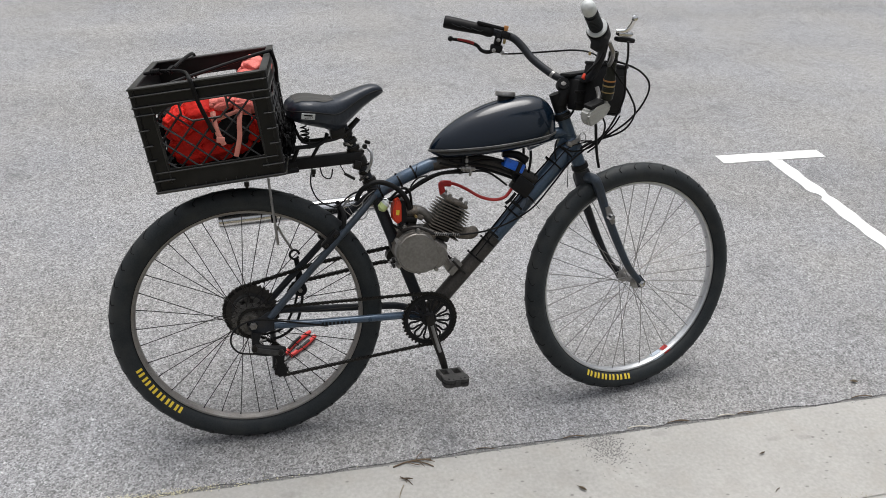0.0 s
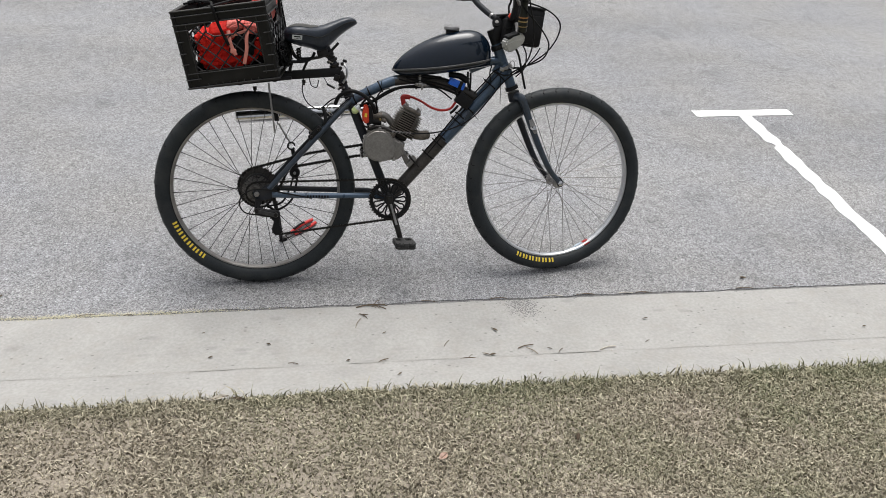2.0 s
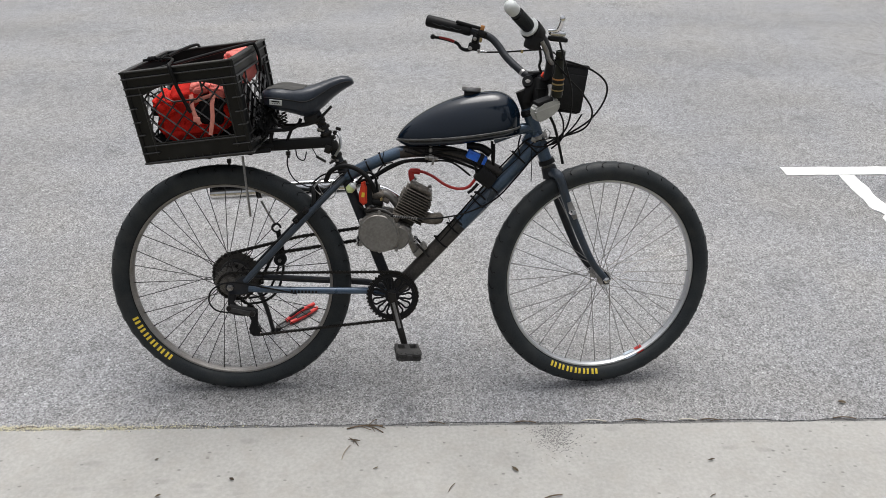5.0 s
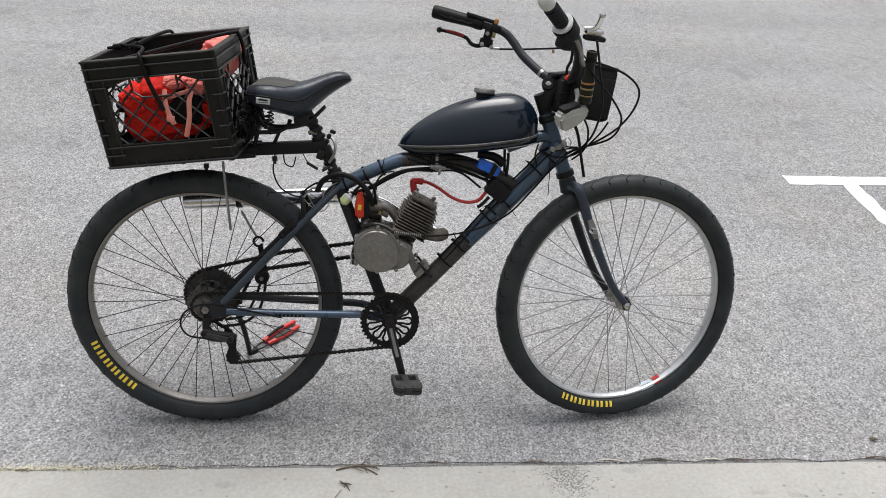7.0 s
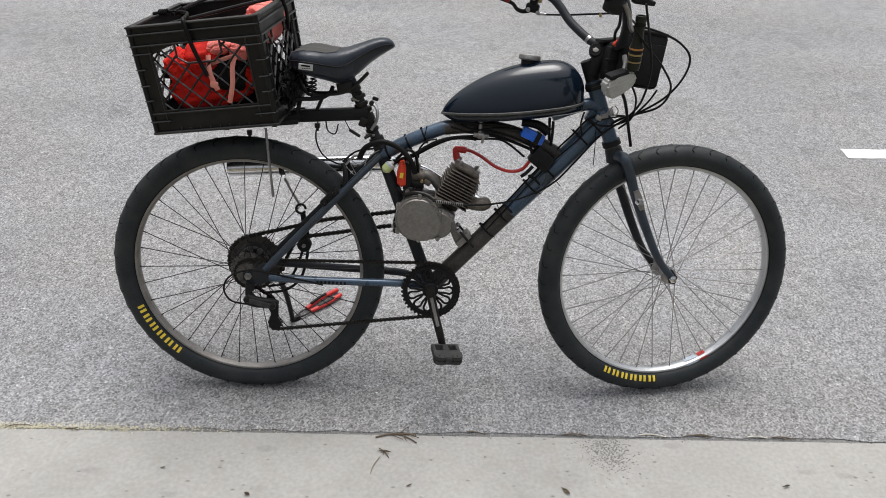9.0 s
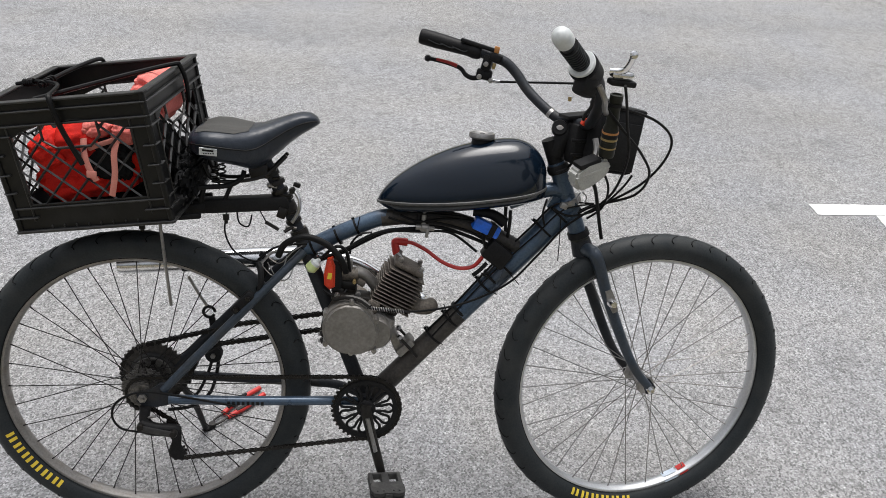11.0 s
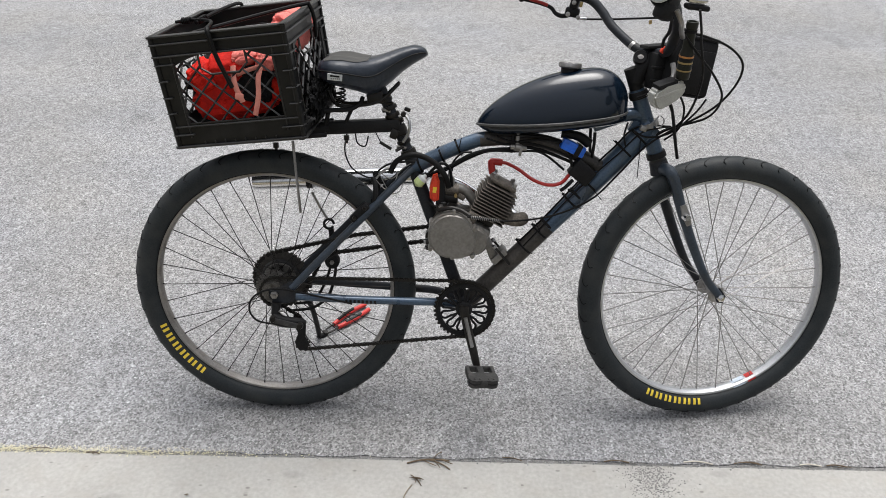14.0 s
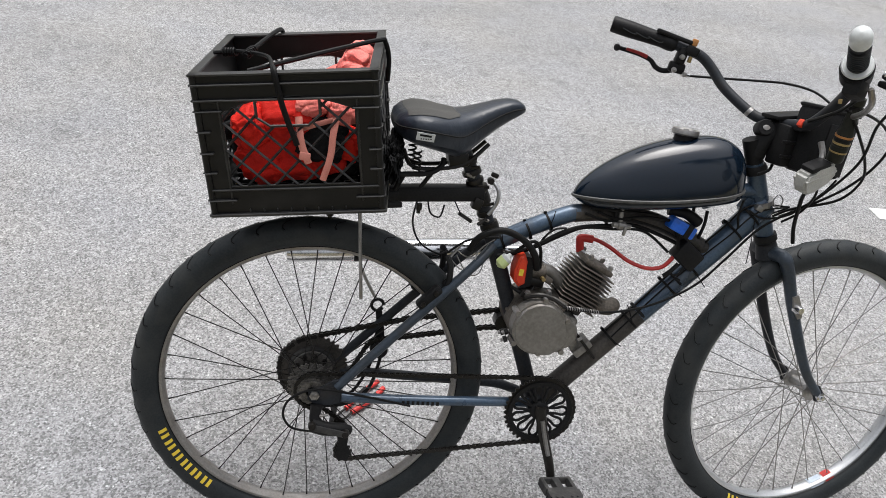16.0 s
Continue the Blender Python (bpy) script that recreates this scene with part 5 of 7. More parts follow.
rack = boxed("rear_rack", (0.20, 0.038, 0.030), pose(0.222, -0.004, 0.798, 0, -3), BLACK, bike, "black seat post rack beam", 0.004)
boxed("deck_bar", (0.34, 0.012, 0.012), pose(-0.02, -0.075, 0.775, 0, -5), BLACK, rack, "", 0.003)
boxed("deck_bar", (0.34, 0.012, 0.012), pose(-0.02, 0.062, 0.785, 0, -5), BLACK, rack, "", 0.003)
boxed("deck_spine", (0.34, 0.042, 0.022), pose(-0.02, -0.004, 0.777, 0, -5), BLACK, rack, "", 0.004)
for x in (-0.15, -0.03, 0.09):
    boxed("cross_bar", (0.014, 0.15, 0.010), pose(x, -0.006, 0.772 + 0.085 * (x + 0.02)), BLACK, rack, "", 0.002)
cord("rack_hoop", [(0.11, -0.06, 0.838), (0.15, -0.05, 0.843), (0.20, -0.04, 0.845), (0.225, -0.03, 0.857), (0.232, -0.02, 0.872)], 0.0055, BLACK, rack, "", 8, 5)
rod("rack_strut", (0.152, -0.045, 0.842), (0.140, -0.02, 0.805), 0.0055, BLACK, rack)
rod("rack_strut", (0.207, -0.040, 0.846), (0.190, -0.02, 0.812), 0.0045, BLACK, rack)
for x, z in ((0.015, 0.757), (0.19, 0.778)):
    turned("rack_bolt", [(0.0, 0.0), (0.007, 0.0), (0.007, 0.012), (0.004, 0.013), (0.004, 0.02), (0.0, 0.02)], pose(x, -0.02, z, -90), GREASE, rack, segs=8)
cord("hanging_strap", [(0.069, -0.085, 0.775), (0.074, -0.088, 0.70), (0.081, -0.09, 0.598)], 0.0034, STEEL, rack, "thin grey metal strip hanging under the crate", 6, 4)
cord("hanging_link", [(0.087, 0.057, 0.612), (0.107, 0.057, 0.571), (0.127, 0.057, 0.536)], 0.0036, STEEL, bike, "thin steel link above the tensioner", 6, 3)

# rear brake arms and small hardware at the stays
for s in (-1, 1):
    arm = cord("brake_arm", [(0.236, s * 0.044, 0.578), (0.258, s * 0.048, 0.612), (0.262, s * 0.044, 0.655), (0.255, s * 0.03, 0.672)], 0.0065, BLACK, bike, "black rear brake arm", 8, 4)
    boxed("brake_pad", (0.055, 0.010, 0.010), pose(0.236, s * 0.028, 0.600, 0, -45), BLACK, arm, "", 0.003)
for s in (-1, 1):
    mount = boxed("brake_mount", (0.060, 0.022, 0.020), pose(0.222, s * 0.050, 0.590, 0, -45), BLACK, bike, "black brake block on the seat stay", 0.005)
    for f in (-0.018, 0.018):
        turned("mount_bolt", [(0.0, -0.005), (0.0045, -0.005), (0.006, 0.002), (0.0, 0.002)], Matrix.Translation((0.222 + f * 0.7, s * 0.050 - 0.013, 0.590 + f * 0.7)), GREASE, mount, segs=8)
for pts in ([(0.262, -0.028, 0.668), (0.285, -0.04, 0.648), (0.305, -0.044, 0.656), (0.318, -0.036, 0.690)], [(0.275, -0.03, 0.675), (0.298, -0.042, 0.640), (0.322, -0.046, 0.645), (0.335, -0.03, 0.68)], [(0.268, -0.02, 0.690), (0.30, -0.03, 0.672), (0.33, -0.034, 0.70), (0.35, -0.03, 0.712)]):
    cord("bare_cable", pts, 0.0013, STEEL, bike, "thin bare brake cable", 5, 6)
cord("brake_noodle", [(0.262, -0.03, 0.672), (0.28, -0.02, 0.690), (0.292, 0.01, 0.688)], 0.0030, STEEL, bike, "", 6, 4)
cord("wire_loop", [(0.189, 0, 0.780), (0.183, 0, 0.733), (0.201, 0, 0.690), (0.241, 0, 0.667), (0.262, 0.01, 0.672)], 0.0020, CABLE, bike, "thin black wire under the rack")
cord("wire_tail", [(0.21, 0, 0.782), (0.216, -0.01, 0.757), (0.235, -0.012, 0.750), (0.243, -0.01, 0.775)], 0.0018, CABLE, bike)
rod("tie_tail", (0.262, -0.02, 0.786), (0.277, -0.024, 0.758), 0.0013, CABLE, bike)
cord("fuel_hose", [(0.299, -0.035, 0.690), (0.317, -0.045, 0.722), (0.360, -0.05, 0.738), (0.405, -0.05, 0.720), (0.433, -0.05, 0.688), (0.444, -0.04, 0.655)], 0.0072, CABLE, bike, "thick black rubber hose looping over the stays", 10)
cord("brake_hose", [(0.255, -0.03, 0.68), (0.29, -0.035, 0.708), (0.33, -0.03, 0.715), (0.36, -0.025, 0.715)], 0.0025, CABLE, bike)
cord("under_cable", [(0.36, -0.024, 0.675), (0.429, -0.024, 0.696), (0.488, -0.024, 0.730), (0.533, -0.022, 0.745), (0.592, -0.02, 0.750), (0.652, -0.02, 0.752), (0.74, -0.024, 0.722), (0.80, -0.026, 0.69)], 0.0042, CABLE, bike, "black cables tied under the top tube")
cord("under_cable", [(0.36, -0.018, 0.668), (0.43, -0.018, 0.690), (0.488, -0.022, 0.722), (0.54, -0.018, 0.742), (0.60, -0.024, 0.744), (0.67, -0.024, 0.742), (0.73, -0.028, 0.70)], 0.0030, CABLE, bike)
cord("cdi_wire", [(0.748, -0.035, 0.71), (0.742, -0.036, 0.735), (0.734, -0.034, 0.752)], 0.0035, CABLE, bike)
cord("cdi_wire", [(0.752, -0.04, 0.678), (0.735, -0.042, 0.66), (0.722, -0.04, 0.650)], 0.0048, CABLE, bike)
cord("cdi_wire", [(0.772, -0.035, 0.672), (0.756, -0.04, 0.655), (0.742, -0.04, 0.652), (0.765, -0.036, 0.64)], 0.0022, CABLE, bike)


def tie(p, q, f, r, tail, name="cable_tie"):
    """A zip tie round a tube that runs from p to q, with its cut tail."""
    p, q = Vector(p), Vector(q)
    c = p.lerp(q, f)
    m = aim(c, q)
    bm = lathe(bmesh.new(), [(r, -0.0025), (r + 0.0018, -0.0025), (r + 0.0018, 0.0025), (r, 0.0025)], 20, m, closed=True)
    block(bm, (0.006, 0.006, 0.006), m @ Matrix.Translation((0, 0, r + 0.002)), 0)
    if tail:
        tube(bm, [c + Vector((0, -r, 0)), c + Vector((tail[0] * 0.5, -r - 0.004, tail[1] * 0.5)), c + Vector((tail[0], -r - 0.002, tail[1]))], 0.0011, 4)
    return part(name, bm, CABLE, bike)


D0, D1 = (0.49, 0, 0.325), (0.945, 0, 0.815)
for f, w, r in ((0.462, 0.007, 0.0246), (0.62, 0.006, 0.0257)):
    c = Vector(D0).lerp(Vector(D1), f)
    turned("tape_wrap", [(0.02, -w / 2), (r - 0.0006, -w / 2), (r, 0), (r - 0.0006, w / 2), (0.02, w / 2)], aim(c, D1), BLACK, bike, "black tape wrapped round the down tube", 22)
for f, tail in ((0.335, (0.02, -0.012)), (0.42, (-0.02, 0.045)), (0.585, (0.025, -0.012)), (0.68, (0.03, -0.035)), (0.86, (-0.035, 0.03)), (0.93, (0.0, -0.1))):
    tie(D0, D1, f, 0.0244 if f < 0.46 else 0.0252 + 0.003 * (f - 0.46) / 0.54, tail)
T0, T1 = (0.355, 0, 0.695), (0.511, 0, 0.766)
for f, tail in ((0.10, (-0.008, 0.035)), (0.45, None), (0.72, (0.006, 0.03))):
    tie(T0, T1, f, 0.0195, tail)
for off, r, y in ((0.024, 0.0020, -0.006), (0.026, 0.0018, -0.002), (-0.024, 0.0024, -0.010), (-0.012, 0.0018, -0.0245)):
    d = (Vector(D1) - Vector(D0)).normalized()
    nrm = Vector((d.z, 0, -d.x))
    cord("frame_cable", [Vector(D0).lerp(Vector(D1), f) + nrm * (off + 0.004 * math.sin(9 * f + off * 90)) + Vector((0, y - 0.004 * math.cos(7 * f), 0)) for f in (0.34, 0.48, 0.6, 0.72, 0.84, 0.95)] + [(0.985, -0.03, 0.812)], r, CABLE, bike, "", 6, 5)

# ---- handlebar, stem and all that is clamped to it ----
stem = rod("stem", (0.912, 0, 0.868), (0.882, 0, 0.948), 0.0185, BLACK, bike, "black stem, its bolts bright", 18)
turned("headset_cup", [(0.018, -0.010), (0.024, -0.010), (0.025, 0.0), (0.022, 0.008), (0.018, 0.008)], aim((0.905, 0, 0.886), (0.882, 0, 0.948)), BLACK, stem, segs=24)
turned("headset_cup", [(0.018, -0.008), (0.025, -0.006), (0.024, 0.008), (0.018, 0.008)], aim((0.963, 0, 0.735), (0.9, 0, 0.898)), BLACK, stem, segs=24)
cord("stem_arm", [(0.897, -0.004, 0.915), (0.905, -0.008, 0.945), (0.925, -0.008, 0.972), (0.948, 0.0, 0.985)], 0.019, BLACK, stem, "", 14, 4)
turned("stem_bolt", [(0.0, -0.004), (0.008, -0.003), (0.0095, 0.0), (0.0095, 0.012), (0.0, 0.012)], aim((0.898, -0.020, 0.978), (0.902, 0.0, 0.968)), STEEL, stem, "bright round bolt", 16)
part("clamp_cap", lathe(bmesh.new(), [(0.0, -0.012), (0.0155, -0.012), (0.017, -0.008), (0.017, 0.02), (0.0, 0.02)], 18, aim((0.899, -0.012, 0.974), (0.906, 0.02, 0.964))), BLACK, stem)
BAR_L = [(0.940, -0.010, 0.985), (0.918, 0.022, 0.986), (0.893, 0.045, 0.996), (0.848, 0.090, 1.038), (0.822, 0.112, 1.075), (0.797, 0.123, 1.099), (0.76, 0.135, 1.112), (0.70, 0.155, 1.130), (0.612, 0.184, 1.148)]
BAR_R = [(0.935, -0.010, 0.985), (0.940, -0.055, 0.990), (0.942, -0.10, 1.000), (0.936, -0.165, 1.040), (0.918, -0.225, 1.075), (0.893, -0.285, 1.105), (0.850, -0.328, 1.135), (0.806, -0.385, 1.170)]
bar = part("handlebar", tube(bmesh.new(), glide(BAR_L, 6), 0.0112, 14), FRAME_DARK, bike, "black swept-back cruiser handlebar")
part("bar_right", tube(bmesh.new(), glide(BAR_R, 6), 0.0115, 14), FRAME_DARK, bar)
rod("knurl", (0.894, 0.044, 0.9945), (0.889, 0.049, 0.9995), 0.0119, STEEL, bar, "bare steel band", 14)


def along(a, b, f):
    return Vector(a).lerp(Vector(b), f)


GL0, GL1 = Vector((0.740, 0.142, 1.118)), Vector((0.608, 0.1855, 1.1485))
grip_l = part("left_grip", lathe(bmesh.new(), [(0.0, -0.005), (0.0125, -0.005), (0.0165, 0.0), (0.0175, 0.012), (0.0155, 0.03), (0.0165, 0.06), (0.018, 0.10), (0.018, 0.136), (0.0165, 0.141), (0.0, 0.141)], 24, aim(GL0, GL1)), BLACK, bar, "black rubber grip")
for k in range(3):
    w0 = along(GL0, GL1, 0.25 + 0.2 * k)
    part("grip_wave", tube(bmesh.new(), glide([w0 + Vector((0.012, -0.0165, 0.0)), w0 + Vector((-0.004, -0.0175, -0.006)), w0 + Vector((-0.03, -0.016, 0.004))], 4), 0.0012, 5), RUBBER, grip_l)
boxed("twist_pod", (0.085, 0.009, 0.010), pose(0.735, 0.130, 1.134, 0, 15, -18), BLACK, bar, "", 0.004)
boxed("switch_pod", (0.028, 0.03, 0.02), pose(0.776, 0.125, 1.108, 0, 20, -18), BLACK, bar, "", 0.004)
boxed("copper_clip", (0.012, 0.010, 0.015), pose(0.775, 0.118, 1.126, 0, 14, 0), COPPER, bar, "small copper coloured clip", 0.002)
boxed("copper_tail", (0.008, 0.007, 0.014), pose(0.770, 0.118, 1.090, 0, 14, 0), BRASS, bar, "", 0.002)
LEV = Vector((0.744, 0.140, 1.082))
lever = part("clutch_lever", tube(bmesh.new(), glide([(0.748, 0.144, 1.064), (0.728, 0.150, 1.060), (0.712, 0.158, 1.066), (0.700, 0.164, 1.080), (0.672, 0.172, 1.090), (0.640, 0.177, 1.097), (0.628, 0.178, 1.099)], 5), [0.006, 0.0055, 0.0045], 10, flat=0.7), BLACK, bar, "black brake lever with a red anodised blade")
part("red_blade", tube(bmesh.new(), glide([(0.692, 0.1615, 1.0855), (0.672, 0.1665, 1.0925), (0.645, 0.172, 1.0985)], 4), [0.0044, 0.0030], 8, flat=0.6), DARK_RED, lever, "red anodised strip")
part("lever_ball", lathe(bmesh.new(), [(0.0, -0.008), (0.0055, -0.006), (0.008, 0.0), (0.0055, 0.006), (0.0, 0.008)], 14, Matrix.Translation((0.626, 0.179, 1.0995))), BLACK, lever)
boxed("perch", (0.036, 0.022, 0.024), pose(0.752, 0.138, 1.070, 0, 10, -15), BLACK, lever, "", 0.006)
boxed("perch_clamp", (0.022, 0.03, 0.038), pose(0.758, 0.136, 1.096, 0, 15, -15), BLACK, lever, "", 0.006)
for x, z in ((0.752, 1.094), (0.738, 1.066), (0.764, 1.058)):
    turned("perch_bolt", [(0.0, -0.004), (0.005, -0.003), (0.006, 0.003), (0.0, 0.003)], Matrix.Translation((x, 0.116, z)), STEEL, lever, segs=10)
rod("adjuster", (0.77, 0.146, 1.055), (0.79, 0.150, 1.053), 0.0045, CHROME, lever, "bright barrel adjuster", 10)
cord("brake_cable", [(0.788, 0.150, 1.053), (0.849, 0.14, 1.054), (0.91, 0.08, 1.060), (0.947, 0.02, 1.064), (0.965, -0.06, 1.058), (0.985, -0.12, 1.03)], 0.0026, CABLE, bike, "black brake cable across the bars")

GR0, GR1 = Vector((0.866, -0.309, 1.122)), Vector((0.798, -0.396, 1.180))
grip_r = part("right_grip", lathe(bmesh.new(), [(0.0, 0.0), (0.0155, 0.0), (0.0165, 0.01), (0.0155, 0.06), (0.0165, 0.088), (0.0, 0.088)], 24, aim(GR0, GR1)), BLACK, bar, "ribbed black throttle grip")
for k in range(9):
    part("grip_rib", lathe(bmesh.new(), [(0.0155, -0.0012), (0.0172, -0.0012), (0.0172, 0.0012), (0.0155, 0.0012)], 24, aim(along(GR0, GR1, 0.25 + 0.055 * k), GR1 + (GR1 - GR0)), closed=True), RUBBER, grip_r)
d = (GR1 - GR0).normalized()
part("white_end", lathe(bmesh.new(), [(0.0, -0.020), (0.0168, -0.020), (0.0172, -0.016), (0.0172, -0.002), (0.015, 0.006), (0.009, 0.011), (0.0, 0.013)], 24, aim(GR1, GR1 + d)), WHITE, grip_r, "white rubber grip end")
part("white_ring", lathe(bmesh.new(), [(0.015, -0.004), (0.0240, -0.0035), (0.0255, 0.0), (0.0240, 0.0035), (0.015, 0.004)], 28, aim(along(GR0, GR1, 0.17), GR1), closed=True), WHITE, grip_r, "white plastic collar")
throttle = part("throttle_housing", lathe(bmesh.new(), [(0.0, -0.042), (0.020, -0.042), (0.026, -0.036), (0.0275, -0.002), (0.0, -0.001)], 24, aim(along(GR0, GR1, 0.11), GR1)), BLACK, bar, "black throttle housing")
boxed("housing_lobe", (0.037, 0.032, 0.036), pose(0.866, -0.317, 1.094, 0, 20, 30), BLACK, throttle, "", 0.008)
boxed("yellow_mark", (0.006, 0.004, 0.008), pose(0.838, -0.325, 1.072), BRASS, throttle, "", 0.001)
perch = boxed("brake_perch", (0.044, 0.020, 0.013), pose(0.926, -0.326, 1.116, 10, 6, 10), CHROME, bar, "silver brake lever perch with black base", 0.006)
boxed("perch_base", (0.050, 0.022, 0.011), pose(0.928, -0.324, 1.102, 10, 6, 10), BLACK, perch, "", 0.004)
cord("silver_lever", [(0.905, -0.328, 1.122), (0.924, -0.342, 1.124), (0.930, -0.355, 1.137), (0.931, -0.365, 1.149)], 0.0058, CHROME, perch, "polished brake lever", 10, 4)
part("lever_tip", lathe(bmesh.new(), [(0.0, -0.007), (0.006, -0.005), (0.0075, 0.0), (0.005, 0.006), (0.0, 0.007)], 14, Matrix.Translation((0.931, -0.367, 1.152))), CHROME, perch)
cord("grey_hose", [(0.888, -0.325, 1.096), (0.902, -0.318, 1.072), (0.912, -0.29, 1.052), (0.930, -0.24, 1.038)], 0.0055, STEEL, bar, "frayed grey cable sleeve", 8, 4)

BOX = pose(1.0, -0.058, 0.960, 0, 9, 12)
pouch = boxed("bar_bag", (0.105, 0.072, 0.138), BOX, DARK_CLOTH, bike, "black handlebar bag hanging ahead of the stem", 0.014)
boxed("bag_lid", (0.104, 0.073, 0.010), BOX @ Matrix.Translation((0, 0, 0.066)), BLACK, pouch, "", 0.006)
boxed("bag_panel", (0.07, 0.004, 0.10), BOX @ Matrix.Translation((0.01, -0.037, -0.01)), BLACK, pouch, "", 0.0015)
mount = boxed("bar_box", (0.055, 0.05, 0.085), pose(0.944, -0.035, 0.945, 0, 4, 10), BLACK, bike, "black switch box behind the bag", 0.006)
boxed("box_flange", (0.10, 0.05, 0.008), pose(0.955, 0.0, 1.002, 0, -4, 12), BLACK, mount, "", 0.002)
for dz in (-0.02, 0.01):
    boxed("box_rib", (0.056, 0.006, 0.006), pose(0.941, -0.061, 0.945 + dz, 0, 4, 10), BLACK, mount, "", 0.001)
boxed("orange_switch", (0.014, 0.014, 0.016), pose(0.934, -0.085, 0.998, 0, 30, 10), RED_PLASTIC, mount, "orange-red rocker switch", 0.003)
T_TOP, T_LOW = Vector((0.958, -0.2055, 1.065)), Vector((0.9555, -0.180, 0.945))
torch = part("bar_torch", lathe(bmesh.new(), [(0.0, -0.001), (0.009, -0.001), (0.0095, -0.004), (0.0125, -0.004), (0.0130, 0.0), (0.0130, 0.009), (0.0115, 0.011), (0.0115, 0.036), (0.0125, 0.040), (0.0125, 0.056), (0.0155, 0.064), (0.0155, 0.116), (0.014, 0.122), (0.0, 0.122)], 24, aim(T_TOP, T_LOW)), OLIVE, bike, "dark torch strapped upright to the bars")
for f, w, mm in ((0.58, 0.004, COPPER), (0.63, 0.005, BLACK), (0.69, 0.004, BRASS), (0.77, 0.008, OLIVE), (0.83, 0.003, BRASS)):
    part("torch_band", lathe(bmesh.new(), [(0.0145, -w / 2), (0.0164, -w / 2), (0.0164, w / 2), (0.0145, w / 2)], 24, aim(along(T_TOP, T_LOW, f), T_LOW), closed=True), mm, torch)
part("grip_band", lathe(bmesh.new(), [(0.0105, -0.003), (0.0134, -0.003), (0.0134, 0.003), (0.0105, 0.003)], 24, aim(along(T_TOP, T_LOW, 0.13), T_LOW), closed=True), BLACK, torch)
LMP = pose(0.925, -0.178, 0.915, 12, -24, 16)
bm = slab(bmesh.new(), [(-0.042, -0.012), (-0.036, -0.024), (-0.018, -0.029), (0.022, -0.024), (0.040, -0.012), (0.042, 0.008), (0.030, 0.020), (-0.004, 0.026), (-0.034, 0.020), (-0.042, 0.006)], -0.016, 0.016, LMP)
bmesh.ops.bevel(bm, geom=list(bm.edges), offset=0.005, segments=2, affect="EDGES")
lamp = part("front_lamp", bm, LENS, bike, "scuffed grey plastic headlamp with a dull lens")
boxed("lamp_top", (0.05, 0.030, 0.012), LMP @ pose(0.0, 0, 0.022, 0, 8), BLACK, lamp, "", 0.004)
boxed("lamp_band", (0.078, 0.034, 0.005), LMP @ pose(0.0, 0, 0.003, 0, 6), LENS, lamp, "", 0.001)
cord("lamp_bracket", [(0.940, -0.15, 0.975), (0.942, -0.16, 0.955), (0.936, -0.17, 0.938)], 0.006, STEEL, lamp, "bright bracket", 8, 3)
for n, pts, r in (("front_cable", [(0.938, -0.2, 1.044), (0.981, -0.2, 1.040), (1.058, -0.16, 1.013), (1.104, -0.13, 0.973), (1.104, -0.1, 0.921), (1.07, -0.07, 0.865), (1.002, -0.05, 0.817), (0.965, -0.03, 0.79)], 0.0028),
                  ("front_cable", [(0.930, -0.34, 1.098), (0.946, -0.31, 1.060), (0.966, -0.26, 1.023), (0.994, -0.2, 0.947), (1.004, -0.1, 0.858), (0.982, -0.05, 0.807)], 0.0028),
                  ("front_cable", [(0.935, -0.22, 1.046), (0.98, -0.2, 0.999), (1.035, -0.16, 0.946), (1.069, -0.12, 0.895), (1.055, -0.08, 0.844), (0.985, -0.04, 0.811), (0.95, -0.03, 0.79)], 0.0028),
                  ("front_cable", [(0.935, -0.13, 0.905), (0.958, -0.11, 0.87), (0.974, -0.08, 0.838), (0.995, -0.045, 0.775), (1.005, -0.04, 0.735)], 0.0042),
                  ("front_cable", [(0.975, -0.09, 0.905), (0.991, -0.1, 0.866), (0.995, -0.06, 0.813), (0.97, -0.035, 0.78)], 0.0026),
                  ("front_cable", [(0.930, -0.02, 0.90), (0.915, -0.035, 0.89), (0.895, -0.03, 0.88)], 0.0032),
                  ("front_cable", [(0.895, -0.03, 0.80), (0.93, -0.032, 0.785), (0.985, -0.04, 0.80), (1.03, -0.06, 0.85), (1.05, -0.07, 0.885)], 0.0024),
                  ("bar_wire", [(0.885, -0.31, 1.08), (0.898, -0.25, 1.05), (0.902, -0.2, 1.03), (0.918, -0.13, 1.01)], 0.0036),
                  ("front_cable", [(0.880, -0.025, 0.82), (0.872, -0.03, 0.79), (0.878, -0.03, 0.76)], 0.0024)):
    cord(n, pts, r, CABLE, bike, "black control cable")

# ---- milk crate on the rack ----
EX = Vector((0.9852, -0.1257, 0.1163)).normalized()
EY = Vector((0.109, 0.9841, 0.1404))
EY = (EY - EX * EY.dot(EX)).normalized()
EZ = EX.cross(EY)
LX, LY, LZ = 0.314, 0.319, 0.264
corner = Vector((-0.199, -0.104, 0.756))
CR_LOCAL = Matrix((EX, EY, EZ)).transposed().to_4x4()
CR_LOCAL.translation = corner
CRATE = BIKE @ CR_LOCAL
crate = thing("milk_crate", "black plastic milk crate with lattice sides tied on the rack", "crate", CRATE)


def flare(p):
    """The crate widens a little towards its rim."""
    f = 0.002 * p.z / LZ
    return Vector((p.x + (p.x / LX - 0.5) * 2 * f, p.y + (p.y / LY - 0.5) * 2 * f, p.z))


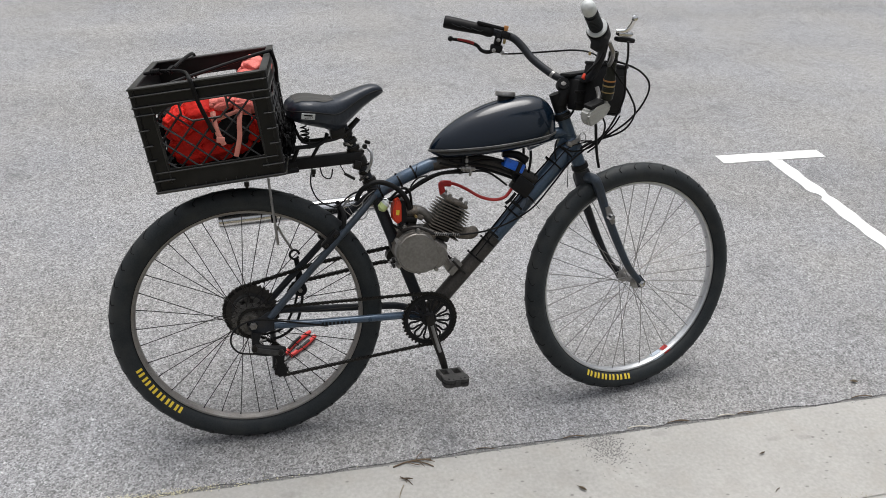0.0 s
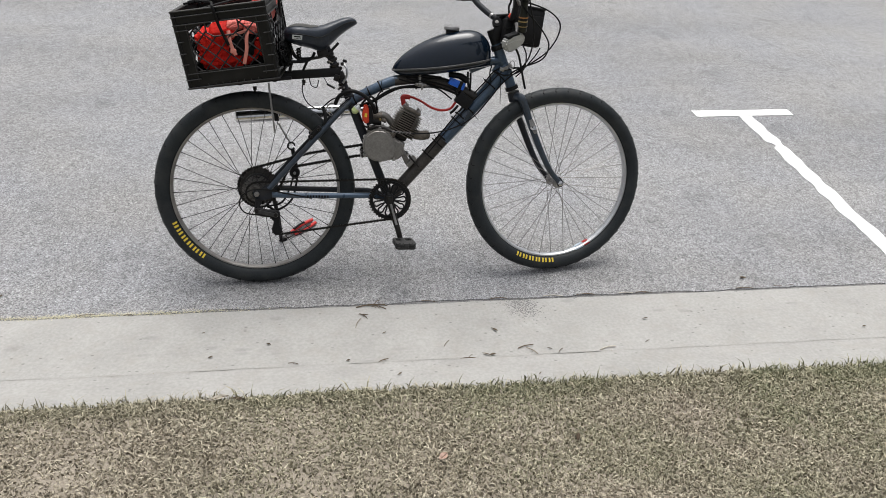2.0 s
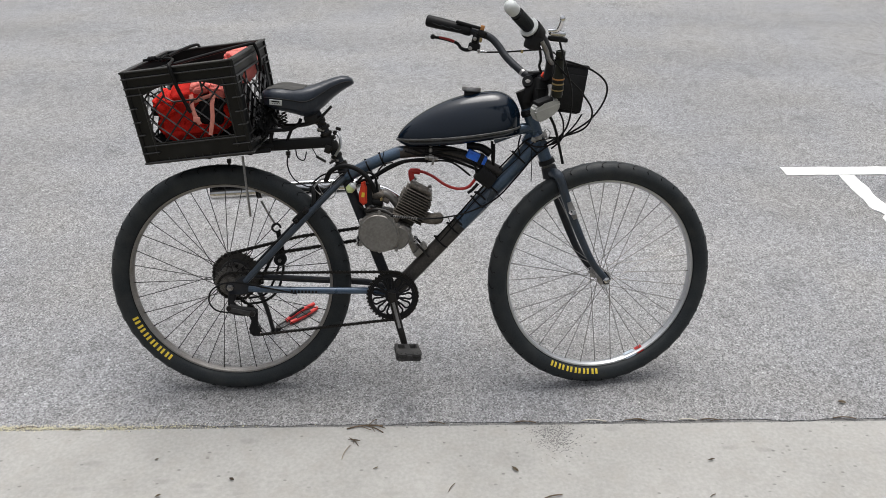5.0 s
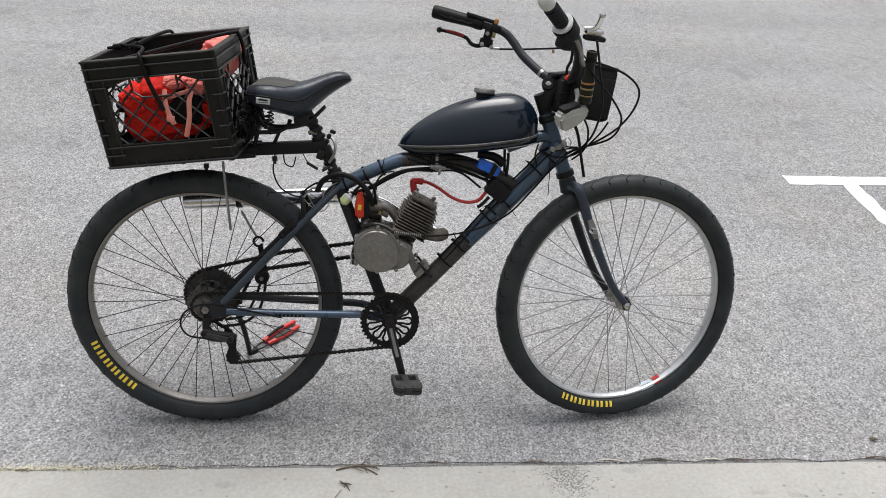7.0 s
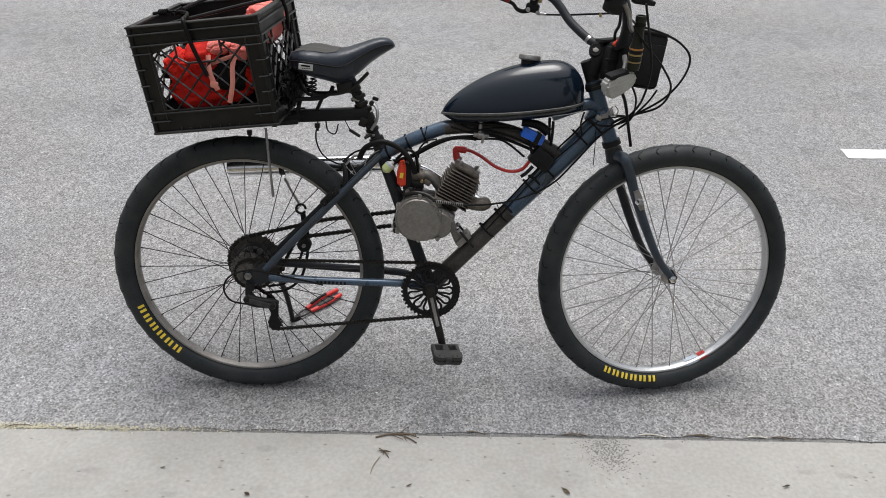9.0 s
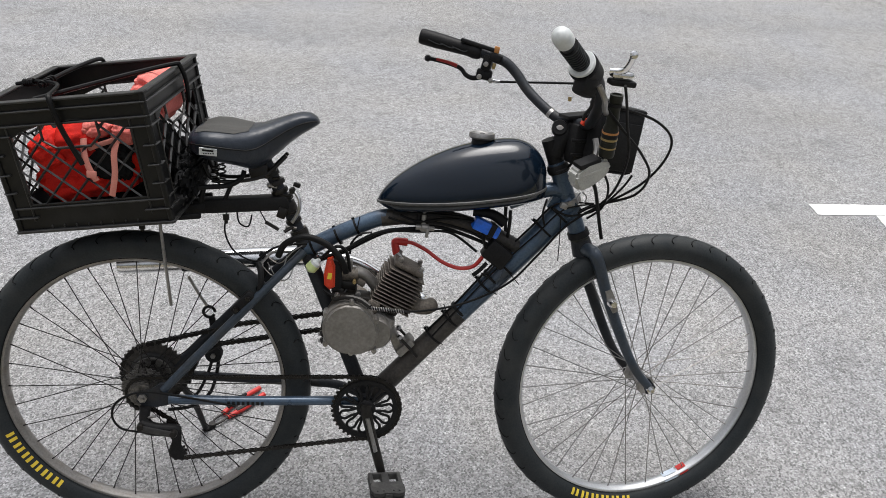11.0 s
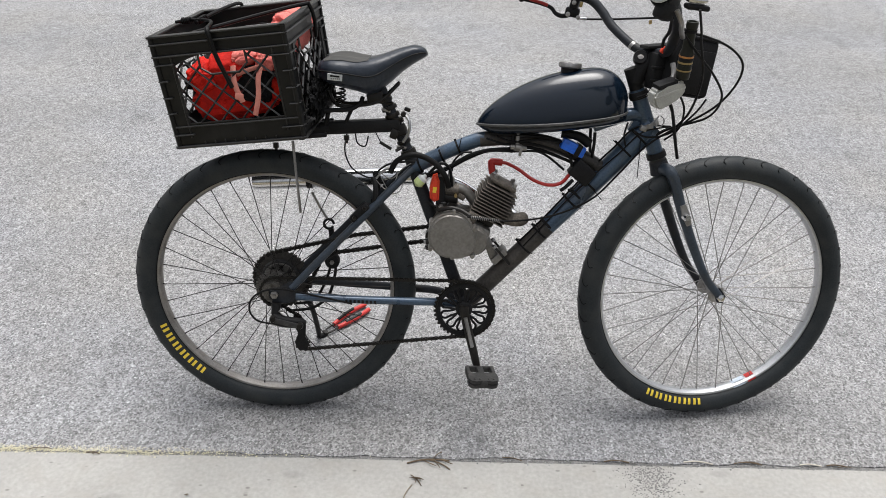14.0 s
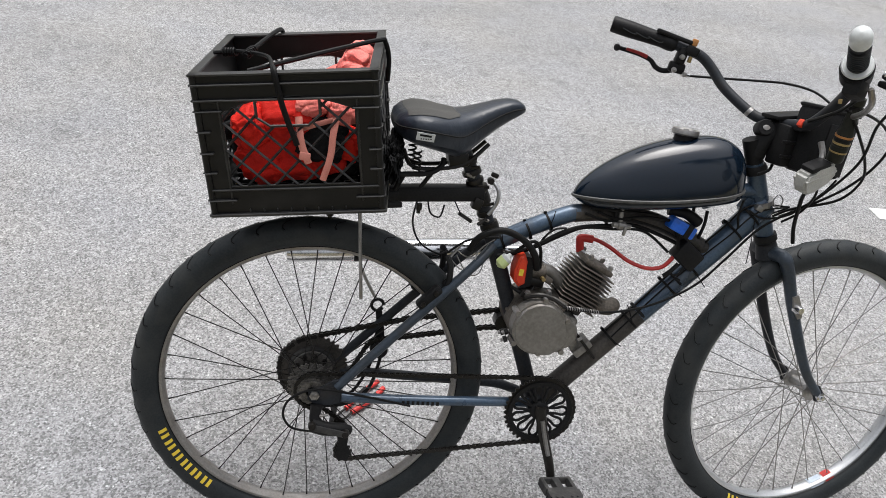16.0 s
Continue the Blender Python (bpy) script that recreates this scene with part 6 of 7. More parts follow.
def inside(poly, x, z):
    odd = False
    for (ax, az), (bx, bz) in zip(poly, poly[1:] + poly[:1]):
        if (az > z) != (bz > z) and x < ax + (z - az) * (bx - ax) / (bz - az):
            odd = not odd
    return odd


def edge_at(poly, cx, cz, a):
    """Where a ray from (cx, cz) at the angle a leaves the outline."""
    best = 0.0
    dx, dz = math.cos(a), math.sin(a)
    for (ax, az), (bx, bz) in zip(poly, poly[1:] + poly[:1]):
        ex, ez = bx - ax, bz - az
        den = dx * ez - dz * ex
        if abs(den) < 1e-9:
            continue
        t = ((ax - cx) * ez - (az - cz) * ex) / den
        u = ((ax - cx) * dz - (az - cz) * dx) / den
        if t > best and -1e-6 <= u <= 1 + 1e-6:
            best = t
    return cx + dx * best, cz + dz * best


def crate_plate(L, window):
    """A moulded side with an arched window, standing in x, z with its outer face near y = 0."""
    rect = [(0.0, 0.0), (L, 0.0), (L, LZ - 0.003), (0.0, LZ - 0.003)]
    cx, cz = L / 2, 0.125
    angles = sorted({round(math.atan2(z - cz, x - cx), 5) for x, z in rect + window} | {round(-3.1 + 6.2 * k / 40, 5) for k in range(41)})
    bm = bmesh.new()
    rings = []
    for y, poly in ((0.003, rect), (0.003, window), (0.0095, window), (0.0095, rect)):
        rings.append([bm.verts.new((x, y, z)) for x, z in (edge_at(poly, cx, cz, a) for a in angles)])
    n = len(angles)
    for a, b in zip(rings, rings[1:] + rings[:1]):
        for k in range(n):
            bm.faces.new((a[k], a[(k + 1) % n], b[(k + 1) % n], b[k]))
    return bm


def crate_side(name, L, m):
    """Plate, rim, ribs, corner ticks and the lattice with its hand hole."""
    x0, x1, z0, zs, zt = 0.042, L - 0.040, 0.056, LZ - 0.070, LZ - 0.042
    arch = [(x1 + (x0 - x1) * k / 12, zs + (zt - zs) * math.sin(math.pi * k / 12) ** 0.8) for k in range(13)]
    window = [(x0, z0), (x1, z0)] + arch
    c = L / 2
    hole = [(c - 0.055, zt + 0.01), (c - 0.055, LZ - 0.081), (c - 0.033, LZ - 0.097), (c + 0.033, LZ - 0.097), (c + 0.055, LZ - 0.078), (c + 0.055, zt + 0.01)]

    def put(part_name, bm, parent):
        bmesh.ops.transform(bm, matrix=m, verts=bm.verts)
        for v in bm.verts:
            v.co = flare(v.co)
        # ribs, rims and lattice take the paler highlight colour, the plate the plain black
        return part(part_name, bm, CRATE_BLACK if parent is crate else CRATE_EDGE, parent, smooth=False)

    def bar(part_name, size, at):
        put(part_name, block(bmesh.new(), size, Matrix.Translation(at), 0.0012, 1), panel)

    panel = put(name, crate_plate(L, window), crate)
    bar("rim_lip", (L + 0.006, 0.017, 0.005), (L / 2, 0.0055, LZ - 0.0025))
    bar("rib", (L, 0.0130, 0.0040), (L / 2, 0.0020, LZ - 0.020))
    bar("rib", (L, 0.0130, 0.0040), (L / 2, 0.0020, LZ - 0.047))
    bar("rib", (L, 0.0090, 0.0040), (L / 2, 0.0035, 0.051))
    bar("foot_rim", (L + 0.004, 0.0140, 0.0060), (L / 2, 0.0025, 0.0030))
    for e in (0, 1):
        for z, w in ((LZ - 0.066, 0.046), (LZ - 0.103, 0.022), (LZ - 0.142, 0.022), (LZ - 0.179, 0.022), (0.032, 0.050)):
            bar("corner_rib", (w, 0.0130, 0.0032), (w / 2 if e == 0 else L - w / 2, 0.0020, z))
        bar("post_edge", (0.0035, 0.0085, LZ - 0.07), (0.040 if e == 0 else L - 0.038, 0.0045, LZ / 2 - 0.012))
    for k in range(8):
        bar("foot_nub", (0.0026, 0.0085, 0.0070), (0.07 + (L - 0.14) * k / 7, 0.0035, 0.0105))
    put("window_frame", tube(bmesh.new(), [(x, 0.0060, z) for x, z in window + window[:1]], 0.0028, 6, caps=False), panel)
    put("hole_frame", tube(bmesh.new(), [(x, 0.0065, z) for x, z in hole], 0.0028, 6), panel)
    step, span = 0.0505, LZ
    for k in range(-8, 16):
        for sgn in (1, -1):
            run = []
            for q in range(161):
                x, z = x0 + 0.018 + k * step + span * q / 160, (z0 - 0.01 + span * q / 160 if sgn > 0 else z0 - 0.01 + span * (1 - q / 160))
                keep = inside(window, x, z) and not inside(hole, x, z)
                if keep:
                    run.append((x, 0.0068 if sgn > 0 else 0.0060, z))
                if (not keep or q == 160) and run:
                    if len(run) > 6:
                        put("lattice_bar", tube(bmesh.new(), [run[0], run[-1]], 0.0025, 4, flat=1.3), panel)
                    run = []
    return panel


crate_side("front_panel", LX, Matrix())
crate_side("back_panel", LX, Matrix.Translation((LX, LY, 0)) @ Matrix.Rotation(math.pi, 4, "Z"))
crate_side("end_panel", LY, Matrix.Translation((LX, 0, 0)) @ Matrix.Rotation(math.pi / 2, 4, "Z"))
crate_side("end_panel", LY, Matrix.Translation((0, LY, 0)) @ Matrix.Rotation(-math.pi / 2, 4, "Z"))
for x, y in ((0.004, 0.004), (LX - 0.004, 0.004), (LX - 0.004, LY - 0.004), (0.004, LY - 0.004)):
    part("corner_post", tube(bmesh.new(), [flare(Vector((x, y, 0.001))), flare(Vector((x, y, LZ - 0.003)))], 0.0062, 10), CRATE_BLACK, crate)
bm = bmesh.new()
for i in range(9):
    block(bm, (0.008, LY - 0.02, 0.006), Matrix.Translation((0.02 + (LX - 0.04) * i / 8, LY / 2, 0.006)), 0)
    block(bm, (LX - 0.02, 0.008, 0.0058), Matrix.Translation((LX / 2, 0.02 + (LY - 0.04) * i / 8, 0.006)), 0)
part("base_grid", bm, CRATE_BLACK, crate, smooth=False)

# what lies in the crate
def lump(size, m, seed, rough=0.16, scale=3.0, crease=0.0):
    bm = bmesh.new()
    bmesh.ops.create_icosphere(bm, subdivisions=5, radius=1)
    for v in bm.verts:
        n3 = v.co * scale
        f = 1 + rough * noise.noise(n3 + Vector((seed, 0, 0))) + rough * 0.5 * noise.noise(n3 * 2.7 + Vector((0, seed, 0)))
        f -= crease * math.exp(-(noise.noise(n3 * 0.9 + Vector((seed, seed, 0))) * 7) ** 2) + crease * 0.5 * math.exp(-(noise.noise(n3 * 2.1 + Vector((0, 0, seed))) * 6) ** 2)
        p = Vector([math.copysign(abs(c) ** 0.72, c) for c in v.co]) * f
        v.co = m @ Vector((p.x * size[0], p.y * size[1], p.z * size[2]))
    return bm


bag = thing("red_bag", "crumpled bright red fabric bag stuffed in the crate", "bag", CRATE)
part("body", lump((0.104, 0.058, 0.060), pose(0.140, 0.086, 0.096, -8, -4, 0), 3.0, 0.20, 1.3, 0.10), RED_CLOTH, bag)
part("upper_fold", lump((0.066, 0.062, 0.040), pose(0.152, 0.082, 0.170, 24, -6, 0), 8.0, 0.16, 1.2, 0.06), RED_CLOTH, bag)
part("side_fold", lump((0.036, 0.045, 0.038), pose(0.080, 0.062, 0.150, 20, -30, 0), 12.0, 0.2, 1.3, 0.08), RED_CLOTH, bag)
part("side_fold", lump((0.032, 0.035, 0.030), pose(0.250, 0.078, 0.112, 10, 20, 0), 17.0, 0.2, 1.3, 0.08), RED_CLOTH, bag)
part("low_fold", lump((0.056, 0.040, 0.036), pose(0.098, 0.066, 0.088, 0, 14, 0), 37.0, 0.2, 1.3, 0.10), RED_CLOTH, bag)
part("low_fold", lump((0.040, 0.034, 0.030), pose(0.172, 0.070, 0.074, 0, -8, 0), 43.0, 0.2, 1.3, 0.10), RED_CLOTH, bag)
part("faded_flap", lump((0.030, 0.030, 0.022), pose(0.250, 0.046, 0.182, 30, 18, 0), 23.0, 0.16, 1.3, 0.05), PINK_CLOTH, bag, "faded pink flap")
part("faded_flap", lump((0.034, 0.036, 0.018), pose(0.198, 0.054, 0.196, 26, -6, 0), 29.0, 0.16, 1.3, 0.05), PINK_CLOTH, bag, "faded pink flap")
for pts, w in (([(0.172, 0.020, 0.178), (0.174, 0.002, 0.15), (0.177, 0.000, 0.125), (0.184, 0.001, 0.098)], 0.0065), ([(0.240, 0.022, 0.178), (0.232, 0.002, 0.15), (0.224, 0.000, 0.11), (0.206, 0.002, 0.065)], 0.006), ([(0.178, 0.016, 0.158), (0.20, 0.012, 0.165), (0.236, 0.018, 0.172)], 0.005)):
    part("strap", tube(bmesh.new(), glide(pts, 6), w, 8, flat=0.35), PINK_STRAP, bag, "faded pink webbing strap")
boxed("buckle", (0.020, 0.006, 0.016), pose(0.179, -0.001, 0.112, 0, 14), PINK_STRAP, bag, "", 0.003)
part("dark_lining", lump((0.045, 0.03, 0.045), pose(0.205, 0.048, 0.130, 0, 15, 0), 51.0, 0.25), DARK_CLOTH, bag, "black lining showing through")
cloth = thing("red_jacket", "pale red folded jacket along the crate's far side", "clothing", CRATE)
part("fold", lump((0.040, 0.085, 0.052), pose(0.266, 0.200, 0.210, 0, 22, -8), 21.0, 0.2, 1.4, 0.08), PINK_CLOTH, cloth)
part("fold", lump((0.062, 0.045, 0.030), pose(0.225, 0.225, 0.185, 0, -20, 0), 25.0, 0.22, 1.4, 0.08), PINK_CLOTH, cloth)
dark = thing("dark_clothes", "dark crumpled clothes filling the crate's bottom", "clothing", CRATE)
part("lower_layer", lump((0.140, 0.098, 0.055), pose(0.159, 0.200, 0.062), 31.0, 0.14), DARK_CLOTH, dark)
part("front_layer", lump((0.052, 0.050, 0.070), pose(0.245, 0.135, 0.105), 33.0, 0.2), DARK_CLOTH, dark)
part("upper_layer", lump((0.075, 0.11, 0.05), pose(0.085, 0.18, 0.125), 35.0, 0.2), DARK_CLOTH, dark)
rag = thing("black_rag", "frayed black cloth hanging out behind the saddle", "cloth", CRATE)
part("fold", lump((0.018, 0.075, 0.045), pose(LX + 0.016, 0.125, 0.062, 0, 8, 0), 61.0, 0.3, 2.4, 0.2), DARK_CLOTH, rag)
paper = thing("white_paper", "crumpled white paper between the clothes", "paper", CRATE)
part("sheet", lump((0.030, 0.03, 0.010), pose(0.135, 0.15, 0.190, 12, 8, 20), 41.0, 0.5, 2.2), WHITE, paper)

cordage = thing("bungee_cord", "black hooked elastic cord stretched over the crate", "cord", CRATE)
cord("elastic", [(0.088, 0.040, LZ - 0.008), (0.15, 0.082, LZ - 0.003), (0.24, 0.142, LZ + 0.004), (0.312, 0.192, LZ + 0.007), (0.322, 0.198, LZ + 0.002), (0.327, 0.202, LZ - 0.03), (0.322, 0.206, LZ - 0.075)], 0.0046, CABLE, cordage, "", 8, 6)
cord("elastic", [(0.012, 0.13, LZ + 0.006), (0.06, 0.125, LZ + 0.008), (0.115, 0.09, LZ + 0.006), (0.140, 0.002, LZ + 0.006)], 0.0038, CABLE, cordage, "", 8, 6)
cord("elastic", [(0.075, 0.10, LZ + 0.004), (0.09, 0.19, LZ + 0.010), (0.105, 0.315, LZ + 0.008), (0.108, 0.327, LZ - 0.012)], 0.0045, CABLE, cordage, "", 8, 6)
cord("elastic", [(0.140, 0.004, LZ + 0.006), (0.144, -0.010, LZ - 0.002), (0.150, -0.010, LZ - 0.05), (0.158, -0.006, LZ - 0.09), (0.168, -0.002, LZ - 0.13)], 0.0052, CABLE, cordage, "", 8, 6)
for c0, c1 in (((0.03, 0.128, LZ + 0.007), (0.055, 0.121, LZ + 0.008)), ((0.076, 0.105, LZ + 0.005), (0.082, 0.145, LZ + 0.008))):
    bm = bmesh.new()
    ring = []
    c0, c1 = Vector(c0), Vector(c1)
    q = (c1 - c0).to_track_quat("Z", "Y")
    for i in range(41):
        a = 2 * math.pi * i / 8
        ring.append(c0.lerp(c1, i / 40) + q @ Vector((0.0065 * math.cos(a), 0.0065 * math.sin(a), 0)))
    tube(bm, ring, 0.0022, 6)
    part("hook_coil", bm, CABLE, cordage, "wound end of the hook")

# ---- loose things on the ground ----
def on_ground(name, label, category, x, y, z, yaw, group=""):
    return thing(name, label, category, pose(x, y, z, 0, 0, yaw), group)


pliers = on_ground("pliers", "red handled pliers lying on the asphalt", "pliers", 0.095, 0.522, 0.0, 49)
cord("handle", [(0.0, 0.010, 0.010), (0.05, 0.016, 0.011), (0.10, 0.015, 0.011), (0.138, 0.012, 0.010)], 0.0072, RED_RUBBER, pliers, "red dipped grip", 10, 5)
cord("handle", [(0.0, -0.010, 0.010), (0.05, -0.018, 0.011), (0.09, -0.019, 0.011), (0.128, -0.016, 0.010)], 0.0072, RED_RUBBER, pliers, "red dipped grip", 10, 5)
cord("grip_inlay", [(0.02, 0.012, 0.0165), (0.06, 0.016, 0.0175), (0.09, 0.016, 0.0175)], 0.0050, BLACK, pliers, "black inlay", 8, 4)
cord("grip_inlay", [(0.03, -0.014, 0.0165), (0.06, -0.018, 0.0175), (0.09, -0.019, 0.0185)], 0.0050, DUSTY_BLACK, pliers, "worn grey inlay", 8, 4)
for s in (-1, 1):
    cord("shank", [(0.004, s * 0.010, 0.010), (-0.025, s * 0.011, 0.009), (-0.05, s * 0.003, 0.008), (-0.075, s * 0.004, 0.008)], 0.0032, GREASE, pliers, "dark steel jaw", 8, 4)
turned("pivot", [(0.0, 0.002), (0.009, 0.002), (0.009, 0.014), (0.0, 0.015)], Matrix.Translation((-0.045, 0, 0)) @ pose(0, 0, 0, 90), GREASE, pliers, segs=16)

rng = random.Random(19)


def leaf(x, y, z, length, width, yaw, mat, label, category="leaf", group="litter on the kerb"):
    """A curled dry leaf with a midrib."""
    ob = on_ground("fallen_leaf", label, category, x, y, z, yaw, group)
    bm = bmesh.new()
    rows = []
    for i in range(7):
        t = i / 6
        w = width * math.sin(math.pi * min(max(t, 0.06), 0.97)) ** 0.8
        rows.append([bm.verts.new((length * (t - 0.5), w * s, 0.002 + 0.5 * width * abs(s) ** 1.5 + 0.08 * length * math.sin(t * 2.4))) for s in (-0.5, -0.25, 0, 0.25, 0.5)])
    for a, b in zip(rows, rows[1:]):
        for k in range(4):
            bm.faces.new((a[k], a[k + 1], b[k + 1], b[k]))
    bmesh.ops.solidify(bm, geom=bm.faces[:], thickness=0.0006)
    part("blade", bm, mat, ob)
    cord("midrib", [(-length * 0.62, 0, 0.003), (0, 0, 0.004 + 0.06 * length), (length * 0.45, 0, 0.004 + 0.07 * length)], 0.0007, TWIG, ob, "", 5, 3)
    return ob


def twig(x, y, z, length, yaw, label="thin dry brown twig", forks=1, r=0.0016, mat=TWIG):
    ob = on_ground("twig", label, "twig", x, y, z + r, yaw, "litter on the kerb")
    bend = length * 0.05
    cord("stick", [(-length / 2, 0, 0), (-length * 0.15, bend, 0.001), (length * 0.2, bend * 0.3, 0.002), (length / 2, -bend, 0.001)], r, mat, ob, "", 6, 4)
    for k in range(forks):
        s = 1 if k % 2 else -1
        cord("side_shoot", [(-length * 0.1 + 0.2 * length * k, bend * 0.6, 0.001), (length * (0.05 + 0.2 * k), bend * 0.6 + s * length * 0.14, 0.004), (length * (0.16 + 0.2 * k), bend * 0.6 + s * length * 0.2, 0.003)], r * 0.6, TWIG, ob, "", 5, 3)
    return ob


def kerb_z(y):
    for (y0, z0), (y1, z1) in zip(PROFILE[2:], PROFILE[3:]):
        if y1 <= y <= y0:
            return z0 + (z1 - z0) * (y - y0) / (y1 - y0) + 0.0015
    return 0.001


leaf(-1.052, 0.121, 0.002, 0.068, 0.024, 74, TWIG, "dark rolled leaf on the asphalt", group="litter on the road")
twig(-0.976, 0.098, 0.001, 0.105, 76, "dark short stick on the asphalt", 0, 0.003)
twig(0.403, -0.012, 0.001, 0.11, 8, "forked dry twig in the gutter joint", 3, 0.0022)
twig(0.43, -0.02, 0.001, 0.07, -25, "dry twig in the gutter joint", 1, 0.0018)
twig(0.375, -0.075, kerb_z(-0.075), 0.045, -48, "curled dry stalk on the gutter pan", 1, 0.0012)
for x, y, ln, w, yaw, mat in ((0.845, -0.196, 0.026, 0.010, -50, LEAF), (0.377, -0.072, 0.034, 0.007, -12, TWIG), (0.040, -0.220, 0.016, 0.009, -30, TWIG), (-0.150, -0.280, 0.016, 0.008, 30, LEAF), (-0.192, -0.139, 0.010, 0.005, 10, LEAF), (0.445, -0.184, 0.014, 0.005, 25, LEAF), (0.314, -0.337, 0.013, 0.008, 10, TWIG), (1.422, -0.167, 0.020, 0.006, 12, TWIG), (1.020, -0.323, 0.016, 0.005, -30, TWIG), (2.236, -0.278, 0.014, 0.008, 10, LEAF), (2.484, -0.278, 0.012, 0.006, 30, LEAF), (0.812, -0.345, 0.026, 0.010, 15, LEAF), (0.79, -0.340, 0.024, 0.009, -30, PALE_LEAF)):
    leaf(x, y, kerb_z(y), ln, w, yaw, mat, "small curled brown leaf on the kerb")
leaf(1.916, 0.074, 0.001, 0.024, 0.013, -20, LEAF, "small yellow-brown leaf on the asphalt", group="litter on the road")
twig(0.353, -0.118, kerb_z(-0.118), 0.058, 72, "curved pale stalk on the gutter pan", 0, 0.0011, LEAF)
twig(0.660, -0.262, kerb_z(-0.262), 0.034, 60, "thin dry stalk on the gutter pan", 0, 0.0013)
twig(0.936, -0.303, kerb_z(-0.303), 0.060, 18, "dark bent twig on the gutter pan", 0, 0.0019)
twig(0.955, -0.330, kerb_z(-0.330), 0.050, -46, "pale split twig on the gutter pan", 1, 0.0014, LEAF)
twig(1.227, -0.335, kerb_z(-0.335), 0.062, 16, "pale straw lying on the gutter pan", 0, 0.0022, PALE_LEAF)
twig(0.433, -0.346, kerb_z(-0.346), 0.036, 24, "dry twig at the foot of the kerb", 1, 0.0016)
twig(0.129, -0.338, kerb_z(-0.338), 0.034, -10, "dry twig at the foot of the kerb", 1, 0.0013)
twig(0.719, -0.361, kerb_z(-0.361), 0.060, 4, "dry twigs at the foot of the kerb", 2, 0.0018)
twig(1.055, -0.337, kerb_z(-0.337), 0.028, 50, "thin dry stalk at the foot of the kerb", 0, 0.0012)
twig(1.383, -0.305, kerb_z(-0.305), 0.018, 30, "thin dry stalk on the gutter pan", 0, 0.0013)
twig(1.791, -0.374, kerb_z(-0.374), 0.040, -30, "dry twig at the foot of the kerb", 0, 0.0016)
for x, ln, label in ((1.109, 0.075, "pale straw lying in the gutter joint"), (1.402, 0.055, "pale straw lying in the gutter joint"), (1.469, 0.050, "dark stalk lying in the gutter joint"), (1.892, 0.070, "dark stalk lying in the gutter joint")):
    twig(x, 0.004, 0.001, ln, -2, label, 0, 0.0018, PALE_LEAF if "pale" in label else TWIG)
for i in range(12):
    x = rng.uniform(-1.6, 2.6)
    twig(x, rng.uniform(-0.012, 0.014), 0.001, rng.uniform(0.02, 0.075), rng.uniform(-12, 12), "thin stalk lying in the gutter joint", rng.choice((0, 0, 1)), rng.uniform(0.0009, 0.0018))
for i in range(6):
    y = rng.uniform(-0.56, -0.1)
    leaf(rng.uniform(-1.2, 2.7), y, kerb_z(y), rng.uniform(0.008, 0.018), rng.uniform(0.004, 0.007), rng.uniform(0, 180), LEAF, "tiny brown leaf scrap on the kerb")
leaf(-0.077, -0.606, 0.112, 0.062, 0.020, 14, PALE_LEAF, "bleached dry leaf at the lawn's edge", group="litter on the lawn")
leaf(-0.02, -0.604, 0.104, 0.046, 0.014, -15, TWIG, "brown dry leaf at the lawn's edge", group="litter on the lawn")
leaf(0.56, -0.962, 0.185, 0.028, 0.022, 40, PINK_PETAL, "faded pink scrap in the grass", "scrap", group="litter on the lawn")
leaf(2.162, -0.62, 0.118, 0.05, 0.022, -20, TWIG, "dark curled leaf at the lawn's edge", group="litter on the lawn")
leaf(0.95, -0.90, 0.165, 0.03, 0.012, 70, TWIG, "dark dead leaf in the grass", group="litter on the lawn")


def crumbs(cx, cy, n, spread, seed, mat=ASPHALT):
    """A spill of asphalt crumbs pressed on the gutter's edge, past counting."""
    rr = random.Random(seed)
    verts, faces = [], []
    for _ in range(n):
        x, y = cx + rr.gauss(0, spread[0]), cy + rr.gauss(0, spread[1])
        if y > 0.02:
            continue
        s = rr.uniform(0.0009, 0.0028)
        z = kerb_z(y) - 0.0015
        i, a = len(verts), rr.uniform(0, 6.28)
        for k in range(5):
            b = a + k * 1.2566
            verts.append((x + s * math.cos(b) * rr.uniform(0.7, 1.3), y + s * math.sin(b) * rr.uniform(0.7, 1.3), z))
        verts.append((x, y, z + s * 0.7))
        faces += [(i + k, i + (k + 1) % 5, i + 5) for k in range(5)]
    me = bpy.data.meshes.new("asphalt_crumbs")
    me.from_pydata(verts, [], faces)
    me.materials.append(mat)
    return new("crumbs", me)


tagged(crumbs(0.970, -0.045, 1000, (0.036, 0.042), 5, SPILL), "grey asphalt crumbs spilled on the gutter's edge", "asphalt", kind="stuff")
tagged(crumbs(0.6, 0.0, 1400, (1.2, 0.006), 6), "loose grit along the gutter joint", "grit", kind="stuff")
tagged(crumbs(-0.60, 0.004, 2200, (0.26, 0.007), 8, PALE_PAINT), "flakes of old pale paint along the gutter joint", "paint flakes", kind="stuff")


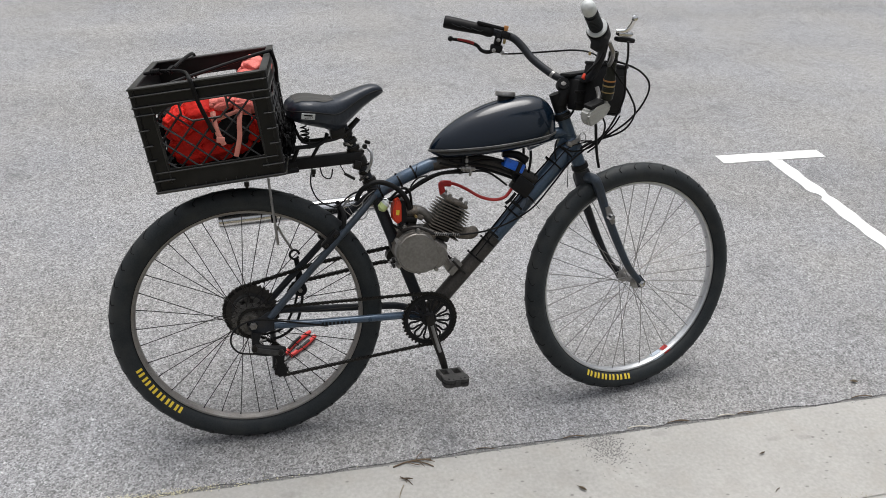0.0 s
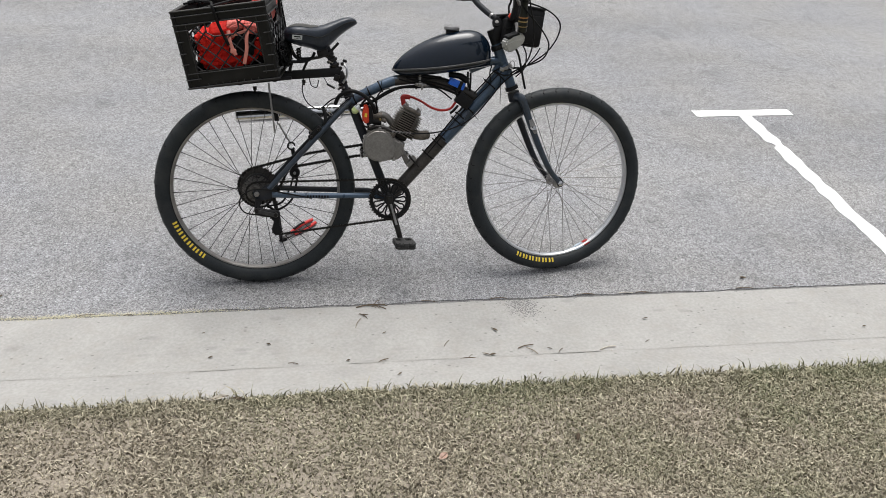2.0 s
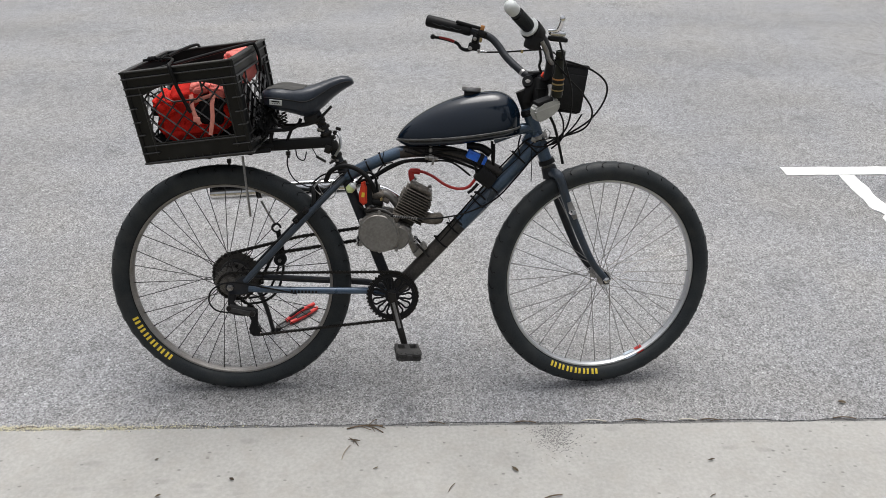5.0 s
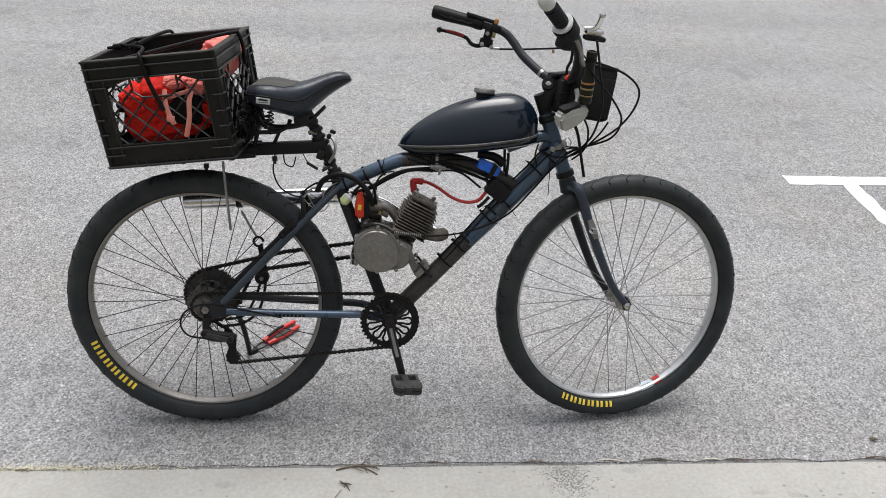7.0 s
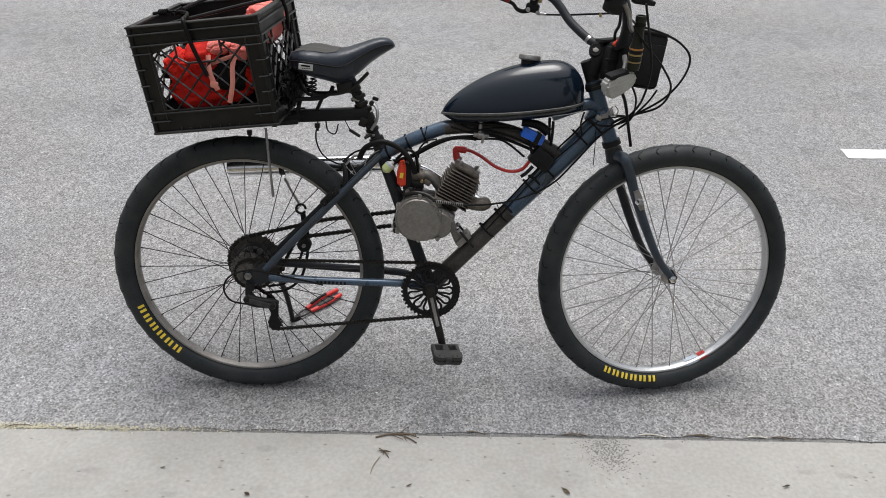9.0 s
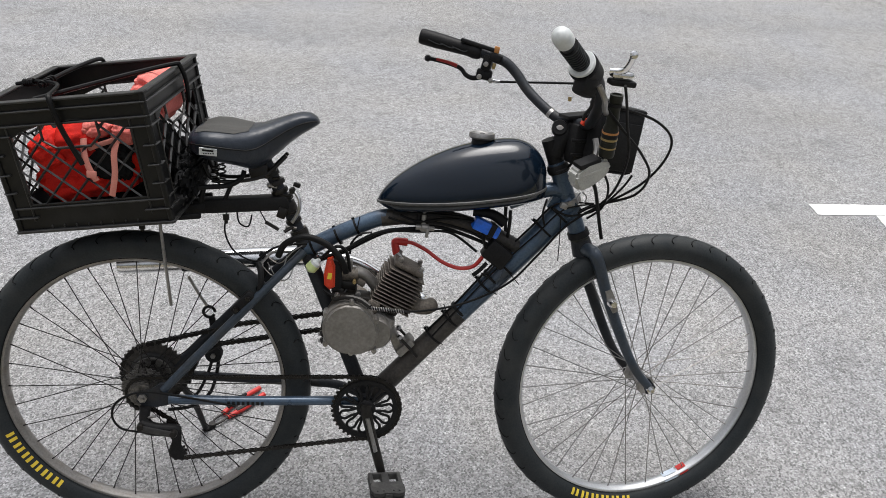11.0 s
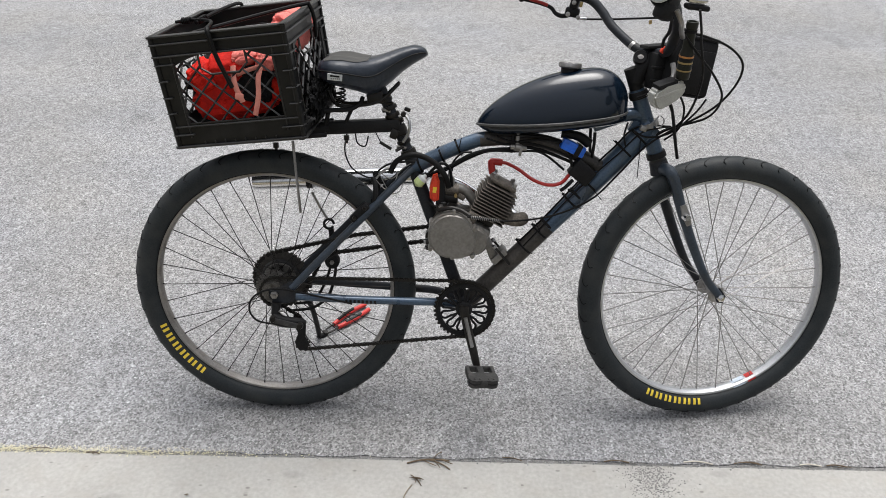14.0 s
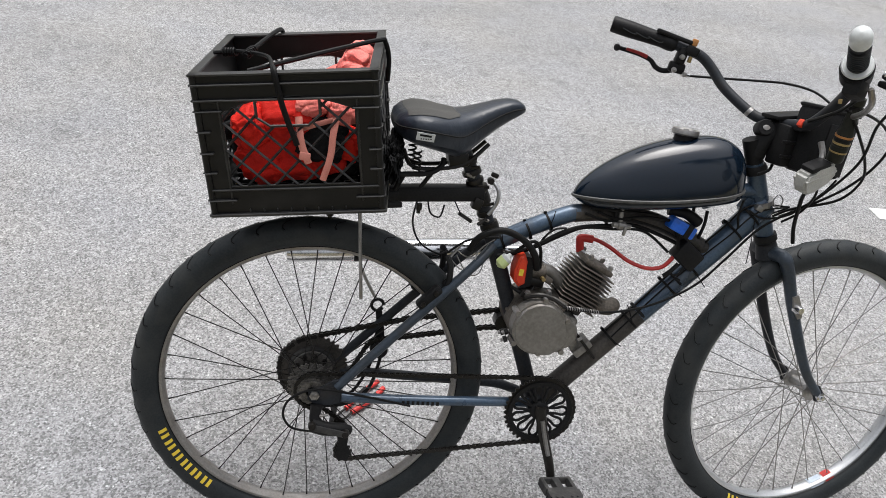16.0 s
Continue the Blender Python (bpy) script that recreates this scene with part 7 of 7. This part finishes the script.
def joint_fill(x, width, seed):
    """Sandy dirt packed into a spalled kerb joint, its edges ragged, level with the concrete."""
    bm = bmesh.new()
    rows = []
    for i in range(61):
        y = -0.008 - 0.592 * i / 60
        w = width * (0.62 + 0.5 * noise.noise((y * 14, seed, 0)) + 0.35 * noise.noise((y * 47, seed, 4)) + (1.3 if y < -0.44 else 0.0) * max(0, noise.noise((y * 20, seed, 9)) + 0.35))
        c = x + 0.006 * noise.noise((y * 9, seed, 2))
        z = kerb_z(y) + 0.0012
        rows.append([bm.verts.new((c + w * k, y, z + (0.0022 * (1 + noise.noise((y * 60, k * 5, seed))) if abs(k) < 0.5 else -0.004))) for k in (-0.5, -0.3, -0.1, 0.1, 0.3, 0.5)])
    for a, b in zip(rows, rows[1:]):
        for k in range(5):
            bm.faces.new((a[k], a[k + 1], b[k + 1], b[k]))
    return part("joint_fill", bm, SAND, None)


def lip_line(x0, x1, seed):
    """A ragged, slightly darker line along the lip of the kerb's rise."""
    bm = bmesh.new()
    rows = []
    n = int((x1 - x0) / 0.012)
    for i in range(n + 1):
        x = x0 + (x1 - x0) * i / n
        c = -0.4195 + 0.003 * noise.noise((x * 5, seed, 1))
        w = max(0.0002, 0.0017 + 0.004 * noise.noise((x * 6, seed, 3)) + 0.003 * noise.noise((x * 31, seed, 6)))
        rows.append([bm.verts.new((x, c + w * k, kerb_z(c + w * k) + 0.0016)) for k in (-1, -0.3, 0.3, 1)])
    for a, b in zip(rows, rows[1:]):
        for k in range(3):
            bm.faces.new((a[k], a[k + 1], b[k + 1], b[k]))
    return part("lip_line", bm, LIP_TONE, None)


tagged(lip_line(-2.5, 4.5, 2), "thin ragged darker line along the kerb's lip", "dirt", kind="stuff")
tagged(joint_fill(-1.1425, 0.030, 3), "sandy dirt packed in a spalled kerb joint", "dirt", kind="stuff")
tagged(joint_fill(2.6785, 0.024, 5), "dark dirt packed in a spalled kerb joint", "dirt", kind="stuff")
tagged(crumbs(0.8, -0.380, 500, (1.1, 0.014), 14, SAND), "dry dirt gathered at the foot of the kerb's rise", "grit", kind="stuff")
tagged(crumbs(-1.165, -0.50, 500, (0.035, 0.045), 12, PALE_PAINT), "straw-coloured crumbs gathered at the kerb joint", "grit", kind="stuff")
